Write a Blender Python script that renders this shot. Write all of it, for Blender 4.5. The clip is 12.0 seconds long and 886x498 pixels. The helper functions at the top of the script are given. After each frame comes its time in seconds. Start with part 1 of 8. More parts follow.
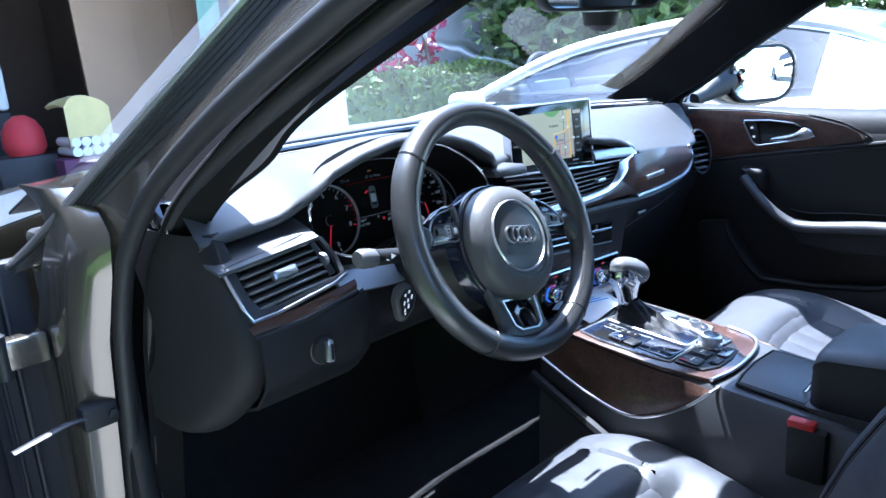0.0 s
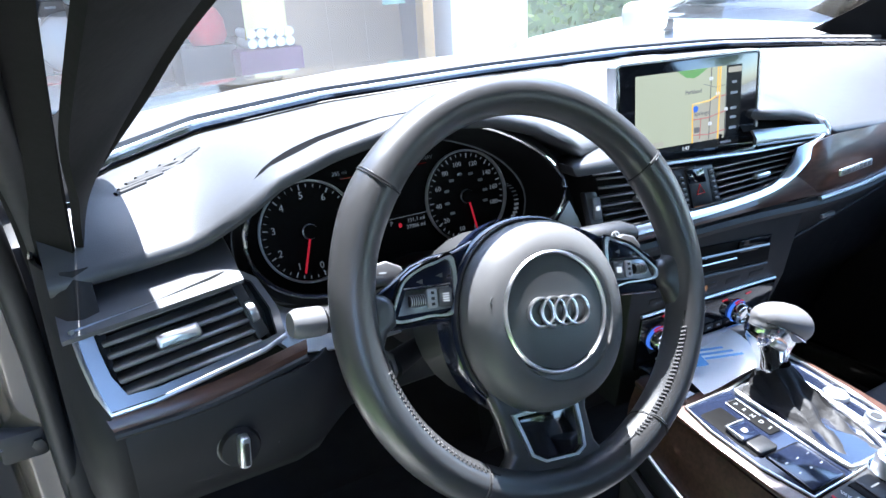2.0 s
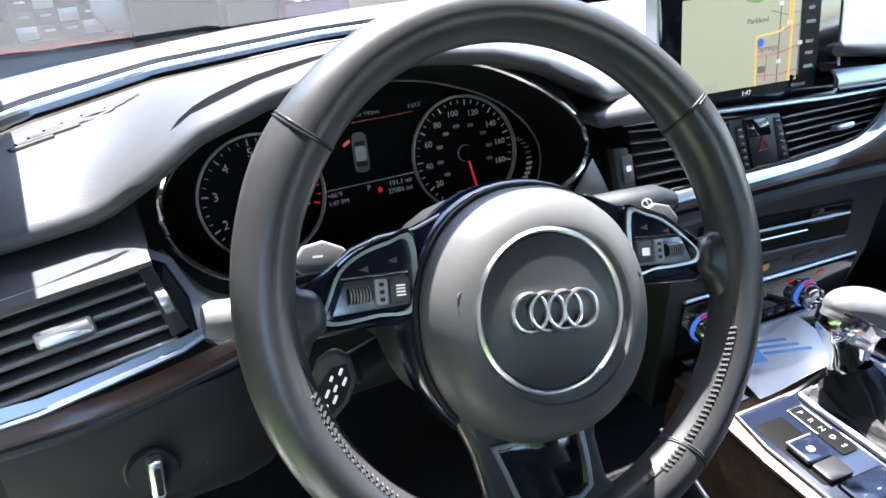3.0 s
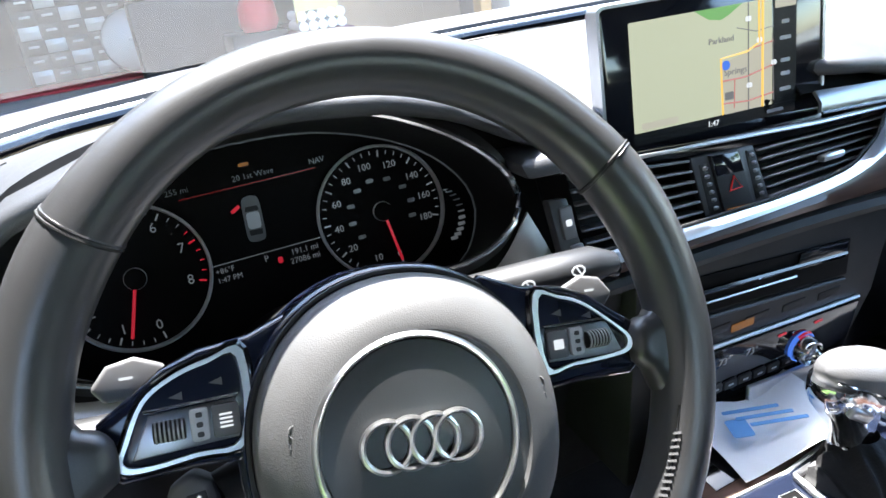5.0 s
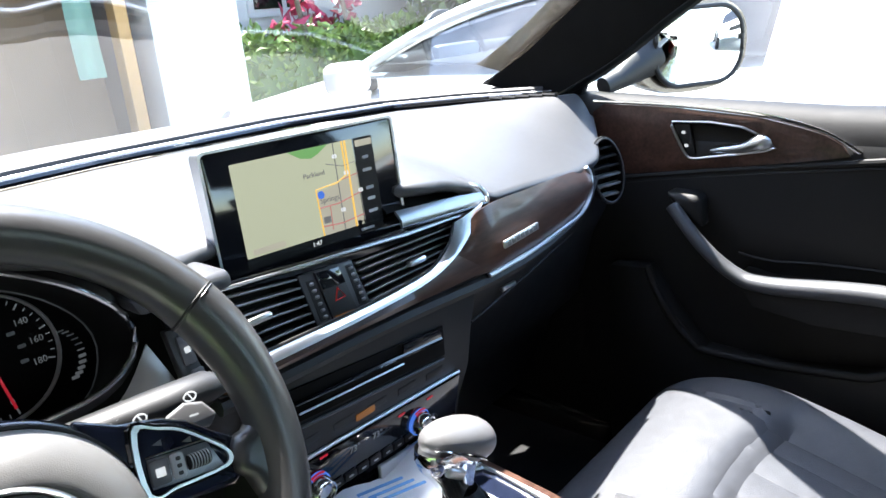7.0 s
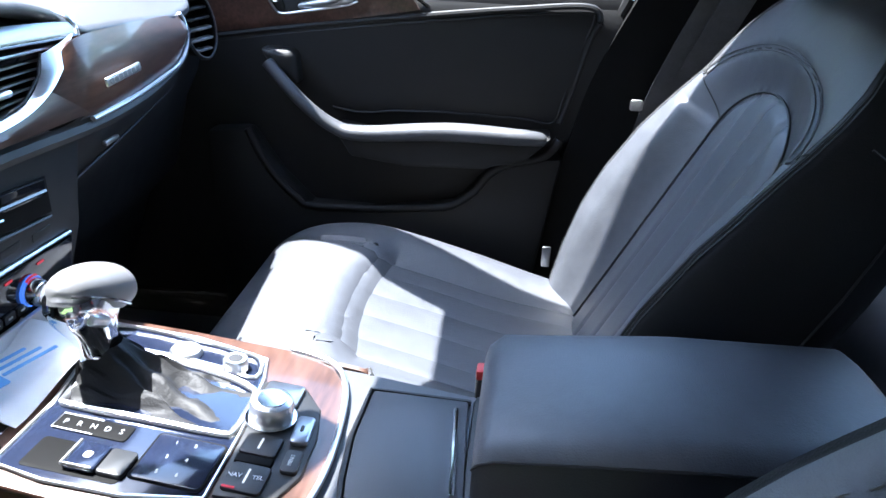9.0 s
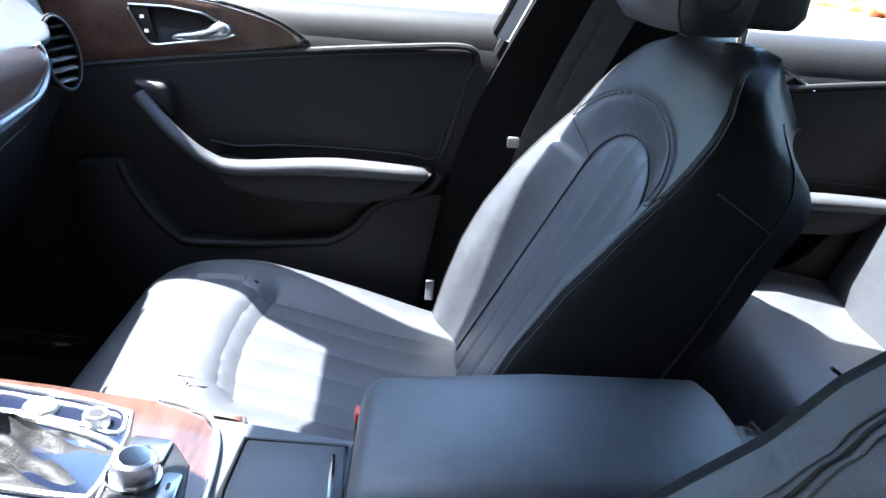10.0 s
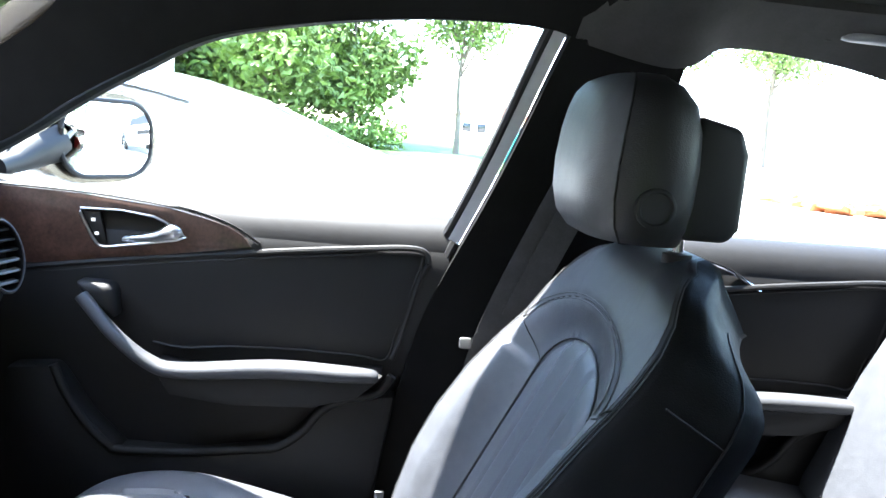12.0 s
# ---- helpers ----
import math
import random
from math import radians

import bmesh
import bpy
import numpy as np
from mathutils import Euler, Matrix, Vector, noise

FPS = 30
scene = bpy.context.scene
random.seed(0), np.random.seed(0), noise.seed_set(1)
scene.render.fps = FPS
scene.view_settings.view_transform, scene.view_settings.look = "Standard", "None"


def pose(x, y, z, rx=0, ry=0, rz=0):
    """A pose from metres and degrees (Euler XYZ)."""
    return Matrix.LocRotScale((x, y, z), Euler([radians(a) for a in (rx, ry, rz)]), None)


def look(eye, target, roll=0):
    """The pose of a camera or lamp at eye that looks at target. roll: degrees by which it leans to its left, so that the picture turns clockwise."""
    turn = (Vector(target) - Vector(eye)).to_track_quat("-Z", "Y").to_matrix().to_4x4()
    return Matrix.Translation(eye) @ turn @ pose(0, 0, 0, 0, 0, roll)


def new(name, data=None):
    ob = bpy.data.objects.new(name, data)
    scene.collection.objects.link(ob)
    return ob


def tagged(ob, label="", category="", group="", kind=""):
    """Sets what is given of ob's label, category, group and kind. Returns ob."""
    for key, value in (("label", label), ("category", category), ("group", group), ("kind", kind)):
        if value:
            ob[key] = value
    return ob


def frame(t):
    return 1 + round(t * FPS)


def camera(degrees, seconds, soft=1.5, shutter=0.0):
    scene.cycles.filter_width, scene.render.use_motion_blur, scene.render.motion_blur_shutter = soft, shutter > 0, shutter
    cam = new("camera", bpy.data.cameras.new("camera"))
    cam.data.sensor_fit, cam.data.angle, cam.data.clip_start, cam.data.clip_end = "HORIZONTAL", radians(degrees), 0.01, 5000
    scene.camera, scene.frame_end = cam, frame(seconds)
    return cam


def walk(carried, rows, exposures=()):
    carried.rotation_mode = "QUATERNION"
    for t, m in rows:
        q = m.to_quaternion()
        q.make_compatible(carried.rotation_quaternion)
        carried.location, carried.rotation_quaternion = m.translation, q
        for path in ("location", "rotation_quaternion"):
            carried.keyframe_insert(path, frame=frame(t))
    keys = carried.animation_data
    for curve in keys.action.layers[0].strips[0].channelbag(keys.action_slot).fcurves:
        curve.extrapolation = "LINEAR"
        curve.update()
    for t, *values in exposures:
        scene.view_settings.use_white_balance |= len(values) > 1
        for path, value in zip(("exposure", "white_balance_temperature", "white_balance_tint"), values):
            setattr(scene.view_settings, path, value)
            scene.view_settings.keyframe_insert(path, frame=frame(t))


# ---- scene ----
cam = camera(62.8, 12.0)
PATH = [
    (0, (-1.057, -0.738, 1.156), (0.312, 0.632, 0.66), -4.0),
    (0.5, (-0.981, -0.679, 1.172), (0.45, 0.636, 0.7), -2.6),
    (1, (-0.859, -0.634, 1.192), (0.303, 0.896, 0.635), -2.5),
    (1.5, (-0.754, -0.611, 1.202), (0.097, 1.057, 0.499), -3.6),
    (2, (-0.676, -0.568, 1.19), (0.236, 1.055, 0.457), -3.0),
    (2.5, (-0.631, -0.514, 1.161), (0.147, 1.148, 0.365), -3.5),
    (3, (-0.558, -0.475, 1.143), (0.189, 1.184, 0.314), -4.6),
    (3.2, (-0.536, -0.465, 1.131), (0.201, 1.211, 0.326), -5.4),
    (4.8, (-0.446, -0.42, 1.132), (0.198, 1.309, 0.36), -8.3),
    (5, (-0.438, -0.425, 1.135), (0.253, 1.285, 0.361), -7.9),
    (5.5, (-0.42, -0.437, 1.149), (0.419, 1.222, 0.41), -7.2),
    (6, (-0.408, -0.462, 1.15), (0.608, 1.108, 0.442), -6.8),
    (6.5, (-0.422, -0.499, 1.171), (0.741, 0.982, 0.496), -6.6),
    (7, (-0.423, -0.508, 1.173), (1.0, 0.751, 0.549), -4.9),
    (7.2, (-0.423, -0.493, 1.171), (1.127, 0.606, 0.547), -3.6),
    (8.8, (-0.476, -0.459, 1.093), (1.308, -0.15, 0.243), 0.7),
    (9, (-0.476, -0.463, 1.094), (1.312, -0.268, 0.219), 1.9),
    (9.5, (-0.476, -0.47, 1.095), (1.309, -0.47, 0.193), 4.3),
    (10, (-0.47, -0.48, 1.111), (1.361, -0.569, 0.312), 4.8),
    (10.5, (-0.469, -0.478, 1.122), (1.433, -0.617, 0.521), 4.9),
    (11, (-0.466, -0.489, 1.132), (1.464, -0.689, 0.648), 5.6),
    (11.5, (-0.45, -0.492, 1.135), (1.505, -0.618, 0.731), 4.8),
    (12, (-0.439, -0.509, 1.129), (1.533, -0.645, 0.822), 4.9),
]
walk(cam, [(t, look(eye, target, roll)) for t, eye, target, roll in PATH], [(0, 2.75, 5150, 11), (0.5, 3.25, 5200, 11), (1, 3.35, 5300, 11), (1.5, 3.25, 5550, 11), (2.5, 3.0, 6000, 11), (3, 3.02, 6250, 11), (5, 3.08, 6350, 10), (6, 2.97, 6400, 10), (7, 2.88, 6450, 10), (9, 3.35, 5850, 9), (10.5, 3.6, 6000, 8), (11.5, 3.85, 6150, 8), (12, 3.95, 6200, 8)])

# ---------- world, sun ----------
SUN_TO = Vector((0.18, 0.35, 1.0)).normalized()
world = bpy.data.worlds.new("sky")
scene.world = world
world.use_nodes = True
wn = world.node_tree
sky = wn.nodes.new("ShaderNodeTexSky")
sky.sky_type, sky.sun_disc = "NISHITA", False
sky.sun_elevation = math.asin(SUN_TO.z)
sky.sun_rotation = math.atan2(SUN_TO.x, SUN_TO.y)
wn.nodes["Background"].inputs[1].default_value = 0.20
wn.links.new(sky.outputs[0], wn.nodes["Background"].inputs[0])
sun = new("sun", bpy.data.lights.new("sun", "SUN"))
sun.data.energy, sun.data.angle, sun.data.color = 4.0, radians(0.53), (1.0, 0.96, 0.9)
sun.matrix_world = SUN_TO.to_track_quat("Z", "Y").to_matrix().to_4x4()


# ---------- materials ----------
def material(name, color, rough=0.5, metal=0.0, vary=0.15, scale=30.0, bump=0.0, bump_scale=400.0, coat=0.0, spec=0.5, stretch=None, color2=None, sheen=0.0, wrinkle=0.0):
    m = bpy.data.materials.new(name)
    m.use_nodes = True
    nt = m.node_tree
    b = nt.nodes["Principled BSDF"]
    b.inputs["Roughness"].default_value, b.inputs["Metallic"].default_value = rough, metal
    b.inputs["Coat Weight"].default_value, b.inputs["Coat Roughness"].default_value = coat, 0.06
    b.inputs["Specular IOR Level"].default_value = spec
    b.inputs["Sheen Weight"].default_value = sheen
    tc = nt.nodes.new("ShaderNodeTexCoord")
    mp = nt.nodes.new("ShaderNodeMapping")
    nt.links.new(tc.outputs["Object"], mp.inputs[0])
    if stretch:
        mp.inputs["Scale"].default_value = stretch
    n1 = nt.nodes.new("ShaderNodeTexNoise")
    n1.inputs["Scale"].default_value, n1.inputs["Detail"].default_value = scale, 6
    n2 = nt.nodes.new("ShaderNodeTexNoise")
    n2.inputs["Scale"].default_value = scale / 9
    nt.links.new(mp.outputs[0], n1.inputs[0])
    nt.links.new(mp.outputs[0], n2.inputs[0])
    mx = nt.nodes.new("ShaderNodeMath")
    mx.operation = "ADD"
    nt.links.new(n1.outputs[0], mx.inputs[0])
    nt.links.new(n2.outputs[0], mx.inputs[1])
    ramp = nt.nodes.new("ShaderNodeMapRange")
    ramp.inputs[1].default_value, ramp.inputs[2].default_value = 0.7, 1.3
    nt.links.new(mx.outputs[0], ramp.inputs[0])
    mix = nt.nodes.new("ShaderNodeMix")
    mix.data_type = "RGBA"
    c2 = color2 or tuple(min(1, c * (1 + vary)) for c in color)
    c1 = color if color2 else tuple(c * (1 - vary) for c in color)
    mix.inputs[6].default_value, mix.inputs[7].default_value = (*c1, 1), (*c2, 1)
    nt.links.new(ramp.outputs[0], mix.inputs[0])
    nt.links.new(mix.outputs[2], b.inputs["Base Color"])
    rr = nt.nodes.new("ShaderNodeMapRange")
    rr.inputs[3].default_value, rr.inputs[4].default_value = rough * 0.88, min(1, rough * 1.14)
    nt.links.new(n1.outputs[0], rr.inputs[0])
    nt.links.new(rr.outputs[0], b.inputs["Roughness"])
    if bump:
        v = nt.nodes.new("ShaderNodeTexVoronoi")
        v.inputs["Scale"].default_value = bump_scale
        nt.links.new(mp.outputs[0], v.inputs[0])
        bp = nt.nodes.new("ShaderNodeBump")
        bp.inputs["Strength"].default_value, bp.inputs["Distance"].default_value = bump, 0.0006
        nt.links.new(v.outputs[0], bp.inputs["Height"])
        nt.links.new(bp.outputs[0], b.inputs["Normal"])
        if wrinkle:
            w = nt.nodes.new("ShaderNodeTexNoise")
            w.inputs["Scale"].default_value, w.inputs["Detail"].default_value, w.inputs["Distortion"].default_value = 22, 4, 0.8
            nt.links.new(mp.outputs[0], w.inputs[0])
            b2 = nt.nodes.new("ShaderNodeBump")
            b2.inputs["Strength"].default_value, b2.inputs["Distance"].default_value = wrinkle, 0.004
            nt.links.new(w.outputs[0], b2.inputs["Height"])
            nt.links.new(bp.outputs[0], b2.inputs["Normal"])
            nt.links.new(b2.outputs[0], b.inputs["Normal"])
    return m


def glass_material(name, tint=(1, 1, 1), gloss=1.0, ior=1.5):
    m = bpy.data.materials.new(name)
    m.use_nodes = True
    nt = m.node_tree
    nt.nodes.remove(nt.nodes["Principled BSDF"])
    tr, gl, mx, fr = (nt.nodes.new(k) for k in ("ShaderNodeBsdfTransparent", "ShaderNodeBsdfGlossy", "ShaderNodeMixShader", "ShaderNodeFresnel"))
    tr.inputs[0].default_value = (*tint, 1)
    gl.inputs["Roughness"].default_value = 0.0
    gl.inputs[0].default_value = (gloss, gloss, gloss, 1)
    fr.inputs[0].default_value = ior
    nt.links.new(fr.outputs[0], mx.inputs[0])
    nt.links.new(tr.outputs[0], mx.inputs[1])
    nt.links.new(gl.outputs[0], mx.inputs[2])
    nt.links.new(mx.outputs[0], nt.nodes["Material Output"].inputs[0])
    return m


def glow(name, color, strength=1.0):
    m = bpy.data.materials.new(name)
    m.use_nodes = True
    b = m.node_tree.nodes["Principled BSDF"]
    b.inputs["Base Color"].default_value = (*[c * 0.3 for c in color], 1)
    b.inputs["Roughness"].default_value = 0.25
    b.inputs["Emission Color"].default_value = (*color, 1)
    b.inputs["Emission Strength"].default_value = strength
    return m


LEATHER = material("black_leather", (0.058, 0.062, 0.073), 0.5, vary=0.16, scale=60, bump=0.3, bump_scale=700, spec=0.75, wrinkle=0.25)
WHEEL_LEATHER = material("smooth_wheel_leather", (0.052, 0.052, 0.054), 0.33, vary=0.14, scale=50, bump=0.05, bump_scale=1200, spec=0.9, wrinkle=0.04)
SOFT = material("soft_dash_plastic", (0.066, 0.069, 0.076), 0.44, vary=0.04, scale=90, bump=0.22, bump_scale=1100)
AIRBAG = material("grained_airbag_cover", (0.118, 0.118, 0.120), 0.38, vary=0.1, scale=50, bump=0.16, bump_scale=1500)
PLASTIC = material("dark_plastic", (0.013, 0.0135, 0.015), 0.5, vary=0.15, scale=40, bump=0.10, bump_scale=1200)
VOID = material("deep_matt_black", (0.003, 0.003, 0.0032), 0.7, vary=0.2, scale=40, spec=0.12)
DARKTRIM = material("dark_door_plastic", (0.0076, 0.0076, 0.0080), 0.62, vary=0.15, scale=30, bump=0.15, bump_scale=900)
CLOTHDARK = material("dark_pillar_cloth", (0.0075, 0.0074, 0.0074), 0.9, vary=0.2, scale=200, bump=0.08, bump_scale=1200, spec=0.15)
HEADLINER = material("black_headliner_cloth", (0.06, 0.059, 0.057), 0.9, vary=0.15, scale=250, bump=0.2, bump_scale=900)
PIANO = material("gloss_black_panel", (0.008, 0.009, 0.012), 0.08, vary=0.2, scale=10, coat=0.6)
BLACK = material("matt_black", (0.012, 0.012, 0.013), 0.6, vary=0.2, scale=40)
RUBBER = material("black_rubber", (0.02, 0.02, 0.021), 0.55, vary=0.2, scale=60)
CHROME = material("chrome", (0.8, 0.81, 0.82), 0.1, 1.0, vary=0.03, scale=20)
SATIN = material("satin_aluminium", (0.74, 0.75, 0.77), 0.32, 1.0, vary=0.05, scale=80)
SILVER = material("silver_paint", (0.5, 0.51, 0.52), 0.35, 0.7, vary=0.05, scale=80)
WOOD = material("walnut_veneer", (0.040, 0.018, 0.012), 0.38, vary=0.3, scale=14, coat=0.35, stretch=(2, 14, 14), color2=(0.112, 0.058, 0.041))
PAINT = material("bronze_grey_paint", (0.12, 0.105, 0.082), 0.24, 0.65, vary=0.03, scale=40, coat=1.0)
CARPET = material("black_carpet", (0.02, 0.02, 0.021), 0.95, vary=0.3, scale=300, bump=0.6, bump_scale=500)
THREAD = material("grey_thread", (0.1, 0.1, 0.105), 0.7, vary=0.1, scale=200)
# weak glow brightens printed marks that are no lamps; screen marks share it
GLOWPRINT = glow("white_print", (0.75, 0.78, 0.8), 0.12)
GREYPRINT = material("grey_print", (0.55, 0.56, 0.58), 0.6, vary=0.05, scale=80)
DIALWHITE = glow("lit_dial_figures", (0.46, 0.50, 0.54), 0.022)
DIALGREY = glow("dim_dial_figures", (0.4, 0.44, 0.48), 0.006)
DIMRED = glow("dim_red_line", (0.5, 0.03, 0.03), 0.02)
DIALRED = glow("red_needle", (0.85, 0.03, 0.06), 0.05)
REDMARK = material("red_mark", (0.6, 0.02, 0.02), 0.4, vary=0.05, scale=50)
BELTRED = material("red_buckle_plastic", (0.55, 0.03, 0.03), 0.4, vary=0.05, scale=50)
SCREENMAP = glow("map_ground", (0.40, 0.42, 0.30), 0.16)
SCREENDARK = glow("screen_menu", (0.02, 0.025, 0.03), 0.02)
SCREENGREEN = glow("map_park", (0.16, 0.36, 0.12), 0.14)
SCREENROAD = glow("map_road", (0.75, 0.48, 0.12), 0.16)
SCREENRED = glow("map_minor_road", (0.45, 0.18, 0.16), 0.14)
SCREENGREY = glow("map_text", (0.25, 0.25, 0.25), 0.08)
SCREENCITY = glow("map_city", (0.42, 0.40, 0.32), 0.14)
SCREENBLUE = glow("map_mark", (0.06, 0.16, 0.6), 0.15)
AMBER = glow("amber_readout", (0.7, 0.28, 0.05), 0.02)
GLASS = glass_material("clear_glass", (0.93, 0.97, 0.95), 1.0, 1.9)
SIDEGLASS = glass_material("side_glass", (0.9, 0.95, 0.93), 0.12)
MIRROR = material("mirror_silver", (0.85, 0.87, 0.88), 0.02, 1.0, vary=0.01, scale=5)
GAITER = material("dull_black_leather", (0.016, 0.016, 0.017), 0.6, vary=0.2, scale=40, bump=0.3, bump_scale=600, spec=0.3, wrinkle=0.5)
PAPER = material("white_paper", (0.75, 0.77, 0.8), 0.7, vary=0.05, scale=30)
PAPERBLUE = material("blue_print_on_paper", (0.12, 0.32, 0.65), 0.6, vary=0.1, scale=30)
GRIPGREY = material("grey_grip_leather", (0.15, 0.15, 0.155), 0.4, vary=0.08, scale=60, bump=0.15, bump_scale=800)
# slats paled in colour so they read as sunlit
SLAT = material("satin_vent_slat", (0.22, 0.22, 0.225), 0.35, 0.3, vary=0.08, scale=60)
SILL = material("soft_sill_plastic", (0.016, 0.016, 0.0165), 0.6, vary=0.12, scale=60, bump=0.2, bump_scale=1100, spec=0.25)
PANELGREY = material("dark_grey_panel", (0.045, 0.046, 0.05), 0.4, vary=0.1, scale=50)
# black vinyl, its colour lowered to carry the shade on the sides
VINYL = material("black_vinyl_side", (0.018, 0.018, 0.0198), 0.5, vary=0.15, scale=60, bump=0.3, bump_scale=650)
# still darker copy of the vinyl for the shaded backrest side
SIDECOVER = material("matt_black_side_cover", (0.009, 0.009, 0.0095), 0.62, vary=0.15, scale=60, bump=0.3, bump_scale=650, spec=0.22)
BLADE = material("dark_satin_blade", (0.34, 0.35, 0.37), 0.3, 1.0, vary=0.05, scale=80)
BRIGHT = material("bright_satin_metal", (0.86, 0.87, 0.88), 0.30, 1.0, vary=0.03, scale=60)
GUTTER = material("ribbed_grey_gutter", (0.10, 0.105, 0.11), 0.4, 0.3, vary=0.15, scale=200)
SWITCHGREY = material("grey_switch_plastic", (0.13, 0.13, 0.135), 0.45, vary=0.08, scale=60)
# black gloss with the mirrored sky's blue put into its base colour
SKYGLOSS = material("blue_black_gloss_plastic", (0.010, 0.014, 0.030), 0.16, vary=0.15, scale=30, coat=0.3)
FRIT = material("black_glass_border", (0.003, 0.003, 0.003), 0.7, vary=0.1, scale=40)
BELTWEB = material("black_belt_webbing", (0.065, 0.065, 0.068), 0.75, vary=0.2, scale=300, bump=0.5, bump_scale=900)


# ---------- mesh helpers ----------
def spline(pts, n=8, closed=False):
    pts = [Vector(p) for p in pts]
    out, m = [], len(pts)
    for i in range(m if closed else m - 1):
        if closed:
            a, b, c, d = (pts[(i + k) % m] for k in (-1, 0, 1, 2))
        else:
            a, b, c, d = pts[max(i - 1, 0)], pts[i], pts[i + 1], pts[min(i + 2, m - 1)]
        for j in range(n):
            t = j / n
            out.append(0.5 * (2 * b + (c - a) * t + (2 * a - 5 * b + 4 * c - d) * t * t + (3 * b - a - 3 * c + d) * t ** 3))
    if not closed:
        out.append(pts[-1])
    return out


def table(x, rows):
    """Smooth interpolation in a short table of (x, value)."""
    if x <= rows[0][0]:
        return rows[0][1]
    for (a, p), (b, q) in zip(rows, rows[1:]):
        if x <= b:
            t = (x - a) / (b - a)
            return p + (q - p) * t
    return rows[-1][1]


def smooth(t):
    t = min(1.0, max(0.0, t))
    return t * t * (3 - 2 * t)


def grid(rows, wrap=False, ends=False):
    """A sheet through rows of points; wrap closes each row, ends caps the first and last."""
    bm = bmesh.new()
    vs = [[bm.verts.new(p) for p in r] for r in rows]
    for a, b in zip(vs, vs[1:]):
        n = len(a)
        for i in range(n if wrap else n - 1):
            j = (i + 1) % n
            bm.faces.new((a[i], a[j], b[j], b[i]))
    if ends:
        bm.faces.new(vs[0][::-1])
        bm.faces.new(vs[-1])
    return bm


def thick(bm, d):
    """Give a sheet a thickness d along its normals."""
    bmesh.ops.recalc_face_normals(bm, faces=bm.faces)
    bmesh.ops.solidify(bm, geom=bm.faces[:], thickness=d)
    return bm


def box(c, s, bevel=0.0, seg=2, m=None):
    bm = bmesh.new()
    bmesh.ops.create_cube(bm, size=1)
    bmesh.ops.scale(bm, vec=s, verts=bm.verts)
    if bevel:
        bmesh.ops.bevel(bm, geom=bm.edges[:], offset=bevel, segments=seg, affect="EDGES", profile=0.5)
    if m is not None:
        bmesh.ops.transform(bm, matrix=m, verts=bm.verts)
    bmesh.ops.translate(bm, vec=c, verts=bm.verts)
    return bm


def prism(poly, push, bevel=0.0, seg=2):
    """A plate: the outline poly (3D points in one plane) pushed along a vector, edges rounded."""
    bm = bmesh.new()
    push = Vector(push)
    a = [bm.verts.new(p) for p in poly]
    b = [bm.verts.new(Vector(p) + push) for p in poly]
    n = len(a)
    bm.faces.new(a)
    bm.faces.new(b[::-1])
    for i in range(n):
        bm.faces.new((a[i], b[i], b[(i + 1) % n], a[(i + 1) % n]))
    bmesh.ops.recalc_face_normals(bm, faces=bm.faces)
    if bevel:
        rim = [e for e in bm.edges if len(e.link_faces) == 2 and e.calc_face_angle(0) > 0.9]
        bmesh.ops.bevel(bm, geom=rim, offset=bevel, segments=seg, affect="EDGES", profile=0.5)
    return bm


def tube(pts, r, n=10, closed=False, flat=1.0, up=(0, 0, 1)):
    """A round bar along points; r a number or one for each point; flat squeezes it along the up side."""
    pts = [Vector(p) for p in pts]
    m = len(pts)
    rs = r if isinstance(r, (list, tuple)) else [r] * m
    rows = []
    for i, p in enumerate(pts):
        d = (pts[(i + 1) % m] - pts[i - 1]) if closed else (pts[min(i + 1, m - 1)] - pts[max(i - 1, 0)])
        d.normalize()
        s = d.cross(Vector(up))
        if s.length < 1e-4:
            s = d.cross(Vector((1, 0, 0)))
        s.normalize()
        u = s.cross(d)
        rows.append([p + rs[i] * (math.cos(a) * s + flat * math.sin(a) * u) for a in (2 * math.pi * k / n for k in range(n))])
    if closed:
        rows.append(rows[0])
    bm = grid(rows, wrap=True, ends=not closed)
    if closed:
        bmesh.ops.remove_doubles(bm, verts=bm.verts, dist=1e-6)
    bmesh.ops.recalc_face_normals(bm, faces=bm.faces)
    return bm


def lathe(profile, m, n=32, cap=True):
    """A turned body: (radius, height) pairs round the local z axis, set by the matrix m."""
    rows = [[m @ Vector((max(r, 1e-5) * math.cos(a), max(r, 1e-5) * math.sin(a), h)) for a in (2 * math.pi * k / n for k in range(n))] for r, h in profile]
    bm = grid(rows, wrap=True, ends=cap)
    bmesh.ops.recalc_face_normals(bm, faces=bm.faces)
    return bm


def joined(*bms):
    out = bmesh.new()
    for b in bms:
        me = bpy.data.meshes.new("t")
        b.to_mesh(me)
        out.from_mesh(me)
        bpy.data.meshes.remove(me)
        b.free()
    return out


def part(name, bm, mat, parent=None, label="", angle=38, subsurf=0):
    """Link a bmesh as one mesh object, under a thing or a part."""
    me = bpy.data.meshes.new(name)
    bm.to_mesh(me)
    bm.free()
    me.materials.append(mat)
    me.polygons.foreach_set("use_smooth", [True] * len(me.polygons))
    me.set_sharp_from_angle(angle=radians(angle))
    ob = new(name, me)
    if parent:
        ob.parent = parent
    if subsurf:
        s = ob.modifiers.new("round", "SUBSURF")
        s.levels = s.render_levels = subsurf
    return tagged(ob, label=label)


def thing(name, label, category, group="", kind="", at=(0, 0, 0)):
    ob = new(name)
    ob.empty_display_size = 0.05
    ob.location = at
    return tagged(ob, label, category, group, kind)


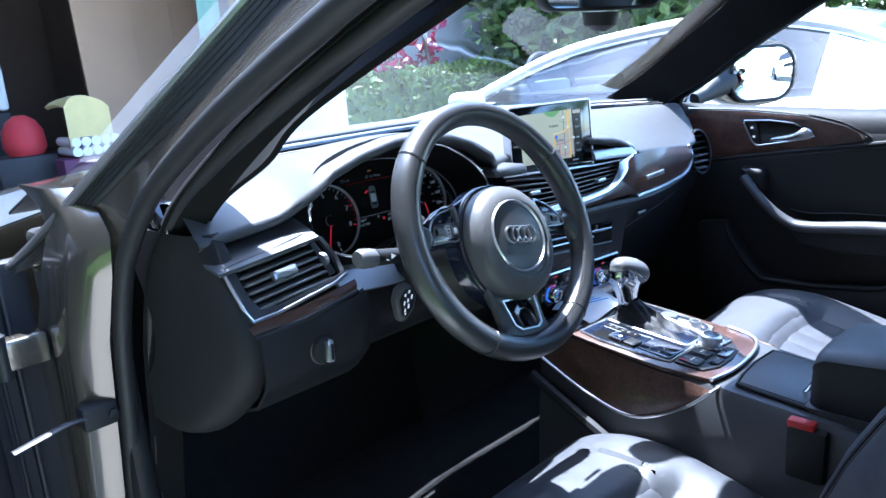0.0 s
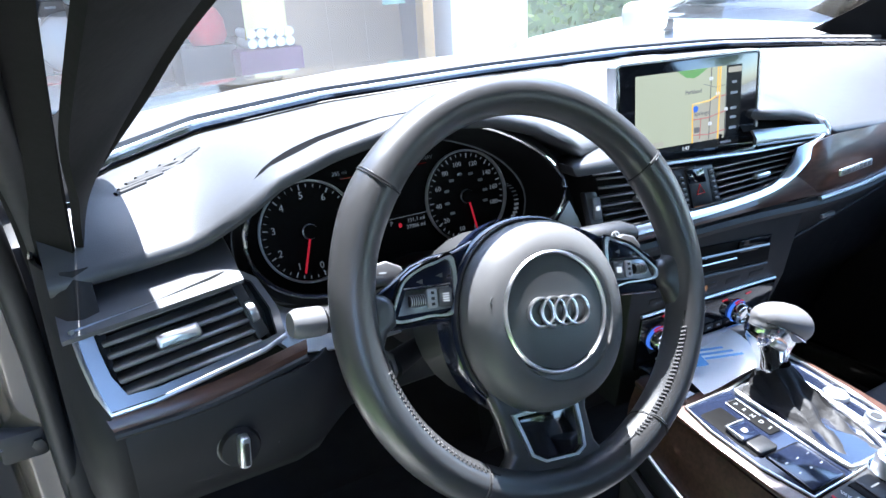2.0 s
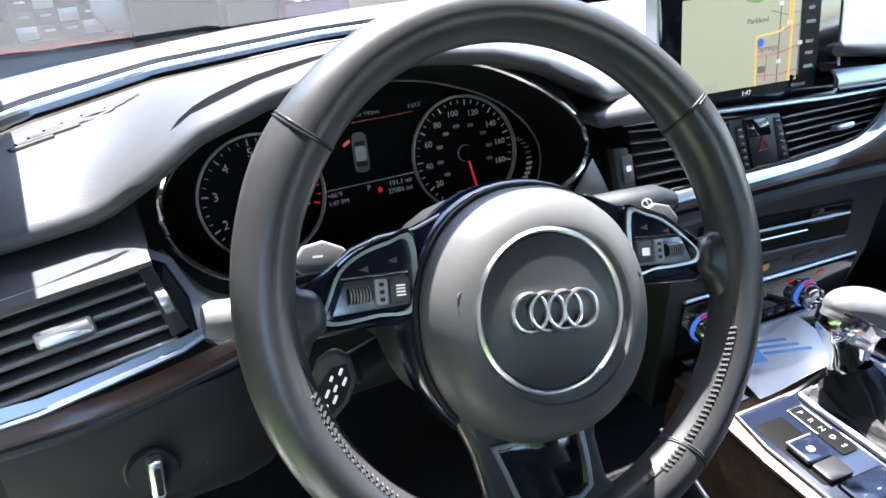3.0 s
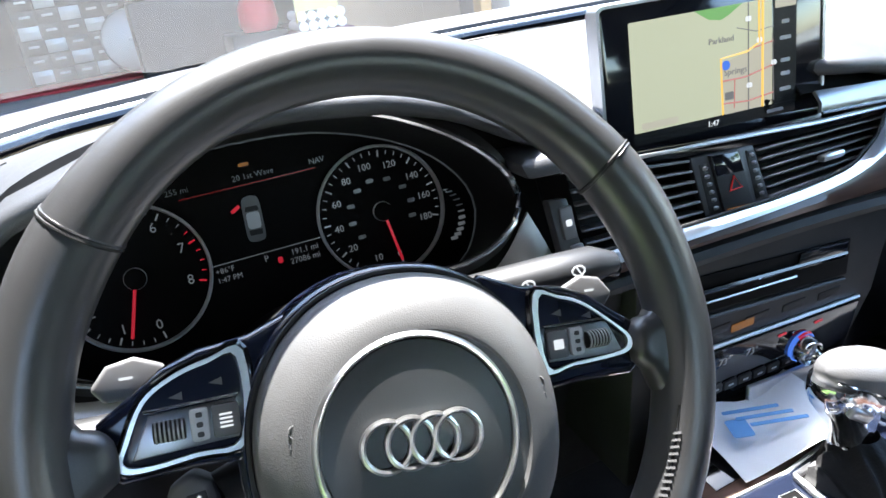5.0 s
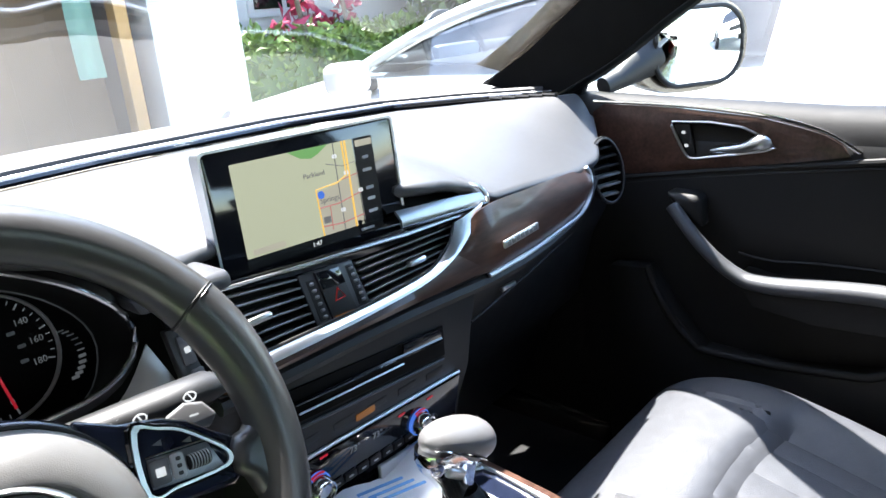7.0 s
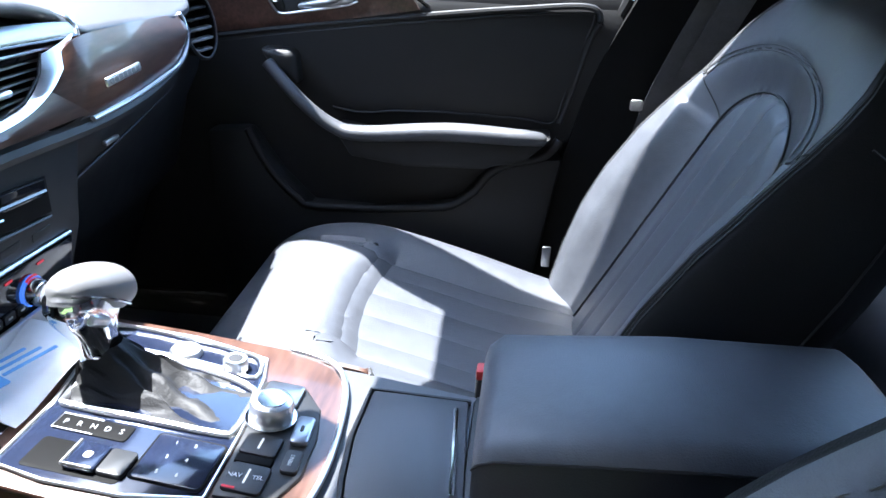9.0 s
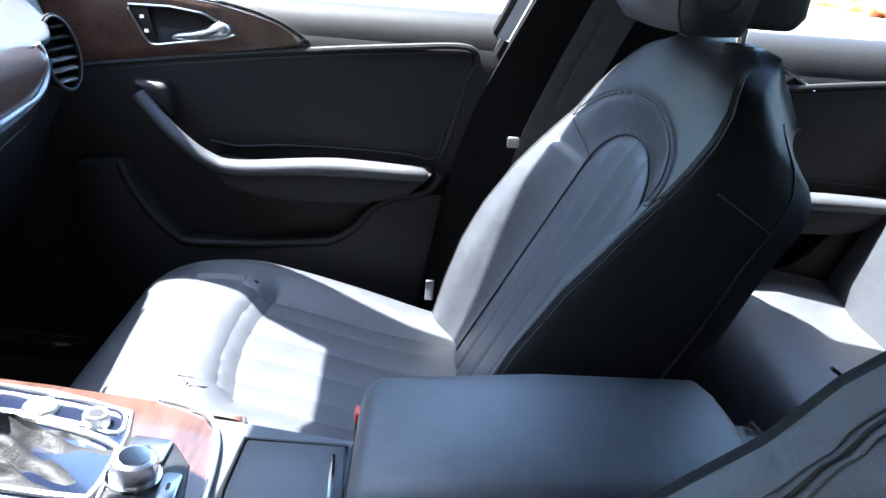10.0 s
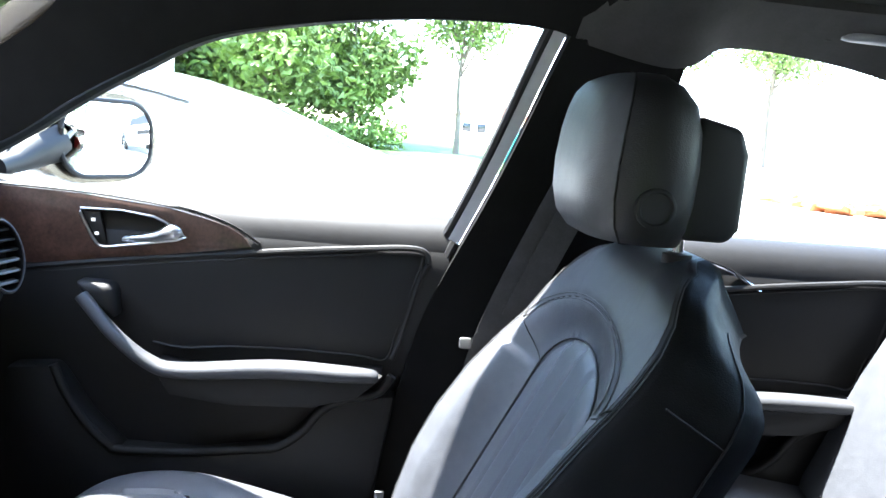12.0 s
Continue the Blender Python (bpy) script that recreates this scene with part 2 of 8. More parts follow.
def lettering(name, words, size, m, mat, parent, depth=0.0003, align="CENTER"):
    cu = bpy.data.curves.new(name, "FONT")
    cu.body, cu.size, cu.align_x, cu.align_y, cu.extrude = words, size, align, "CENTER", depth
    cu.resolution_u = 2
    tmp = bpy.data.objects.new(name, cu)
    me = bpy.data.meshes.new_from_object(tmp)
    bpy.data.objects.remove(tmp)
    me.name = name
    me.transform(m)
    me.materials.clear()
    me.materials.append(mat)
    ob = new(name, me)
    ob.parent = parent
    return ob


def facing(x, y, z, tilt=0.0, spin=0.0):
    """The pose of something flat that faces the rear of the car (its x to the right, its y up, its z towards the seats)."""
    return pose(x, y, z, 90 - tilt, 0, 0) @ pose(0, 0, 0, 0, 0, spin)


def rounded(w, h, r, n=5):
    """Outline of a rounded rectangle, w by h, in the local xy plane."""
    out = []
    for cx, cy, a0 in ((w / 2 - r, h / 2 - r, 0), (-w / 2 + r, h / 2 - r, 90), (-w / 2 + r, -h / 2 + r, 180), (w / 2 - r, -h / 2 + r, 270)):
        for k in range(n + 1):
            a = radians(a0 + 90 * k / n)
            out.append(Vector((cx + r * math.cos(a), cy + r * math.sin(a), 0)))
    return out


def plate(outline, m, d, bevel=0.0, seg=2):
    """A plate of thickness d with the given local outline, its back at z = 0 of the pose m."""
    return prism([m @ p for p in outline], m.to_3x3() @ Vector((0, 0, d)), bevel, seg)


def ring_frame(outer, inner, m, d):
    """A flat frame between two outlines with the same number of points, d thick."""
    rows = [[m @ p for p in outer], [m @ (p + Vector((0, 0, d))) for p in outer], [m @ (p + Vector((0, 0, d))) for p in inner], [m @ p for p in inner]]
    rows.append(rows[0])
    bm = grid(rows, wrap=True)
    bmesh.ops.remove_doubles(bm, verts=bm.verts, dist=1e-6)
    bmesh.ops.recalc_face_normals(bm, faces=bm.faces)
    return bm


# ---------- dashboard ----------
YB = ((-0.68, 0.11), (-0.655, 0.15), (-0.62, 0.21), (-0.5, 0.335), (-0.3, 0.42), (0, 0.45), (0.3, 0.44), (0.5, 0.385), (0.6, 0.29), (0.65, 0.21), (0.68, 0.16))
ZF = ((-0.69, 0.982), (-0.62, 0.988), (-0.575, 0.993), (-0.545, 1.012), (-0.51, 1.036), (-0.46, 1.052), (-0.40, 1.063), (-0.35, 1.064), (-0.29, 1.056), (-0.24, 1.040), (-0.20, 1.018), (-0.17, 1.002), (-0.13, 0.996), (0.06, 1.002), (0.11, 1.003), (0.165, 0.997), (0.205, 0.986), (0.232, 0.970), (0.25, 0.962), (0.33, 0.957), (0.46, 0.947), (0.54, 0.946), (0.62, 0.965), (0.68, 0.985))
YF = ((-0.69, 0.022), (-0.575, 0.022), (-0.53, 0.0), (-0.2, 0.0), (-0.16, 0.03), (-0.12, 0.05), (0.08, 0.05), (0.12, 0.012), (0.24, 0.004), (0.46, 0.012), (0.55, 0.03), (0.62, 0.07), (0.68, 0.11))
YG = ((-0.74, 0.33), (-0.62, 0.43), (-0.4, 0.56), (-0.2, 0.62), (0, 0.64), (0.2, 0.62), (0.4, 0.56), (0.62, 0.43), (0.74, 0.33))

dash = thing("dashboard", "black soft dashboard with walnut strip and aluminium trim", "dashboard", at=(0, 0.1, 0.6))
dash.location = (0, 0, 0)


def pad_row(x):
    yb, zf, yf = table(x, YB), table(x, ZF), table(x, YF)
    row = []
    for k in range(17):
        v = k / 16
        s = v ** 1.4 if zf > 1.0 else v ** 2.6
        row.append(Vector((x, yb + (yf - yb) * v, 1.012 + (zf - 1.012) * s + (0.010 if zf <= 1.0 else 0.010 + 0.25 * (zf - 1.0) * v ** 3) * math.sin(math.pi * v))))
    row += [Vector((x, yf - 0.006, zf - 0.003)), Vector((x, yf - 0.008, zf - 0.009)), Vector((x, yf - 0.004, zf - 0.014)), Vector((x, yf + 0.014, zf - 0.016)), Vector((x, yf + 0.05, zf - 0.016))]
    return row


xs = [-0.69 + 1.37 * i / 90 for i in range(91)]
part("top_pad", grid([pad_row(x) for x in xs]), SOFT, dash, "sunlit grained black dashboard top", 60)
edge = [Vector((x, table(x, YB) + 0.012, 1.018)) for x in xs]
part("seam_trim", tube(edge, 0.006, 8), PIANO, dash)
part("bright_line", tube([p + Vector((0, 0.012, 0.004)) for p in edge], 0.0028, 8), SATIN, dash, "thin bright line along the windscreen")
part("rear_lip", tube([p + Vector((0, 0.03, 0.004)) for p in edge], 0.010, 8), PLASTIC, dash)


def cowl_row(x):
    yb, yg = table(x, YB) + 0.03, table(x * 1.06, YG)
    return [Vector((x, yb + (yg - yb) * k / 6, 1.016 + 0.012 * k / 6)) for k in range(7)]


part("defroster_panel", thick(grid([cowl_row(x) for x in xs]), 0.006), SOFT, dash, "", 60)

# demister grille on the left of the pad
EYE_A, EYE_B, SLANT = (-0.622, 0.100), (-0.533, 0.206), -16
AX = Vector((EYE_B[0] - EYE_A[0], EYE_B[1] - EYE_A[1], 0))
for k in range(7):
    c0 = Vector((*EYE_A, 0)) + AX * (0.12 + 0.76 * k / 6) + Vector((AX.y, -AX.x, 0)) * 0.02
    hl = 0.22 * math.sqrt(1 - ((k - 3) / 3.6) ** 2)
    dd_ = Matrix.Rotation(radians(SLANT), 3, "Z") @ AX
    a, b = c0 - dd_ * hl, c0 + dd_ * hl
    run = []
    for j in range(5):
        p = a + (b - a) * j / 4
        row = pad_row(p.x)[:17]
        i = max(1, next((i for i in range(17) if row[i].y < p.y), 16))
        f = (p.y - row[i].y) / (row[i - 1].y - row[i].y)
        run.append(Vector((p.x, p.y, row[i].z + (row[i - 1].z - row[i].z) * f + 0.0003)))
    # slightly raised near-black bar stands in for a slot's shaded opening
    part("demister_slot", tube([p - Vector((0, 0, 0.0008)) for p in run], 0.0030, 8), FRIT, dash)
for k in range(5):
    x = 0.60 + 0.012 * k
    y = table(x, YB) - 0.03
    # black bar in place of the shaded slot
    part("demister_slot", tube([(x, y, 1.0215), (x + 0.004, y - 0.025, 1.0205)], 0.003, 6), BLACK, dash)

# left fascia with the outer air vent
VL = facing(-0.605, -0.027, 0.917, 29)


def to_vl(x, z):
    return Vector((x + 0.605, (z - 0.917) / math.cos(radians(29)), 0))


open_l = [to_vl(x, z) for x, z in ((-0.6685, 0.944), (-0.667, 0.930), (-0.664, 0.914), (-0.656, 0.899), (-0.634, 0.8985), (-0.592, 0.903), (-0.553, 0.908), (-0.537, 0.911), (-0.537, 0.930), (-0.546, 0.952), (-0.555, 0.957), (-0.5665, 0.958), (-0.62, 0.950))]
frame_l = [to_vl(x, z) for x, z in ((-0.682, 0.949), (-0.680, 0.927), (-0.676, 0.905), (-0.670, 0.8895), (-0.636, 0.8905), (-0.594, 0.8960), (-0.5495, 0.9020), (-0.530, 0.908), (-0.531, 0.930), (-0.541, 0.954), (-0.554, 0.9625), (-0.567, 0.9635), (-0.62, 0.955))]
vent = part("air_vent", ring_frame(frame_l, open_l, VL, 0.006), BLADE, dash, "satin aluminium frame of the outer air vent", 25)
part("frame_edge", tube([VL @ (p + Vector((0, 0, 0.006))) for p in frame_l[7::-1]], 0.0022, 6), SATIN, vent, "bright outer edge")
inner_back = [VL @ (p * 0.98 + Vector((0, 0, -0.045))) for p in open_l]
bm = grid([[VL @ p for p in open_l], inner_back], wrap=True)
bm.faces.new([v for v in bm.verts][len(open_l):])
part("vent_box", bm, BLACK, vent)
for k in range(6):
    f = (k + 0.5) / 6
    z = 0.899 + 0.052 * f
    xl, xr = -0.657 - 0.010 * f, -0.549 - 0.014 * f
    a, b = VL @ to_vl(xl, z - 0.003), VL @ to_vl(xr, z + 0.006)
    slat = box((0, 0, 0), ((b - a).length, 0.020, 0.0034), 0.0012, 1, Matrix.LocRotScale(None, (b - a).to_track_quat("X", "Z"), None) @ pose(0, 0, 0, -10))
    bmesh.ops.translate(slat, vec=(a + b) / 2 + Vector((0, 0.004, 0.0)), verts=slat.verts)
    part("slat", slat, SLAT, vent)
part("vent_tab", plate(rounded(0.034, 0.012, 0.003), VL @ pose(-0.006, 0.0125, 0.002, 0, 0, 5), 0.010, 0.003), SATIN, vent, "silver vent tab")
part("wheel_panel", plate([to_vl(x, z) for x, z in ((-0.564, 0.957), (-0.555, 0.956), (-0.542, 0.913), (-0.553, 0.9105))], VL @ pose(0, 0, -0.006), 0.012, 0.001), PLASTIC, vent)
part("thumb_wheel", lathe([(0.003, -0.003), (0.009, -0.003), (0.0095, 0), (0.009, 0.003), (0.003, 0.003)], VL @ pose(0.053, 0.016, 0.004, 0, 90, 12), 20), SATIN, vent)

fl = []
for i in range(19):
    x = -0.69 + 0.136 * i / 18
    zt, zb = table(x, ZF) - 0.012, 0.948 + 0.014 * i / 18
    fl.append([Vector((x, 0.052 - 0.074 * k / 8, zt - 0.010 + (zb - zt + 0.010) * (k / 8) ** 1.6)) for k in range(9)])
part("side_fascia", thick(grid(fl), 0.004), SOFT, dash, "", 60)
CAP = ((0.712, 0.10), (0.725, 0.065), (0.745, 0.035), (0.765, 0.008), (0.79, -0.020), (0.815, -0.038), (0.84, -0.046), (0.87, -0.046), (0.90, -0.036), (0.95, -0.008), (0.985, 0.020))
rows = []
for i in range(29):
    z = 0.712 + 0.273 * i / 28
    yf = table(z, CAP)
    rows.append([Vector((x, min(0.2, yf + dy), z)) for x, dy in ((-0.660, 0.002), (-0.672, 0.000), (-0.683, 0.005), (-0.692, 0.018), (-0.698, 0.040), (-0.700, 0.070), (-0.700, 0.20))])
part("fascia_cap", thick(grid(rows), 0.004), SILL, dash, "dark rounded end cap of the dashboard", 60)
part("mirror_corner", prism([(-0.70, 0.10, 1.018), (-0.655, 0.10, 1.018), (-0.655, 0.075, 0.99), (-0.70, 0.075, 0.988)], (0, 0.03, 0), 0.003), PIANO, dash)
part("corner_line", tube([(-0.698, 0.07, 0.985), (-0.69, 0.08, 1.012), (-0.652, 0.085, 1.022)], 0.0022, 6), CHROME, dash)


def ribbon(upper, lower, d, n=8):
    a, b = spline(upper, n), spline(lower, n)
    return thick(grid([a, [(p + q) / 2 + Vector((0, -d * 0.5, 0)) for p, q in zip(a, b)], b]), d)


part("wood_strip", ribbon([(-0.675, -0.038, 0.8870), (-0.6, -0.043, 0.8915), (-0.512, -0.031, 0.8985)], [(-0.671, -0.045, 0.8755), (-0.6, -0.050, 0.8800), (-0.515, -0.037, 0.8870)], 0.005), WOOD, dash, "walnut strip under the outer vent")
part("strip_edge", tube(spline([(-0.671, -0.045, 0.8725), (-0.6, -0.050, 0.8770), (-0.515, -0.037, 0.8840)]), 0.0036, 8), PLASTIC, dash)

# light switch panel and knee panels
SW = facing(-0.588, -0.045, 0.828, 4)
edge_s = [(-0.043, 0.030), (0.010, 0.033), (0.050, 0.036), (0.0515, 0.016), (0.042, -0.002), (0.020, -0.017), (-0.020, -0.021), (-0.044, -0.018)]
sw = part("light_switch_panel", plate([Vector((x, y, 0)) for x, y in edge_s], SW @ pose(0, 0, -0.006), 0.008, 0.002), PLASTIC, dash)
part("panel_arc", tube([SW @ p for p in spline([(0.0507, 0.034, 0.0022), (0.0515, 0.018, 0.0022), (0.045, 0.004, 0.0022), (0.035, -0.008, 0.0022)], 5)], 0.0009, 6), SWITCHGREY, sw, "thin grey arc round the switch")
part("switch_dial", lathe([(0.0170, 0), (0.0172, 0.005), (0.0155, 0.009), (0.002, 0.0095)], SW @ pose(0.003, 0.003, 0.002), 32), BLACK, sw)
part("dial_ring", lathe([(0.0180, 0), (0.0180, 0.003), (0.0170, 0.0034)], SW @ pose(0.003, 0.003, 0.002), 32, False), SWITCHGREY, sw)
grip = part("switch_grip", box((0, 0, 0), (0.0095, 0.028, 0.012), 0.003, 2), BRIGHT, sw, "satin silver switch grip")
grip.matrix_world = SW @ pose(0.0042, 0.003, 0.015, 0, 0, -6)
part("grip_inlay", box((0, 0, 0), (0.0040, 0.020, 0.002), 0.0008, 1), BLACK, sw).matrix_world = SW @ pose(0.0050, 0.002, 0.0208, 0, 0, -6)
lettering("switch_mark", "0", 0.0065, SW @ pose(0.0039, 0.0243, 0.0022), GREYPRINT, sw)
lettering("switch_mark", "AUTO", 0.0038, SW @ pose(0.0172, 0.0242, 0.0022), SWITCHGREY, sw)
for dx, dy in ((0.0231, 0.0181), (0.024, 0.0095), (0.0292, 0.0029), (0.0215, -0.0012), (-0.0235, 0.0132), (-0.0228, -0.0069)):
    part("switch_symbol", plate(rounded(0.0032, 0.0026, 0.0012, 3), SW @ pose(dx - 0.0012, dy, 0.0018), 0.0005), SWITCHGREY, sw)
    for k in (-1, 0, 1):
        part("switch_symbol", plate(rounded(0.0026, 0.0005, 0.0002, 1), SW @ pose(dx + 0.0022, dy + 0.0010 * k, 0.0018, 0, 0, 12), 0.0005), SWITCHGREY, sw)


def lower_row(x):
    if x < -0.16:
        zt_ = 0.871 + 0.06 * (min(x, -0.5) + 0.676)
        left = [(-0.043, zt_), (-0.046, zt_ - 0.010), (-0.044, 0.808), (-0.018, 0.778), (0.05, 0.752), (0.16, 0.735), (0.26, 0.72)]
        right = [(0.02, 0.872), (0.0, 0.84), (0.01, 0.80), (0.05, 0.77), (0.10, 0.75), (0.18, 0.735), (0.26, 0.72)]
        f = min(1, max(0, (x + 0.525) / 0.07))
        f = f * f * (3 - 2 * f)
        pts = [(p[0] + (q[0] - p[0]) * f, p[1] + (q[1] - p[1]) * f) for p, q in zip(left, right)]
    else:
        k = max(0, (x - 0.2) / 0.46)
        zt_ = 0.872 + 0.03 * k
        pts = [(0.0 + 0.06 * k, zt_), (0.006 + 0.06 * k, zt_ - 0.03), (0.03 + 0.05 * k, zt_ - 0.075), (0.075 + 0.03 * k, zt_ - 0.12), (0.12 + 0.02 * k, 0.66), (0.20, 0.60), (0.26, 0.45)]
    return [Vector((x, y, z)) for y, z in pts]


lower_rows = [lower_row(-0.665 + 1.335 * i / 60) for i in range(61)]
part("lower_panel", thick(grid(lower_rows), 0.004), PLASTIC, dash, "dark lower dashboard and glovebox", 60)
part("glovebox_line", tube(spline([(0.22, 0.024, 0.80), (0.4, 0.045, 0.812), (0.6, 0.07, 0.83)]), 0.0018, 6), BLACK, dash)
part("glovebox_catch", box((0.29, 0.015, 0.826), (0.03, 0.006, 0.006), 0.002), SATIN, dash)

# instrument cluster
GC = facing(-0.370, 0.080, 0.952, 12)
rim_o = spline([(x, z, 0) for x, z in ((-0.541, 0.975), (-0.532, 1.003), (-0.508, 1.029), (-0.45, 1.046), (-0.368, 1.052), (-0.300, 1.042), (-0.248, 1.018), (-0.214, 0.991), (-0.199, 0.966), (-0.205, 0.942), (-0.236, 0.926), (-0.284, 0.924), (-0.37, 0.925), (-0.42, 0.918), (-0.465, 0.914), (-0.508, 0.925), (-0.534, 0.949))], 4, True)
face_o = spline([(x, z, 0) for x, z in ((-0.537, 0.950), (-0.528, 0.978), (-0.49, 1.006), (-0.43, 1.020), (-0.37, 1.024), (-0.31, 1.018), (-0.25, 0.996), (-0.214, 0.966), (-0.203, 0.935), (-0.218, 0.902), (-0.25, 0.888), (-0.29, 0.885), (-0.37, 0.890), (-0.45, 0.885), (-0.50, 0.890), (-0.53, 0.915))], 4, True)


def angular(poly, cx, cz, n):
    """n points on a closed outline by angle round a centre."""
    t0 = sorted((math.atan2(p.y - cz, p.x - cx), math.hypot(p.x - cx, p.y - cz)) for p in poly)
    t0 = [(t0[-1][0] - 2 * math.pi, t0[-1][1])] + t0 + [(t0[0][0] + 2 * math.pi, t0[0][1])]
    return [Vector((cx + table(a, t0) * math.cos(a), cz + table(a, t0) * math.sin(a), 0)) for a in (-math.pi + 2 * math.pi * k / n for k in range(n))]


rim_p = [Vector((p.x, 0.012 + (p.y - 0.98) * 0.10, p.y)) for p in angular(rim_o, -0.37, 0.975, 96)]
face_p = [GC @ Vector((p.x + 0.37, (p.y - 0.952) / math.cos(radians(12)), 0)) for p in angular(face_o, -0.37, 0.955, 96)]
clus = part("dial_panel", prism([p + Vector((0, 0.001, 0)) for p in face_p], (0, 0.01, 0)), VOID, dash, "black instrument panel with two round dials")
part("cluster_rim", tube(rim_p, 0.0024, 8, True), CHROME, clus, "thin chrome rim")
part("cluster_tunnel", grid([face_p, [p + (q - p) * 0.5 for p, q in zip(face_p, rim_p)], rim_p, [p + Vector((0, 0.006, 0.012 if p.z > 0.97 else -0.012)) for p in rim_p]], wrap=True), PLASTIC, clus, "", 70)
part("panel_line", tube([p + Vector((0, -0.001, 0)) for p in face_p], 0.0010, 5, True), DIALGREY, clus)
SPEED_AT = (-80, -108, -143, -172, -202, -232, -260, -292, -325, -354, -381)
for cx, red in ((-0.091, True), (0.090, False)):
    D = GC @ pose(cx, 0.0, 0.0005)
    # ring in pale flat grey, so it seems lit inside the dark hood
    dial = part("dial", lathe([(0.0508, 0), (0.0508, 0.004), (0.0495, 0.0048), (0.0485, 0.0005)], D, 56, False), GREYPRINT, clus, "dial with a thin silver ring, paled to look lit")
    part("dial_face", lathe([(0.001, 0.0004), (0.0488, 0.0006)], D, 48), VOID, dial)
    n = 33 if red else 37
    ticks, redticks = [], []
    for k in range(n):
        a = radians(-80 - k * (298 / (n - 1)))
        long_one = k % 4 == 0
        r0, r1 = (0.0415 if long_one else 0.0435), 0.0465
        t = box(((r0 + r1) / 2, 0, 0.0013), (r1 - r0, 0.0012 if long_one else 0.0007, 0.0008))
        bmesh.ops.transform(t, matrix=D @ pose(0, 0, 0, 0, 0, math.degrees(a)), verts=t.verts)
        (redticks if red and k >= 27 else ticks).append(t)
    part("tick_scale", joined(*ticks), DIALWHITE, dial)
    if red:
        part("red_zone", joined(*redticks), DIALRED, dial, "red zone marks")
    names = [str(k) for k in range(9)] if red else ["0", "10", "20", "40", "60", "80", "100", "120", "140", "160", "180"]
    for k, s in enumerate(names):
        a = radians(-80 - k * 37.25 if red else SPEED_AT[k])
        lettering("figure", s, 0.0098 if red else 0.0074, D @ pose(0.036 * math.cos(a), 0.036 * math.sin(a), 0.001), DIALWHITE, dial)
    if not red:
        for k in range(2, 11):
            a = radians(SPEED_AT[k])
            part("inner_mark", plate(rounded(0.006, 0.003, 0.001, 2), D @ pose(0.025 * math.cos(a), 0.025 * math.sin(a), 0.0005), 0.0006), DIALGREY, dial)
    ang = radians(-108 if red else -81)
    nd = box((0.020, 0, 0.0045), (0.042, 0.0022, 0.001), 0.0004, 1)
    bmesh.ops.transform(nd, matrix=D @ pose(0, 0, 0, 0, 0, math.degrees(ang)), verts=nd.verts)
    part("needle", nd, DIALRED, dial, "red needle")
    part("needle_hub", lathe([(0.0075, 0.001), (0.007, 0.006), (0.001, 0.0065)], D, 20), VOID, dial)
    part("hub_ring", lathe([(0.0076, 0.001), (0.0076, 0.0035), (0.0066, 0.004)], D, 20, False), SATIN, dial)
# display between the dials
for s, x, y, sz, mt in (("P", -0.003, -0.0115, 0.0065, DIALWHITE), ("191.1 mi", 0.0255, -0.0120, 0.0060, DIALWHITE), ("27086 mi", 0.0245, -0.0185, 0.0060, DIALWHITE), ("+86°F", -0.0330, -0.0115, 0.0055, DIALWHITE), ("1:47 PM", -0.0310, -0.0180, 0.0055, DIALWHITE), ("20 1st Wave", 0.003, 0.0495, 0.0058, DIALGREY), ("255 mi", -0.050, 0.0500, 0.0058, DIALGREY), ("NAV", 0.050, 0.0490, 0.0058, DIALGREY)):
    lettering("readout", s, sz, GC @ pose(x, y, 0.001), mt, clus)
part("display_line", plate(rounded(0.098, 0.0006, 0.0002, 1), GC @ pose(-0.001, -0.0068, 0.0005), 0.0004), DIALWHITE, clus)
part("display_line", plate(rounded(0.098, 0.0005, 0.0002, 1), GC @ pose(-0.001, 0.0440, 0.0005), 0.0004), DIMRED, clus)
CARPIC = GC @ pose(-0.0045, 0.0190, 0.0005, 0, 0, -3)
part("car_picture", plate(spline([Vector(p) for p in ((-0.0062, 0.0120, 0), (-0.0035, 0.0162, 0), (0.0035, 0.0162, 0), (0.0062, 0.0120, 0), (0.0066, -0.002, 0), (0.0064, -0.0130, 0), (0.0036, -0.0162, 0), (-0.0036, -0.0162, 0), (-0.0064, -0.0130, 0), (-0.0066, -0.002, 0))], 4, True), CARPIC, 0.0005), SWITCHGREY, clus, "small grey car symbol with an open door")
part("car_roof", plate(rounded(0.0094, 0.0120, 0.0022, 3), CARPIC @ pose(0, -0.001, 0.0006), 0.0003), GREYPRINT, clus)
part("car_window", plate([Vector(p) for p in ((-0.0050, 0.0058, 0), (0.0050, 0.0058, 0), (0.0042, 0.0092, 0), (-0.0042, 0.0092, 0))], CARPIC @ pose(0, 0, 0.0006), 0.0003), BLACK, clus)
part("car_window", plate([Vector(p) for p in ((-0.0044, -0.0116, 0), (0.0044, -0.0116, 0), (0.0048, -0.0078, 0), (-0.0048, -0.0078, 0))], CARPIC @ pose(0, 0, 0.0006), 0.0003), BLACK, clus)
part("open_door_mark", plate(rounded(0.0075, 0.0026, 0.001, 2), GC @ pose(-0.0150, 0.0285, 0.0005, 0, 0, 28), 0.0004), DIALRED, clus)
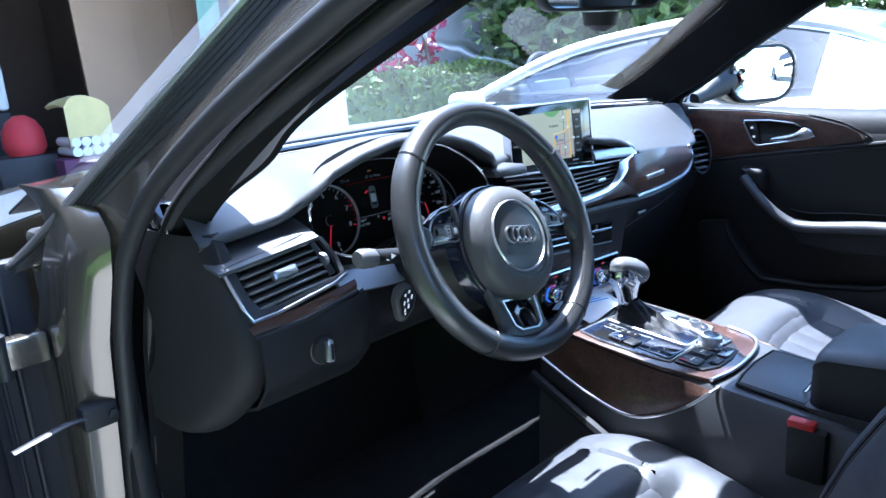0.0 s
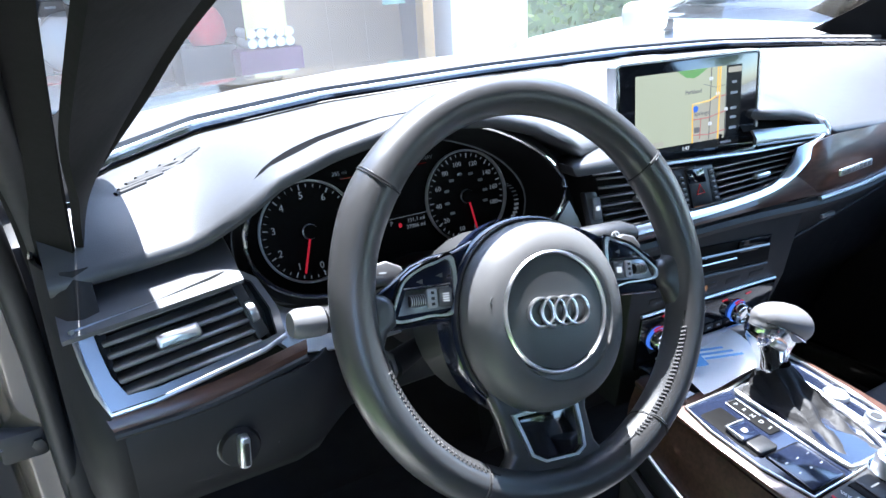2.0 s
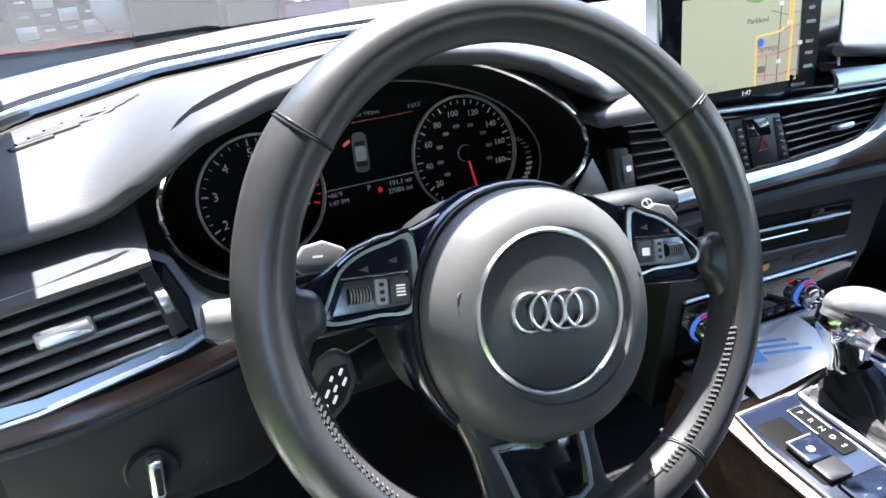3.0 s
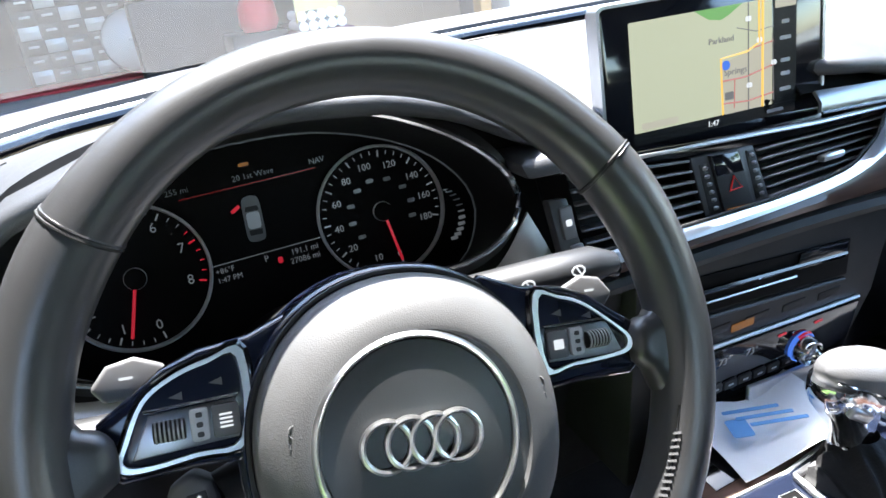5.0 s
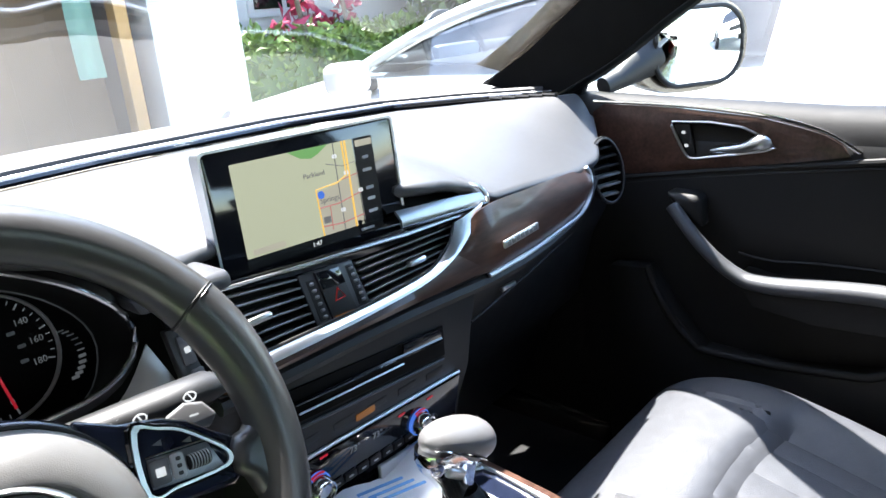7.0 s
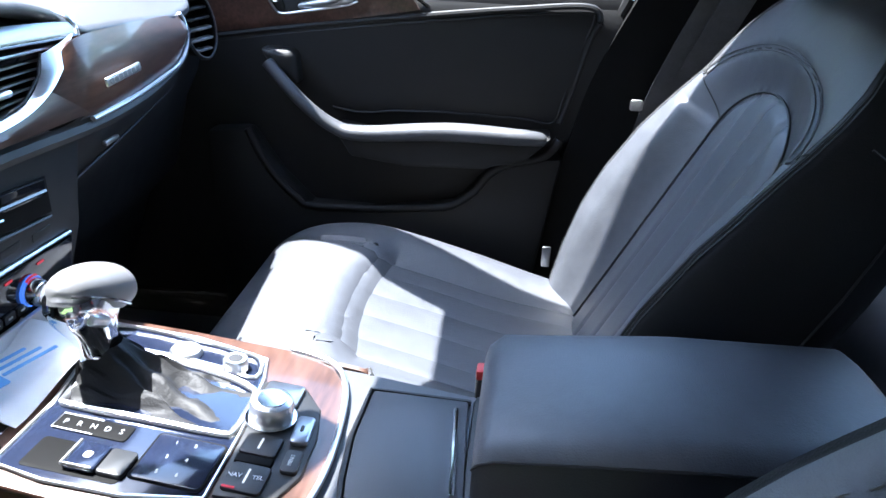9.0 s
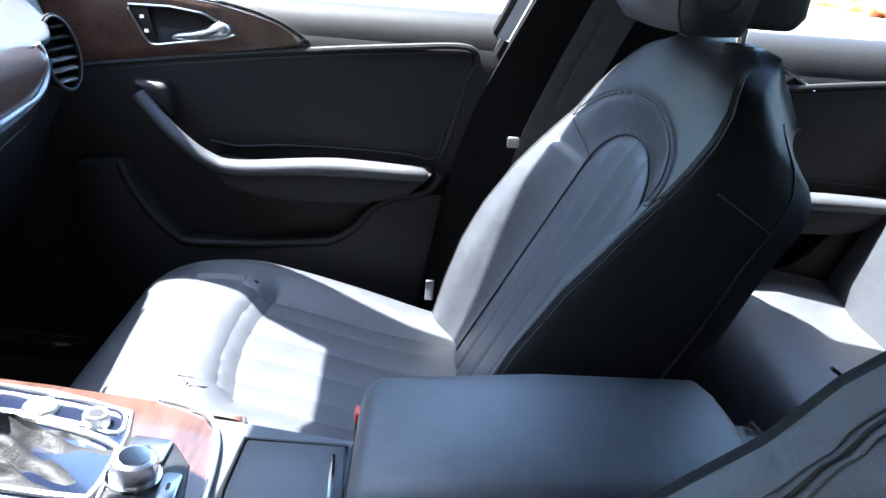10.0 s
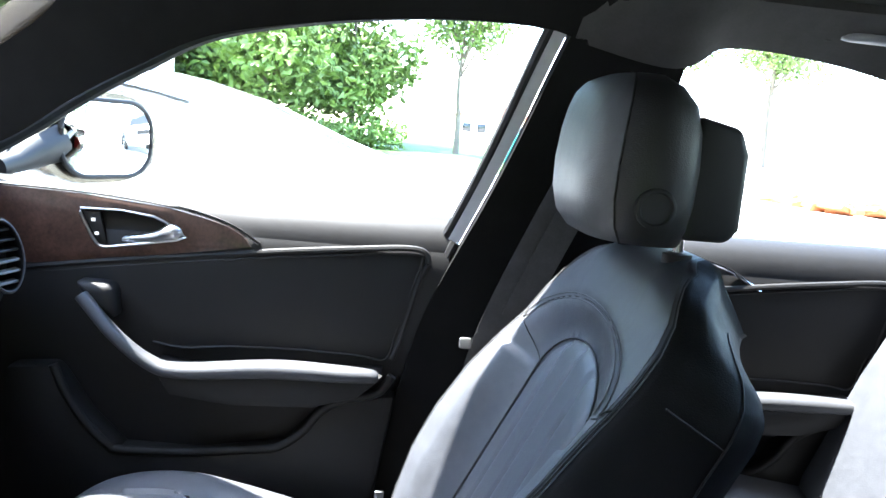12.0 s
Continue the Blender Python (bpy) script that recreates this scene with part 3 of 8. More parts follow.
part("belt_lamp", plate(rounded(0.0035, 0.0045, 0.001, 2), GC @ pose(0.0065, -0.0150, 0.0005), 0.0004), DIALRED, clus)
part("key_lamp", plate(rounded(0.0075, 0.0024, 0.001, 2), GC @ pose(-0.0015, 0.0580, 0.0005), 0.0004), AMBER, clus)
fuel = [Vector((0.1385 + 0.016 * math.cos(a), 0.021 * math.sin(a) - 0.0165, 0)) for a in (radians(-70 + 14 * k) for k in range(11))]
for k, p in enumerate(fuel):
    part("fuel_bar", plate(rounded(0.006, 0.0028 if k < 5 else 0.0012, 0.0005, 1), GC @ Matrix.Translation(p + Vector((0.0, 0, 0.0005))), 0.0004), DIALWHITE if k < 6 else DIALGREY, clus)

# lower cluster surround and column shroud
part("cluster_sill", ribbon([(-0.545, 0.012, 0.955), (-0.515, 0.012, 0.912), (-0.45, 0.012, 0.903), (-0.37, 0.012, 0.908), (-0.28, 0.012, 0.902), (-0.225, 0.012, 0.908), (-0.19, 0.014, 0.945)], [(-0.552, -0.010, 0.930), (-0.52, -0.020, 0.885), (-0.45, -0.020, 0.872), (-0.37, -0.020, 0.872), (-0.28, -0.020, 0.870), (-0.225, -0.015, 0.872), (-0.175, 0.0, 0.90)], 0.004), SILVER, dash, "grey curved sill under the dials")
part("column_shroud", grid([[Vector((-0.354 + 0.062 * sc * math.cos(a), y, zc + 0.045 * sc * math.sin(a))) for a in (2 * math.pi * k / 20 for k in range(20))] for y, zc, sc in ((0.07, 0.855, 1.15), (0.02, 0.872, 1.15), (-0.05, 0.895, 1.0), (-0.085, 0.91, 0.85))], True, True), PLASTIC, dash)

# fascia strip from the wheel to the middle, vents and screen
CV = facing(0.0, -0.004, 0.925, 14)


def cv(x, z):
    return Vector((x, (z - 0.925) / math.cos(radians(14)), 0))


def fascia_vent(name, corners, slats, tabx):
    out = [cv(*c) for c in corners]
    mid = sum(out, Vector()) / len(out)
    v = part(name, grid([[CV @ p for p in out], [CV @ (mid + (p - mid) * 0.97 + Vector((0, 0, -0.05))) for p in out]], wrap=True), BLACK, dash, "black air vent with thin slats")
    b = bmesh.new()
    b.faces.new([b.verts.new(CV @ (p + Vector((0, 0, -0.045)))) for p in out])
    part("vent_back", b, BLACK, v)
    (x0, z0), (x1, z1), (x2, z2), (x3, z3) = corners
    for k in range(slats):
        f = (k + 0.5) / slats
        a = CV @ cv(x0 + (x3 - x0) * f, z0 + (z3 - z0) * f)
        c = CV @ cv(x1 + (x2 - x1) * f, z1 + (z2 - z1) * f)
        s = box((0, 0, 0), ((c - a).length - 0.002, 0.018, 0.0022), 0.0008, 1, Matrix.LocRotScale(None, (c - a).to_track_quat("X", "Z"), None) @ pose(0, 0, 0, -14))
        bmesh.ops.translate(s, vec=(a + c) / 2 + Vector((0, 0.007, 0)), verts=s.verts)
        part("slat", s, SLAT, v)
    part("vent_tab", box((0, 0, 0), (0.026, 0.010, 0.007), 0.003, 2), SATIN, v, "silver vent tab").matrix_world = CV @ Matrix.Translation(cv(tabx, (z0 + z3 + z1 + z2) / 4)) @ pose(0, 0, 0.004, 90, 0, 0)
    return v


fascia_vent("air_vent", ((-0.160, 0.968), (-0.048, 0.955), (-0.042, 0.906), (-0.155, 0.909)), 6, -0.100)
fascia_vent("air_vent", ((0.020, 0.948), (0.182, 0.944), (0.118, 0.904), (0.027, 0.901)), 6, 0.098)
part("vent_surround", plate([cv(*c) for c in ((-0.170, 0.976), (-0.033, 0.965), (0.10, 0.956), (0.222, 0.951), (0.200, 0.944), (0.03, 0.949), (-0.048, 0.956), (-0.160, 0.969))], CV @ pose(0, 0, -0.03), 0.03, 0.001), PIANO, dash)
part("shelf_line", tube([CV @ (cv(x, z) + Vector((0, 0, 0.002))) for x, z in ((-0.165, 0.971), (-0.033, 0.962), (0.098, 0.953), (0.222, 0.949))], 0.0016, 6), SATIN, dash, "thin bright line over the vents")
hz = part("hazard_panel", plate([cv(*c) for c in ((-0.048, 0.955), (0.017, 0.951), (0.027, 0.899), (-0.042, 0.902))], CV @ pose(0, 0, -0.006), 0.008, 0.0015), PANELGREY, dash, "grey hazard switch panel between the vents")
part("hazard_button", plate([cv(*c) for c in ((-0.031, 0.953), (-0.002, 0.951), (0.006, 0.903), (-0.025, 0.905))], CV @ pose(0, 0, 0.001), 0.004, 0.001), PLASTIC, hz, "black hazard button")
part("button_top", plate([cv(*c) for c in ((-0.030, 0.952), (-0.003, 0.950), (0.000, 0.934), (-0.0275, 0.9355))], CV @ pose(0, 0, 0.0045), 0.0012, 0.0004), PIANO, hz)
part("button_line", tube([CV @ (cv(x, z) + Vector((0, 0, 0.0055))) for x, z in ((-0.0235, 0.9085), (0.0035, 0.9065))], 0.0006, 5), AMBER, hz)
part("hazard_triangle", tube([CV @ (cv(-0.0112, 0.9255) + Vector((0.0072 * math.cos(a), 0.0072 * math.sin(a), 0.0056))) for a in (radians(92 + 120 * k) for k in range(3))], 0.0010, 5, True), REDMARK, hz, "red triangle")
for sx in (-1, 1):
    part("thumb_slot", plate([cv(-0.0125 + sx * 0.0245 + dx, z) for dx, z in ((-0.0045, 0.948), (0.0045, 0.9475), (0.0080, 0.908), (-0.001, 0.9085))], CV @ pose(0, 0, 0.0015), 0.001, 0.0003), BLACK, hz)
    for k in range(6):
        part("thumb_rib", box((0, 0, 0), (0.0050, 0.0030, 0.003), 0.001, 1), SLAT, hz).matrix_world = CV @ Matrix.Translation(cv(-0.0122 + sx * 0.0245 + 0.0009 * k, 0.944 - 0.0064 * k)) @ pose(0, 0, 0.0035)
part("silver_blade", ribbon([CV @ (cv(x, z) + Vector((0, 0, 0.010))) for x, z in ((-0.160, 0.9085), (-0.062, 0.9065), (0.020, 0.9055), (0.085, 0.9080), (0.119, 0.9130), (0.150, 0.9290), (0.165, 0.9470))], [CV @ (cv(x, z) + Vector((0, 0, 0.016))) for x, z in ((-0.160, 0.8985), (-0.067, 0.8975), (0.020, 0.8980), (0.098, 0.9020), (0.150, 0.9150), (0.190, 0.9370), (0.214, 0.9570))], 0.005), BRIGHT, dash, "curved satin aluminium blade under the vents")
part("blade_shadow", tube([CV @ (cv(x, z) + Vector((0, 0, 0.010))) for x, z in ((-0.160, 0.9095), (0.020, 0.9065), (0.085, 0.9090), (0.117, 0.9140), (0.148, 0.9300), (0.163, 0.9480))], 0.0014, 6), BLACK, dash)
part("wood_strip", ribbon([CV @ (cv(x, z) + Vector((0, 0, 0.014))) for x, z in ((-0.160, 0.8985), (-0.067, 0.8975), (0.020, 0.8980), (0.098, 0.9020), (0.150, 0.9150))], [CV @ (cv(x, z) + Vector((0, 0, 0.013))) for x, z in ((-0.160, 0.8905), (-0.067, 0.8895), (0.020, 0.8880), (0.098, 0.8860), (0.195, 0.8830))], 0.005), WOOD, dash, "walnut strip under the blade")
leaf_top = [(0.172, 0.9330), (0.206, 0.9575), (0.30, 0.9555), (0.39, 0.9495), (0.475, 0.942), (0.487, 0.938)]
leaf_bot = [(0.132, 0.9080), (0.195, 0.8830), (0.29, 0.8825), (0.38, 0.8835), (0.445, 0.888), (0.482, 0.908)]


def yw(x):
    return -0.021 + 0.125 * max(0, x - 0.25)


a = spline([(x, yw(x) + 0.002, z) for x, z in leaf_top], 10)
b = spline([(x, yw(x) - 0.006, z) for x, z in leaf_bot], 10)
part("wood_panel", thick(grid([[p + (q - p) * k / 8 + Vector((0, 0.010 * (1 - smooth(i / 12)) - 0.008 * math.sin(math.pi * k / 8) * smooth(i / 12), 0)) for i, (p, q) in enumerate(zip(a, b))] for k in range(9)]), 0.004), WOOD, dash, "dark walnut veneer panel before the passenger", 60)
part("panel_edge", tube(spline([(x, yw(x) - 0.008, z - 0.003) for x, z in leaf_bot[1:]] + [(0.492, yw(0.492) - 0.004, 0.930), (0.486, yw(0.486), 0.942)], 8), 0.0030, 8), SATIN, dash, "satin edge line")
part("panel_lower_edge", tube(spline([(-0.16, -0.020, 0.884), (0.05, -0.021, 0.880), (0.2, -0.022, 0.872), (0.30, -0.018, 0.872), (0.39, -0.006, 0.876), (0.47, 0.006, 0.888), (0.53, 0.024, 0.912)], 8), 0.0085, 8), PLASTIC, dash)
NP = pose(0.250, yw(0.25) - 0.0150, 0.9140, 84, 0, 5)
part("name_plate", plate(rounded(0.082, 0.0095, 0.002), NP, 0.003, 0.001), BRIGHT, dash, "small bright name plate with plain bars")
for k in range(7):
    part("plate_bar", plate(rounded(0.0070, 0.0055, 0.001, 2), NP @ pose(-0.031 + 0.0103 * k, 0, 0.003), 0.0006), SILVER, dash)
# end vent on the passenger side
EV = facing(0.597, 0.036, 0.911, 10) @ pose(0, 0, 0, 0, -28, 0)
el = [Vector((0.027 * math.cos(t), 0.050 * math.sin(t), 0)) for t in (2 * math.pi * k / 24 for k in range(24))]
ev = part("air_vent", ring_frame([p * 1.10 for p in el], el, EV, 0.004), PLASTIC, dash, "oval black end vent")
bm = grid([[EV @ p for p in el], [EV @ (p * 0.95 + Vector((0, 0, -0.03))) for p in el]], wrap=True)
bm.faces.new(list(bm.verts)[24:])
part("vent_box", bm, BLACK, ev)
part("vent_rim", tube([EV @ (p * 1.02 + Vector((0, 0, 0.006))) for p in el], 0.0016, 6, True), PANELGREY, ev)
for k in range(6):
    y = -0.038 + 0.015 * k
    w = 0.050 * math.sqrt(max(0.05, 1 - (y / 0.050) ** 2))
    # lower three slats pale as if lit, upper three dark
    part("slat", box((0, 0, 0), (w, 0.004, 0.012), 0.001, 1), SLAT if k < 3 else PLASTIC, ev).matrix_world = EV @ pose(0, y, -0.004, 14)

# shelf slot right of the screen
# deep black block and sheet stand in for shade inside the slot
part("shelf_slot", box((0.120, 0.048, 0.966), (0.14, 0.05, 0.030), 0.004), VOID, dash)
part("shelf_mouth", thick(grid([[Vector((x, 0.014 + 0.004 * j, z0 + (z1 - z0) * j / 3)) for x, z0, z1 in ((0.085, 0.978, 0.990), (0.12, 0.976, 0.990), (0.16, 0.974, 0.984), (0.20, 0.971, 0.976), (0.225, 0.967, 0.969))] for j in range(4)]), 0.002), VOID, dash, "black sheet for the shade in the shelf slot's mouth")
part("shelf_band", thick(grid([spline([(0.085, 0.002, 0.982), (0.13, 0.0, 0.979), (0.18, -0.002, 0.975), (0.222, -0.003, 0.970)], 6), spline([(0.085, -0.006, 0.973), (0.13, -0.007, 0.970), (0.18, -0.008, 0.966), (0.224, -0.008, 0.963)], 6), spline([(0.085, -0.006, 0.9645), (0.13, -0.007, 0.962), (0.18, -0.008, 0.959), (0.225, -0.008, 0.957)], 6)]), 0.003), BLADE, dash, "satin aluminium band beside the screen", 60)
part("shelf_line", tube(spline([(0.085, -0.007, 0.9645), (0.13, -0.008, 0.962), (0.18, -0.009, 0.959), (0.226, -0.009, 0.957)], 6), 0.0014, 6), PIANO, dash)
part("shelf_end", tube(spline([(0.226, -0.008, 0.956), (0.230, -0.004, 0.965), (0.226, 0.002, 0.974), (0.214, 0.006, 0.980)]), 0.0030, 8), BRIGHT, dash, "bright end of the shelf band")
part("shelf_band", prism([(-0.205, -0.006, 0.990), (-0.118, -0.006, 0.988), (-0.118, -0.010, 0.972), (-0.20, -0.010, 0.976)], (0, 0.05, 0), 0.006), SOFT, dash)
part("start_panel", plate([cv(*c) for c in ((-0.182, 0.955), (-0.166, 0.953), (-0.158, 0.888), (-0.178, 0.886))], CV @ pose(0, 0, -0.004), 0.010, 0.002), PANELGREY, dash, "grey switch column beside the dials")
for kz in (0.936, 0.908):
    sk = part("switch_key", plate(rounded(0.011, 0.024, 0.002), CV @ Matrix.Translation(cv(-0.1705 + (0.936 - kz) * 0.12, kz)) @ pose(0, 0, 0.006), 0.003, 0.001), SWITCHGREY, dash)
    part("key_mark", plate(rounded(0.005, 0.005, 0.001, 2), CV @ Matrix.Translation(cv(-0.1705 + (0.936 - kz) * 0.12, kz)) @ pose(0, 0, 0.0092), 0.0004), GLOWPRINT, sk)

# pop-up screen
SC = pose(0.0079, 0.0340, 1.0135, 86.1, 0, -6.5) @ Matrix.Diagonal((0.94, 0.92, 1, 1))
scr = part("display_screen", plate(rounded(0.224, 0.130, 0.006), SC @ pose(0, 0, -0.012), 0.014, 0.002), PIANO, dash, "upright navigation display showing a map")
part("screen_frame", ring_frame(rounded(0.228, 0.134, 0.007), rounded(0.2225, 0.1285, 0.005), SC @ pose(0, 0, -0.014), 0.017), SATIN, scr, "satin aluminium edge")
part("map_area", plate(rounded(0.142, 0.094, 0.001, 1), SC @ pose(-0.014, 0.003, 0.002), 0.0004), SCREENMAP, scr, "pale green road map")
part("menu_bar", plate(rounded(0.024, 0.094, 0.001, 1), SC @ pose(0.071, 0.003, 0.002), 0.0004), SCREENDARK, scr)
part("status_bar", plate(rounded(0.168, 0.010, 0.001, 1), SC @ pose(-0.002, -0.050, 0.002), 0.0004), SCREENDARK, scr)
part("map_park", plate([Vector(p) for p in ((-0.022, 0.05, 0), (0.026, 0.05, 0), (0.012, 0.042, 0), (0.004, 0.039, 0), (-0.008, 0.041, 0))], SC @ pose(0, 0, 0.0025), 0.0003), SCREENGREEN, scr)
part("map_city", plate([Vector(p) for p in ((0.004, 0.002, 0), (0.056, 0.012, 0), (0.056, -0.044, 0), (0.006, -0.044, 0))], SC @ pose(0, 0, 0.0025), 0.0002), SCREENCITY, scr)
for pts, w, mt in ((((0.004, -0.044), (0.003, 0.006), (0.03, 0.008), (0.043, 0.014), (0.043, 0.05)), 0.0011, SCREENROAD), (((0.046, -0.044), (0.047, 0.05)), 0.0012, SCREENROAD), (((0.004, -0.014), (0.028, -0.014), (0.058, -0.008)), 0.0007, SCREENRED), (((0.004, -0.034), (0.03, -0.036), (0.058, -0.033)), 0.0007, SCREENRED), (((0.031, -0.044), (0.032, 0.05)), 0.0006, SCREENGREY), (((0.016, -0.04), (0.017, -0.014)), 0.0005, SCREENRED), (((0.036, 0.010), (0.058, 0.013)), 0.0006, SCREENRED), (((0.02, 0.03), (0.04, 0.024), (0.058, 0.026)), 0.0004, SCREENGREY), (((0.058, -0.04), (0.057, 0.02)), 0.0006, SCREENGREY)):
    part("map_line", tube([SC @ Vector((x, y, 0.0029)) for x, y in pts], w, 4), mt, scr)
lettering("map_word", "Parkland", 0.0075, SC @ pose(0.004, 0.022, 0.0028), SCREENGREY, scr)
lettering("map_word", "Springs", 0.0085, SC @ pose(0.018, -0.007, 0.0028), SCREENGREY, scr)
part("map_mark", lathe([(0.0042, 0), (0.0042, 0.0004)], SC @ pose(0.008, -0.0005, 0.0028), 16), SCREENBLUE, scr)
part("map_flag", plate(rounded(0.009, 0.007, 0.001, 2), SC @ pose(0.011, -0.028, 0.0028), 0.0003), SCREENGREY, scr)
for x, y in ((0.0315, 0.036), (0.043, 0.016), (0.032, -0.022), (0.058, -0.006)):
    part("road_shield", plate(rounded(0.006, 0.0045, 0.0015, 2), SC @ pose(x, y, 0.0031), 0.0003), GLOWPRINT, scr)
for k, y in enumerate((0.044, 0.028, 0.014, -0.006, -0.018, -0.032)):
    part("menu_mark", plate(rounded((0.022, 0.008, 0.012, 0.010, 0.010, 0.012)[k], 0.0035 if k else 0.007, 0.001, 2), SC @ pose(0.071, y, 0.0025), 0.0003), GREYPRINT if k else SCREENCITY, scr)
lettering("status_word", "1:47", 0.007, SC @ pose(-0.006, -0.050, 0.0026), GLOWPRINT, scr)
part("status_bars", plate(rounded(0.018, 0.003, 0.001, 2), SC @ pose(0.06, -0.050, 0.0025), 0.0003), GREYPRINT, scr)
part("map_button", plate(rounded(0.036, 0.006, 0.001, 2), SC @ pose(-0.06, -0.039, 0.0028), 0.0003), SCREENCITY, scr)

# centre stack
ST = facing(0.045, -0.012, 0.79, -6)


def st(x, z):
    return Vector((x - 0.045, z - 0.79, 0))


stack = part("middle_fascia", plate([st(*c) for c in ((-0.12, 0.880), (0.180, 0.868), (0.172, 0.82), (0.168, 0.775), (0.150, 0.735), (0.145, 0.66), (-0.12, 0.66))], ST @ pose(0, 0, -0.10), 0.10, 0.003), PLASTIC, dash, "dark middle fascia with player slot and climate panel")
cdp = part("player_slot", plate([st(*c) for c in ((-0.095, 0.868), (0.118, 0.846), (0.122, 0.808), (-0.095, 0.832))], ST, 0.002, 0.0008), VOID, stack, "black player slot")
part("slot_line", tube([ST @ (st(x, z) + Vector((0, 0, 0.004))) for x, z in ((-0.085, 0.8405), (0.052, 0.8295))], 0.0011, 6), SATIN, cdp)
part("slot_lip", tube([ST @ (st(x, z) + Vector((0, 0, 0.004))) for x, z in ((-0.09, 0.853), (0.112, 0.834))], 0.0024, 6), PIANO, cdp)
part("slot_lip", tube([ST @ (st(x, z) + Vector((0, 0, 0.003))) for x, z in ((-0.09, 0.826), (0.118, 0.805))], 0.0020, 6), PANELGREY, cdp)
part("card_door", plate([st(*c) for c in ((0.052, 0.852), (0.112, 0.846), (0.112, 0.830), (0.052, 0.836))], ST @ pose(0, 0, 0.002), 0.003, 0.001), PIANO, cdp)
part("stack_line", tube([ST @ (st(x, z) + Vector((0, 0, 0.002))) for x, z in ((-0.10, 0.789), (0.146, 0.7755))], 0.0022, 6), SATIN, stack, "bright line over the climate panel")
clim = part("climate_panel", plate([st(*c) for c in ((-0.10, 0.785), (0.146, 0.7720), (0.134, 0.700), (-0.10, 0.712))], ST, 0.004, 0.001), PIANO, stack, "black climate panel")
for kx, kz in ((-0.073, 0.753), (0.073, 0.747)):
    K = ST @ Matrix.Translation(st(kx, kz)) @ pose(0, 0, 0.004)
    kn = part("climate_knob", lathe([(0.0135, 0), (0.0135, 0.012), (0.012, 0.016), (0.010, 0.0165), (0.0095, 0.0135), (0.001, 0.0135)], K, 28), CHROME, clim, "chrome rotary knob")
    part("blue_ring", lathe([(0.0155, 0), (0.0155, 0.003), (0.0138, 0.003)], K, 28, False), SCREENBLUE, kn)
    part("red_ring", tube([K @ Vector((0.0155 * math.cos(t), 0.0155 * math.sin(t), 0.003)) for t in (radians(60 + 10 * k) for k in range(7))], 0.0012, 5), DIALRED, kn)
lettering("temperature", "73°", 0.0105, ST @ Matrix.Translation(st(-0.022, 0.7665)) @ pose(0, 0, 0.0045, 0, 0, -3), DIALWHITE, clim)
lettering("temperature", "73°", 0.0105, ST @ Matrix.Translation(st(0.010, 0.7655)) @ pose(0, 0, 0.0045, 0, 0, -3), DIALWHITE, clim)
for k in range(7):
    part("climate_key", plate(rounded(0.0150, 0.009, 0.001, 2), ST @ Matrix.Translation(st(-0.048 + 0.0175 * k, 0.7405 - 0.0008 * k)) @ pose(0, 0, 0.004), 0.0025, 0.0006), PLASTIC, clim)
    part("key_mark", plate(rounded(0.006, 0.002, 0.0005, 1), ST @ Matrix.Translation(st(-0.048 + 0.0175 * k, 0.7405 - 0.0008 * k)) @ pose(0, 0, 0.0066), 0.0003), GREYPRINT, clim)
for x, z in ((-0.062, 0.781), (0.046, 0.770), (0.092, 0.768)):
    part("red_mark", plate(rounded(0.010, 0.0025, 0.0005, 1), ST @ Matrix.Translation(st(x, z)) @ pose(0, 0, 0.0045), 0.0004), DIALRED, clim)
part("amber_window", plate(rounded(0.026, 0.008, 0.001, 2), ST @ Matrix.Translation(st(-0.002, 0.7965)) @ pose(0, 0, 0.0005), 0.0006), AMBER, stack)
for k in range(5):
    part("stack_key", plate(rounded(0.028, 0.008, 0.001, 2), ST @ Matrix.Translation(st(-0.075 + 0.045 * k, 0.8040 - 0.0030 * k)) @ pose(0, 0, -0.001), 0.002, 0.0006), PLASTIC, stack)

# ---------- steering wheel ----------
SWM = facing(-0.3535, -0.146, 0.9445, 22.5, -9)
RW, RT = 0.1570, 0.0166
wheel = thing("steering_wheel", "black leather three-spoke steering wheel with buttons and badge", "steering wheel")


def rim_grip(a):
    """Thickening of the rim at the thumb rests."""
    g = math.degrees(a) % 360
    return 1.0 + 0.09 * math.exp(-((g - 32) / 13) ** 2) + 0.09 * math.exp(-((g - 150) / 13) ** 2) - 0.05 * math.exp(-((g - 270) / 24) ** 2) - 0.04 * math.exp(-((g - 90) / 40) ** 2)


def on_rim(a, b, lift=0.0):
    r = RT * rim_grip(a) + lift
    return SWM @ Vector(((RW + r * math.cos(b)) * math.cos(a), (RW + r * math.cos(b)) * math.sin(a), r * 1.04 * math.sin(b)))


rows = [[on_rim(2 * math.pi * k / 112, 2 * math.pi * j / 18) for j in range(18)] for k in range(112)]
rows.append(rows[0])
bm = grid(rows, wrap=True)
bmesh.ops.remove_doubles(bm, verts=bm.verts, dist=1e-6)
bmesh.ops.recalc_face_normals(bm, faces=bm.faces)
part("rim", bm, WHEEL_LEATHER, wheel, "smooth dark grey leather rim", 80)
for deg in (38, 145, 241, 307):
    a = radians(deg)
    part("rim_seam", tube([on_rim(a + 0.03 * math.sin(b), b, 0.0002) for b in (2 * math.pi * j / 20 for j in range(20))], 0.0007, 5, True), BLACK, wheel)
    part("rim_seam", tube([on_rim(a + 0.03 * math.sin(b) + (0.012 if deg > 200 else -0.012), b, 0.0) for b in (2 * math.pi * j / 20 for j in range(20))], 0.0007, 5, True), WHEEL_LEATHER, wheel)
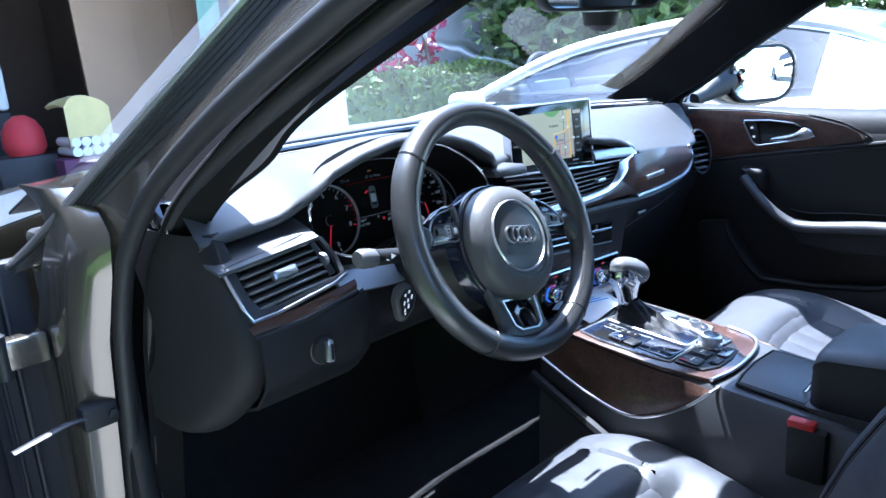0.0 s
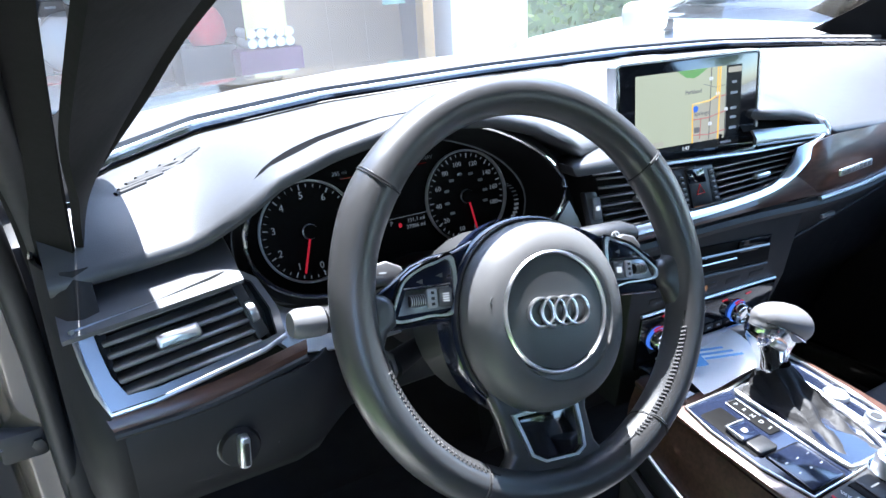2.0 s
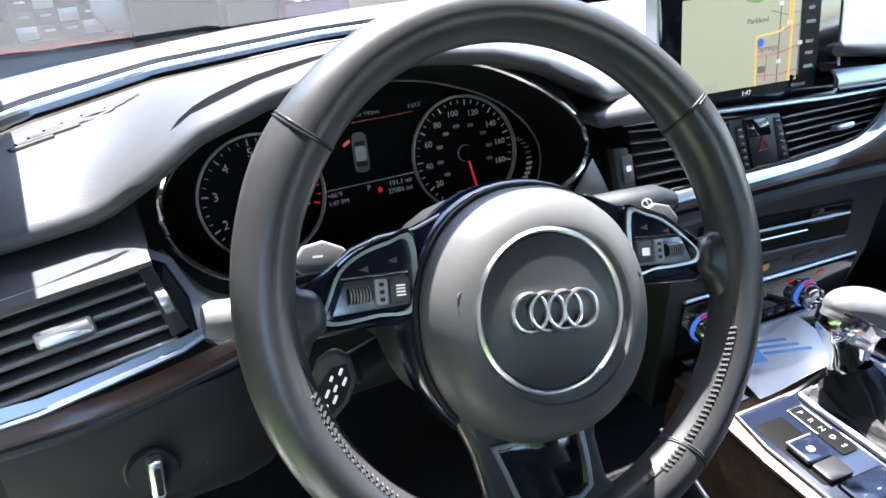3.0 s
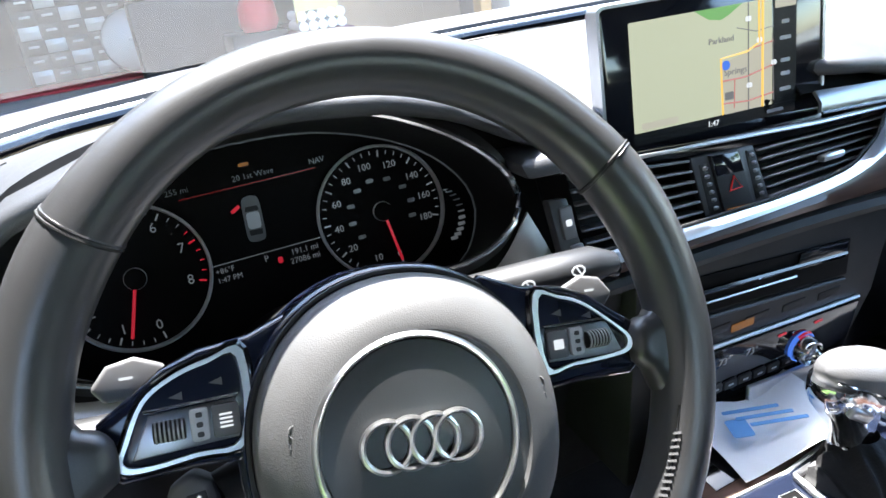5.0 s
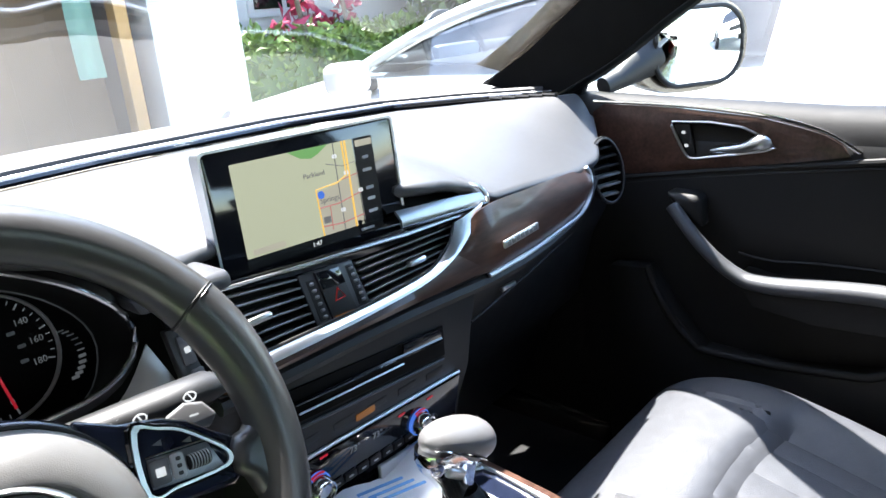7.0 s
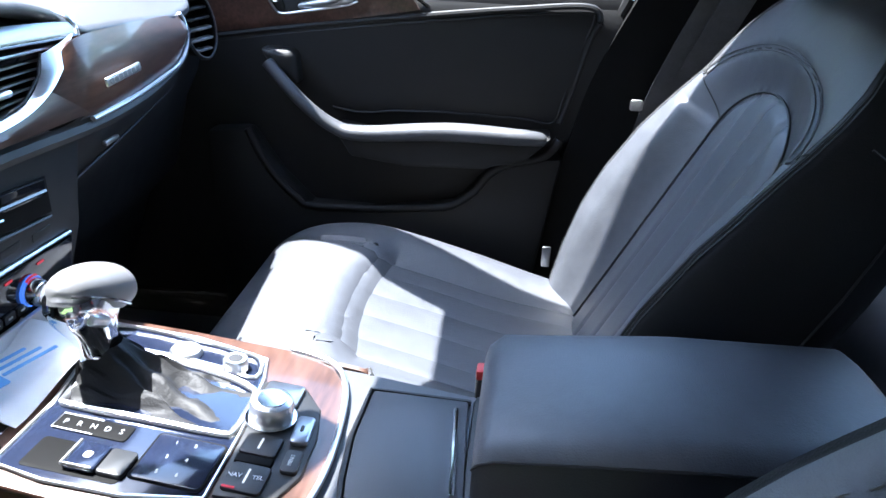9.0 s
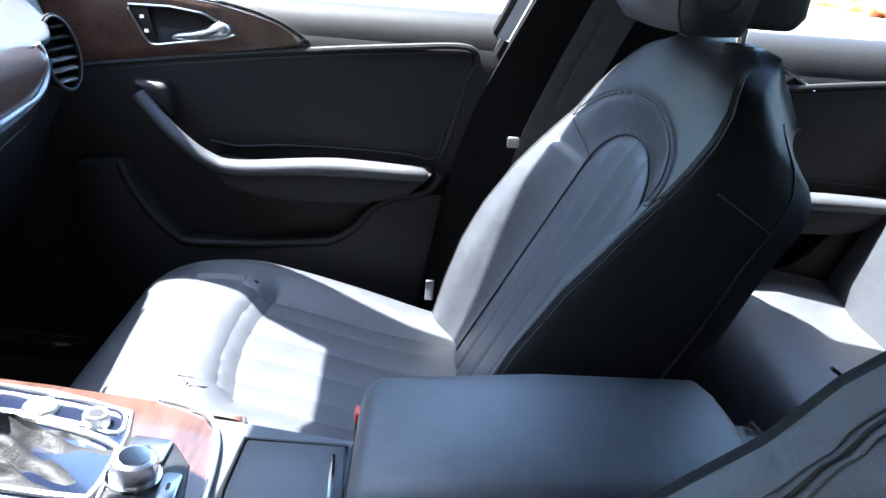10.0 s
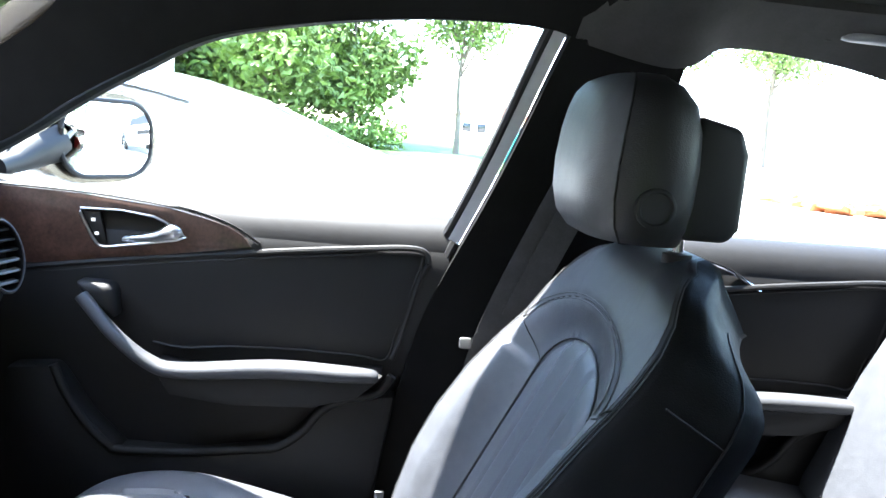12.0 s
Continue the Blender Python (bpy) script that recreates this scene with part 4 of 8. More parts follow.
for a0, a1 in ((300, 341), (198, 240)):
    st_r = []
    for k in range(30):
        a = radians(a0 + (a1 - a0) * k / 29)
        st_r.append(tube([on_rim(a, radians(142), 0.0004), on_rim(a + 0.010, radians(127), 0.0005)], 0.0009, 4))
    part("stitching", joined(*st_r), THREAD if a0 > 250 else WHEEL_LEATHER, wheel, "zigzag stitching")
    part("stitch_groove", tube([on_rim(radians(a0 - 6 + (a1 - a0 + 12) * k / 30), radians(135), -0.0003) for k in range(31)], 0.0008, 5), BLACK, wheel)
HUB = SWM @ pose(0.0005, -0.021, 0.0)


def hub_row(sc, h, sq=2.12, wx=0.0735, wy=0.0765):
    return [HUB @ Vector((sc * wx * math.copysign(abs(math.cos(t)) ** (2 / sq), math.cos(t)), sc * wy * math.copysign(abs(math.sin(t)) ** (2 / sq), math.sin(t)), h)) for t in (2 * math.pi * k / 64 for k in range(64))]


part("airbag_cover", grid([hub_row(0.84, -0.032), hub_row(0.97, -0.020), hub_row(1.0, -0.006), hub_row(0.985, 0.006), hub_row(0.93, 0.016), hub_row(0.85, 0.0225), hub_row(0.76, 0.0262), hub_row(0.68, 0.0280), hub_row(0.655, 0.0280), hub_row(0.64, 0.0262), hub_row(0.3, 0.0270), hub_row(0.01, 0.0272)], True, True), AIRBAG, wheel, "grained domed airbag cover", 50)
part("hub_band", grid([hub_row(1.0, -0.002), hub_row(1.035, -0.003), hub_row(1.07, -0.012), hub_row(1.07, -0.030)], True), SKYGLOSS, wheel, "black gloss band round the airbag, blued for reflected sky", 60)
part("hub_gap", tube(hub_row(1.012, -0.003), 0.0016, 6, True), BLACK, wheel)
RING = SWM @ pose(-0.0045, -0.0175, 0)
part("hub_ring", lathe([(0.0438, 0.0268), (0.0445, 0.0292), (0.0455, 0.0300), (0.0466, 0.0292), (0.0474, 0.0268)], RING, 64, False), BRIGHT, wheel, "chrome ring on the hub")
part("hub_disc", lathe([(0.0440, 0.0262), (0.0432, 0.0278), (0.03, 0.0292), (0.001, 0.0298)], RING, 48), WHEEL_LEATHER, wheel, "smooth disc inside the chrome ring")
for sx in (-1, 1):
    for y0 in (0.010, 0.0165):
        part("horn_mark", tube([HUB @ Vector((sx * (0.056 + 0.0035 * math.cos(t)), y0 + 0.0030 * math.sin(t), 0.0236)) for t in (radians(-100 + 25 * k) for k in range(9))], 0.0006, 5), SWITCHGREY, wheel)


def badge_ring(k):
    return lathe([(0.0093, 0.0296), (0.0095, 0.0322), (0.0106, 0.0328), (0.0117, 0.0322), (0.0119, 0.0296)], RING @ pose(-0.0159 + 0.0106 * k, 0.0005 - 0.0003 * k, 0.0003 * k), 36, False)


badge = part("badge", badge_ring(0), BRIGHT, wheel, "row of plain chrome rings")
for k in range(1, 4):
    part("badge_ring", badge_ring(k), BRIGHT, badge)
FRAMES = {-1: ((-0.0715, 0.0300), (-0.086, 0.0290), (-0.102, 0.0240), (-0.115, 0.0150), (-0.1235, -0.002), (-0.1265, -0.0105), (-0.118, -0.0135), (-0.095, -0.0115), (-0.0735, -0.0085)),
          1: ((0.0720, 0.0345), (0.086, 0.0325), (0.099, 0.0275), (0.114, 0.0160), (0.1245, 0.0060), (0.1235, -0.0010), (0.112, -0.0030), (0.090, -0.0035), (0.0725, -0.0030))}
for sx in (-1, 1):
    up = 0.0065 if sx > 0 else 0.0
    kp = [Vector((x, y, 0)) for x, y in FRAMES[sx]]
    depth = -0.008 if sx < 0 else -0.002
    F = SWM @ pose(0, 0, depth)
    sp = [Vector((sx * x, y + up * 0.6, 0)) for x, y in ((0.045, 0.046), (0.068, 0.0365), (0.090, 0.0335), (0.106, 0.0275), (0.121, 0.0165), (0.134, 0.008), (0.136, -0.012), (0.126, -0.019), (0.095, -0.018), (0.060, -0.020))]
    s = part("spoke", plate(sp, F @ pose(0, 0, -0.014), 0.0135, 0.005, 3), SKYGLOSS, wheel, "black gloss spoke, blued for reflected sky")
    jt = [Vector((sx * x, y + up, 0)) for x, y in ((0.156, 0.034), (0.147, 0.020), (0.138, 0.0085), (0.127, 0.0065), (0.1255, -0.006), (0.126, -0.0145), (0.1335, -0.020), (0.138, -0.032), (0.148, -0.048), (0.160, -0.05), (0.162, 0.0))]
    part("spoke_joint", plate(jt, SWM @ pose(0, 0, -0.013), 0.021, 0.008, 4), WHEEL_LEATHER, s, "leather-covered joint of spoke and rim", 60)
    part("button_panel", plate(kp, F @ pose(0, 0, -0.002), 0.0035, 0.001), SKYGLOSS, s)
    fr = spline(kp, 4, True)
    mid = sum(kp, Vector()) / len(kp)
    part("panel_frame", ring_frame([p + (p - mid) * 0.02 for p in fr], [p + (mid - p) * 0.085 for p in fr], F, 0.0036), BRIGHT, s, "bright button frame")
    part("panel_lip", tube([F @ (p + (p - mid) * 0.045) for p in fr], 0.0018, 6, True), PIANO, s)
    y0 = 0.0018 + up
    part("button_tray", plate([Vector((sx * x, y0 + y, 0)) for x, y in ((0.0765, 0.0085), (0.1125, 0.0075), (0.1205, -0.0105), (0.0765, -0.0085))], F, 0.0022, 0.0005), BLADE, s)
    for bx, w, h, mt in ((0.0815, 0.0115, 0.0145, SWITCHGREY), (0.0925, 0.0078, 0.0145, GREYPRINT)):
        part("button", plate(rounded(w, h, 0.0018), F @ pose(sx * bx, y0, 0.0018), 0.0032, 0.0009), mt, s)
    part("roller", lathe([(0.0012, -0.0068), (0.0042, -0.0065), (0.0045, 0), (0.0042, 0.0065), (0.0012, 0.0068)], F @ pose(sx * 0.1050, y0 - 0.0006, 0.0026) @ pose(0, 0, 0, 0, 90, 0), 18), BLACK, s, "ribbed roller")
    for k in range(7):
        part("roller_rib", lathe([(0.0047, -0.0004), (0.0049, 0.0), (0.0047, 0.0004)], F @ pose(sx * (0.0996 + 0.0018 * k), y0 - 0.0006, 0.0026) @ pose(0, 0, 0, 0, 90, 0), 14), SILVER, s)
    for k in range(4 if sx < 0 else 1):
        part("key_symbol", plate(rounded(0.0055, 0.0009 if sx < 0 else 0.0050, 0.0003, 2), F @ pose(sx * 0.0815, y0 + 0.0027 - 0.0018 * k - (0.0027 if sx > 0 else 0), 0.0051), 0.0003), GLOWPRINT, s)
    for dy_ in (-0.0042, 0.0, 0.0042):
        part("key_symbol", plate(rounded(0.0028, 0.0022, 0.0006, 2), F @ pose(sx * 0.0925, y0 + dy_, 0.0051), 0.0003), PANELGREY, s)
    part("key_line", tube([F @ Vector((sx * x, y0 + y, 0.0022)) for x, y in ((0.0755, 0.0098), (0.100, 0.0092), (0.1145, 0.0088))], 0.0007, 5), CHROME, s)
    for bx, by in ((0.084, 0.0185), (0.101, 0.0150)):
        part("key_symbol", plate([Vector((-0.0028, 0, 0)), Vector((0.0028, 0.0018, 0)), Vector((0.0028, -0.0018, 0))], F @ pose(sx * bx, by + up * 0.8, 0.0017), 0.0003), SWITCHGREY, s)
    part("shift_paddle", plate([Vector((sx * x, y + up, 0)) for x, y in ((0.098, 0.016), (0.105, 0.0285), (0.117, 0.0335), (0.129, 0.0310), (0.1365, 0.0215), (0.131, 0.0145))], SWM @ pose(0, 0, -0.032), 0.005, 0.002, 3), SWITCHGREY, wheel, "grey shift paddle behind the spoke")
    part("paddle_mark", plate(rounded(0.006, 0.0012, 0.0004, 1), SWM @ pose(sx * 0.121, 0.0245 + up, -0.0268), 0.0003), GLOWPRINT, wheel)
lowsp = [Vector(p) for p in ((-0.058, -0.070, 0), (0.040, -0.070, 0), (0.035, -0.100, 0), (0.040, -0.126, 0), (0.058, -0.148, 0), (-0.060, -0.148, 0), (-0.040, -0.126, 0), (-0.047, -0.098, 0))]
s = part("spoke", plate(lowsp, SWM @ pose(0, 0, -0.015), 0.016, 0.006, 3), WHEEL_LEATHER, wheel, "leather-covered lower spoke")
ins = [Vector(p) for p in ((-0.037, -0.0945, 0), (0.0215, -0.0915, 0), (0.0245, -0.112, 0), (0.0255, -0.128, 0), (0.018, -0.1335, 0), (-0.012, -0.1335, 0), (-0.024, -0.127, 0), (-0.031, -0.109, 0))]
imid = sum(ins, Vector()) / len(ins)
part("spoke_inlay", plate(ins, SWM @ pose(0, 0, 0.0008), 0.002, 0.0006), PIANO, s, "gloss black inlay")
part("inlay_frame", ring_frame([p + (p - imid) * 0.05 for p in ins], [p + (imid - p) * 0.06 for p in ins], SWM @ pose(0, 0, 0.001), 0.0035), BRIGHT, s, "bright inlay frame")
part("wheel_boss", lathe([(0.075, -0.085), (0.068, -0.05), (0.062, -0.03), (0.066, -0.02)], SWM @ pose(0, -0.018, 0), 28), PLASTIC, wheel)
# stalks
sl = thing("turn_signal_stalk", "grey-tipped turn signal stalk on the steering column", "stalk")
part("lever", tube([(-0.40, -0.052, 0.912), (-0.47, -0.062, 0.923), (-0.508, -0.067, 0.930)], [0.009, 0.0115, 0.0125], 14, flat=0.85), PLASTIC, sl)
part("tip", tube([(-0.508, -0.067, 0.930), (-0.512, -0.067, 0.9305), (-0.529, -0.069, 0.934), (-0.535, -0.069, 0.935)], [0.0125, 0.0135, 0.0135, 0.0105], 14, flat=0.9), SWITCHGREY, sl, "grey end")
for dx in (-0.006, 0.006):
    part("stalk_mark", plate([Vector((-0.004, 0, 0)), Vector((0.003, 0.0035, 0)), Vector((0.003, -0.0035, 0))] if dx < 0 else [Vector((0.004, 0, 0)), Vector((-0.003, -0.0035, 0)), Vector((-0.003, 0.0035, 0))], facing(-0.490 + dx, -0.0765, 0.928, 10, -10), 0.0005), GLOWPRINT, sl)
sr = thing("wiper_stalk", "black wiper stalk with printed symbols", "stalk")
part("lever", tube([(-0.32, -0.055, 0.935), (-0.282, -0.060, 0.937), (-0.225, -0.066, 0.9345), (-0.193, -0.069, 0.934), (-0.178, -0.070, 0.931)], [0.010, 0.013, 0.0155, 0.0145, 0.009], 16, flat=0.75), PLASTIC, sr)
part("stalk_end", tube([(-0.186, -0.066, 0.929), (-0.176, -0.066, 0.926), (-0.172, -0.066, 0.925)], [0.010, 0.0105, 0.006], 12, flat=0.8), PIANO, sr)
for k in range(4):
    part("stalk_mark", plate(rounded(0.0022, 0.0055 + 0.0008 * k, 0.0005, 1), facing(-0.273 + 0.0050 * k, -0.0748, 0.9385, 25, 3), 0.0005), GLOWPRINT, sr)
for x in (-0.247, -0.212):
    part("stalk_mark", tube([facing(x, -0.0800 if x < -0.23 else -0.0818, 0.9390, 25) @ Vector((0.0045 * math.cos(t), 0.0030 * math.sin(t), 0)) for t in (2 * math.pi * j / 12 for j in range(12))], 0.0007, 4, True), GLOWPRINT, sr)
    part("stalk_mark", plate(rounded(0.0010, 0.007, 0.0003, 1), facing(x, -0.0806 if x < -0.23 else -0.0824, 0.9390, 25, 20), 0.0004), GLOWPRINT, sr)
ck = thing("cruise_stalk", "short flat stalk with white print on the column", "stalk")
CK = facing(-0.463, -0.066, 0.862, 24, 0) @ pose(0, 0, 0, 0, -14, 0)
part("lever", tube([(-0.40, -0.045, 0.870), (-0.448, -0.062, 0.866)], [0.009, 0.012], 12), PLASTIC, ck)
part("end_piece", plate([Vector((x * 1.05, y * 1.05, 0)) for x, y in ((-0.014, 0.006), (-0.006, 0.018), (0.006, 0.0225), (0.015, 0.0145), (0.0155, 0.000), (0.007, -0.013), (-0.010, -0.025), (-0.018, -0.018))], CK @ pose(0, 0, -0.010), 0.018, 0.004, 3), SWITCHGREY, ck, "grey flat end with bevelled edges")
part("end_face", plate([Vector((x, y, 0)) for x, y in ((-0.010, 0.002), (0.002, 0.012), (0.012, 0.012), (0.0125, 0.001), (0.005, -0.011), (-0.010, -0.021), (-0.014, -0.016))], CK @ pose(0, 0, 0.0078), 0.0008, 0.0003), PLASTIC, ck)
for x, y, w in ((0.007, 0.008, 0.005), (0.000, 0.005, 0.004), (0.008, 0.001, 0.006), (0.001, -0.002, 0.005), (-0.005, -0.004, 0.006), (-0.001, -0.009, 0.006), (-0.008, -0.013, 0.005), (-0.009, -0.017, 0.003)):
    part("stalk_mark", plate(rounded(w, 0.0020, 0.0005, 1), CK @ pose(x, y, 0.0086, 0, 0, 55), 0.0004), GLOWPRINT, ck)


# ---------- centre console ----------
SLOPE = 0.105
ROLL = Matrix.Translation((0, 0, 0.69)) @ pose(0, 0, 0, 0, 3.2, 0) @ Matrix.Translation((0, 0, -0.69))


def zt(y):
    return 0.706 + (y + 0.06) * SLOPE


CT0 = math.degrees(math.atan(SLOPE))


def top(x, y, h=0.0, spin=0.0):
    """A pose on the console's sloping top: local y ahead, z up."""
    return pose(x, y, zt(y) + h, CT0, 0, spin)


con = thing("centre_console", "centre console with walnut sides, gloss black top and knobs", "console")
con.matrix_basis = ROLL
rows = []
for y, hw, zz in ((-0.02, 0.112, None), (-0.10, 0.120, None), (-0.20, 0.124, None), (-0.33, 0.122, None), (-0.45, 0.115, None), (-0.60, 0.112, None), (-0.80, 0.110, None)):
    z1 = zt(y) - 0.004
    rows.append([Vector((x, y, z)) for x, z in ((-hw - 0.012, 0.32), (-hw - 0.008, 0.56), (-hw, z1 - 0.012), (-hw + 0.008, z1), (0, z1 + 0.001), (hw * 0.90 - 0.008, z1), (hw * 0.90, z1 - 0.012), (hw * 0.92, 0.56), (hw * 0.95, 0.32))])
part("console_body", grid(rows, False, True), SOFT, con, "dark soft console body", 50)
for sx in (-1, 1):
    kx = 1.0 if sx < 0 else 0.90
    up = [(sx * 0.1215, -0.03, zt(-0.03) - 0.006), (sx * 0.126, -0.12, zt(-0.12) - 0.006), (sx * 0.129, -0.22, zt(-0.22) - 0.006), (sx * 0.128, -0.31, zt(-0.31) - 0.006), (sx * 0.127, -0.328, zt(-0.328) - 0.008)]
    lo = [(sx * 0.130, -0.03, 0.655), (sx * 0.134, -0.12, 0.618), (sx * 0.136, -0.21, 0.600), (sx * 0.134, -0.285, 0.632), (sx * 0.129, -0.328, 0.668)]
    a, b = ([Vector((p.x * kx, p.y, p.z)) for p in spline(q, 8)] for q in (up, lo))
    part("wood_side", thick(grid([[p + (q - p) * k / 4 + Vector((sx * 0.004 * math.sin(math.pi * k / 4), 0, 0)) for p, q in zip(a, b)] for k in range(5)]), 0.004), WOOD, con, "walnut veneer side panel", 60)
    part("side_line", tube([p + Vector((sx * 0.003, 0, 0)) for p in b] + [Vector((sx * 0.112 * kx, -0.334, zt(-0.334) - 0.004))], 0.0025, 8), SATIN, con, "bright line under the walnut")
    part("side_rail", tube(spline([(sx * 0.14, -0.02, 0.62), (sx * 0.145, -0.10, 0.585), (sx * 0.148, -0.2, 0.54), (sx * 0.15, -0.3, 0.48)]), 0.010, 8), PLASTIC, con)
wood_top = [(-0.124, -0.03), (0.106, -0.03), (0.110, -0.15), (0.108, -0.25), (0.094, -0.298), (0.062, -0.318), (0, -0.327), (-0.06, -0.328), (-0.112, -0.322), (-0.130, -0.25), (-0.131, -0.15)]
part("wood_top", prism([(x, y, zt(y) - 0.003) for x, y in wood_top], (0, 0, 0.006), 0.002), WOOD, con, "walnut surround of the controls")
part("rear_line", tube(spline([(0.113, -0.25, zt(-0.25) + 0.002), (0.099, -0.296, zt(-0.296) + 0.003), (0.064, -0.317, zt(-0.317) + 0.003), (0, -0.327, zt(-0.327) + 0.003), (-0.06, -0.329, zt(-0.329) + 0.003), (-0.114, -0.322, zt(-0.322) + 0.003)]), 0.0030, 8), SATIN, con, "bright curved edge behind the walnut")
blk = [(-0.112, -0.098), (-0.036, -0.096), (0.058, -0.078), (0.094, -0.076), (0.096, -0.16), (0.089, -0.20), (0.081, -0.236), (0.050, -0.244), (-0.030, -0.252), (-0.106, -0.254), (-0.118, -0.20), (-0.119, -0.14)]
part("black_panel", prism([(x, y, zt(y) + 0.002) for x, y in blk], (0, 0, 0.003), 0.001), SKYGLOSS, con, "gloss black control panel, blued for reflected sky")
part("panel_edge", tube([(x, y, zt(y) + 0.005) for x, y in blk], 0.0018, 6, True), SATIN, con, "thin silver panel edge")
part("start_frame", tube(spline([(x, y, zt(y) + 0.006) for x, y in ((0.060, -0.088), (0.090, -0.084), (0.091, -0.140), (0.086, -0.198), (0.078, -0.230), (0.048, -0.236), (0.053, -0.205), (0.058, -0.150))], 3, True), 0.0020, 6, True), BRIGHT, con, "silver frame round start button and volume knob")
# storage tray ahead of the selector
part("tray", prism([(x, y, zt(y) + 0.002) for x, y in ((-0.10, -0.012), (0.10, -0.012), (0.095, -0.068), (-0.10, -0.085))], (0, 0, 0.002), 0.0005), PIANO, con, "open gloss black tray")
part("tray_lid_edge", box((0.06, -0.018, 0.722), (0.12, 0.006, 0.022), 0.002), SATIN, con)
# gear selector
gs = [(-0.030, -0.103), (0.010, -0.101), (0.046, -0.103), (0.054, -0.112), (0.050, -0.165), (0.040, -0.215), (0.031, -0.238), (0.022, -0.246), (-0.006, -0.248), (-0.030, -0.247), (-0.037, -0.238), (-0.037, -0.170), (-0.037, -0.112)]
sel = thing("gear_selector", "chrome and leather gear selector with a leather gaiter", "gear selector")
sel.matrix_basis = ROLL
part("selector_frame", tube(spline([(x, y, zt(y) + 0.007) for x, y in gs], 3, True), 0.0032, 8, True), SATIN, sel, "silver frame round the gaiter")
gb = spline([Vector((x, y, zt(y) + 0.005)) for x, y in gs], 3, True)
gt = [Vector((0.018 + 0.0165 * math.cos(t), -0.112 + 0.0165 * math.sin(t), 0.736)) for t in (radians(120 - 360 * k / len(gb)) for k in range(len(gb)))]
rows = []
for k in range(17):
    f = k / 16
    row = []
    for i, (p, q) in enumerate(zip(gb, gt)):
        w = p + (q - p) * f ** 0.8
        w.z = p.z + (q.z - p.z) * f ** 1.7 + (0.0055 * math.sin(i * 1.25 + f * 3) - 0.003 * math.sin(f * 20 + i * 0.5)) * math.sin(math.pi * f)
        row.append(w)
    rows.append(row)
part("gaiter", grid(rows, True), GAITER, sel, "creased black leather gaiter", 70)
rows = []
for z, x0, x1, ry in ((0.710, -0.003, 0.031, 0.0150), (0.720, -0.005, 0.033, 0.0165), (0.7225, -0.002, 0.030, 0.0145), (0.735, -0.003, 0.030, 0.0145), (0.748, -0.009, 0.031, 0.0160), (0.760, -0.018, 0.034, 0.0185), (0.772, -0.027, 0.039, 0.0215), (0.784, -0.032, 0.042, 0.0230), (0.794, -0.031, 0.042, 0.0220)):
    row = []
    for j in range(36):
        t = 2 * math.pi * j / 36
        c, q = math.cos(t), math.sin(t)
        flute = 1 - 0.10 * math.exp(-((c - 0.25) / 0.16) ** 2) * (1 if 0.725 < z < 0.79 else 0)
        row.append(Vector(((x0 + x1) / 2 + (x1 - x0) / 2 * math.copysign(abs(c) ** 0.75, c), -0.110 + ry * flute * math.copysign(abs(q) ** 0.75, q), z - 0.30 * max(0, (x0 + x1) / 2 + (x1 - x0) / 2 * c - 0.012) * max(0, (z - 0.75) / 0.04))))
    rows.append(row)
part("stem", grid(rows, True, True), CHROME, sel, "fluted polished chrome stem", 60)
KN = pose(0.0175, -0.110, 0.7865, 0, 22, 0)
rows = []
for k in range(21):
    f = k / 20
    x = -0.0465 + 0.093 * f
    r = math.sqrt(max(0.0, 1 - (2 * f - 1) ** 2)) ** 0.72
    sc = 0.86 + 0.28 * f
    rows.append([KN @ Vector((x, 0.0265 * sc * r * math.cos(t) + 0.0004 * math.cos(t), (0.0225 if math.sin(t) > 0 else 0.0205) * sc * r * math.sin(t) + 0.0004 * math.sin(t))) for t in (2 * math.pi * j / 28 for j in range(28))])
part("knob", grid(rows, True, True), GRIPGREY, sel, "egg-shaped grey leather grip", 70)
part("knob_line", tube([KN @ Vector((-0.0440 + 0.060 * k / 16, -0.0270 * (0.86 + 0.28 * (0.027 + 0.645 * k / 16)) * math.sqrt(max(0.0, 1 - (2 * (0.027 + 0.645 * k / 16) - 1) ** 2)) ** 0.72, -0.003 - 0.008 * (k / 16) ** 2)) for k in range(17)], 0.0013, 6), CHROME, sel, "chrome edge under the grip")
part("knob_button", box((0, 0, 0), (0.022, 0.007, 0.010), 0.003, 3), SATIN, sel, "silver release button").data.transform(pose(-0.010, -0.1305, 0.7725, 12, 30, -12))
# indicator strip, keys, touch pad
part("shift_strip", plate(rounded(0.019, 0.062, 0.003), top(-0.0562, -0.1425, 0.0045, -1), 0.0016, 0.0004), VOID, con, "black shift indicator")
part("strip_line", tube([top(-0.0562, -0.1425, 0.0063, -1) @ Vector(p) for p in ((-0.0088, -0.004, 0), (-0.0088, 0.0295, 0), (0.0088, 0.0295, 0), (0.0088, -0.004, 0))], 0.0007, 5), GREYPRINT, con)
for k, q in enumerate("PRNDS"):
    lettering("shift_letter", q, 0.0075, top(-0.0562, -0.120 - 0.0115 * k, 0.0063, -90), GLOWPRINT, con)
part("key_recess", plate(rounded(0.034, 0.076, 0.004), top(-0.0925, -0.1525, 0.0043, -1), 0.0012, 0.0004), VOID, con, "black recess of the keys")
part("parking_key", plate(rounded(0.028, 0.0255, 0.003), top(-0.0915, -0.1585, 0.005, -1), 0.006, 0.0015), SKYGLOSS, con, "parking brake key")
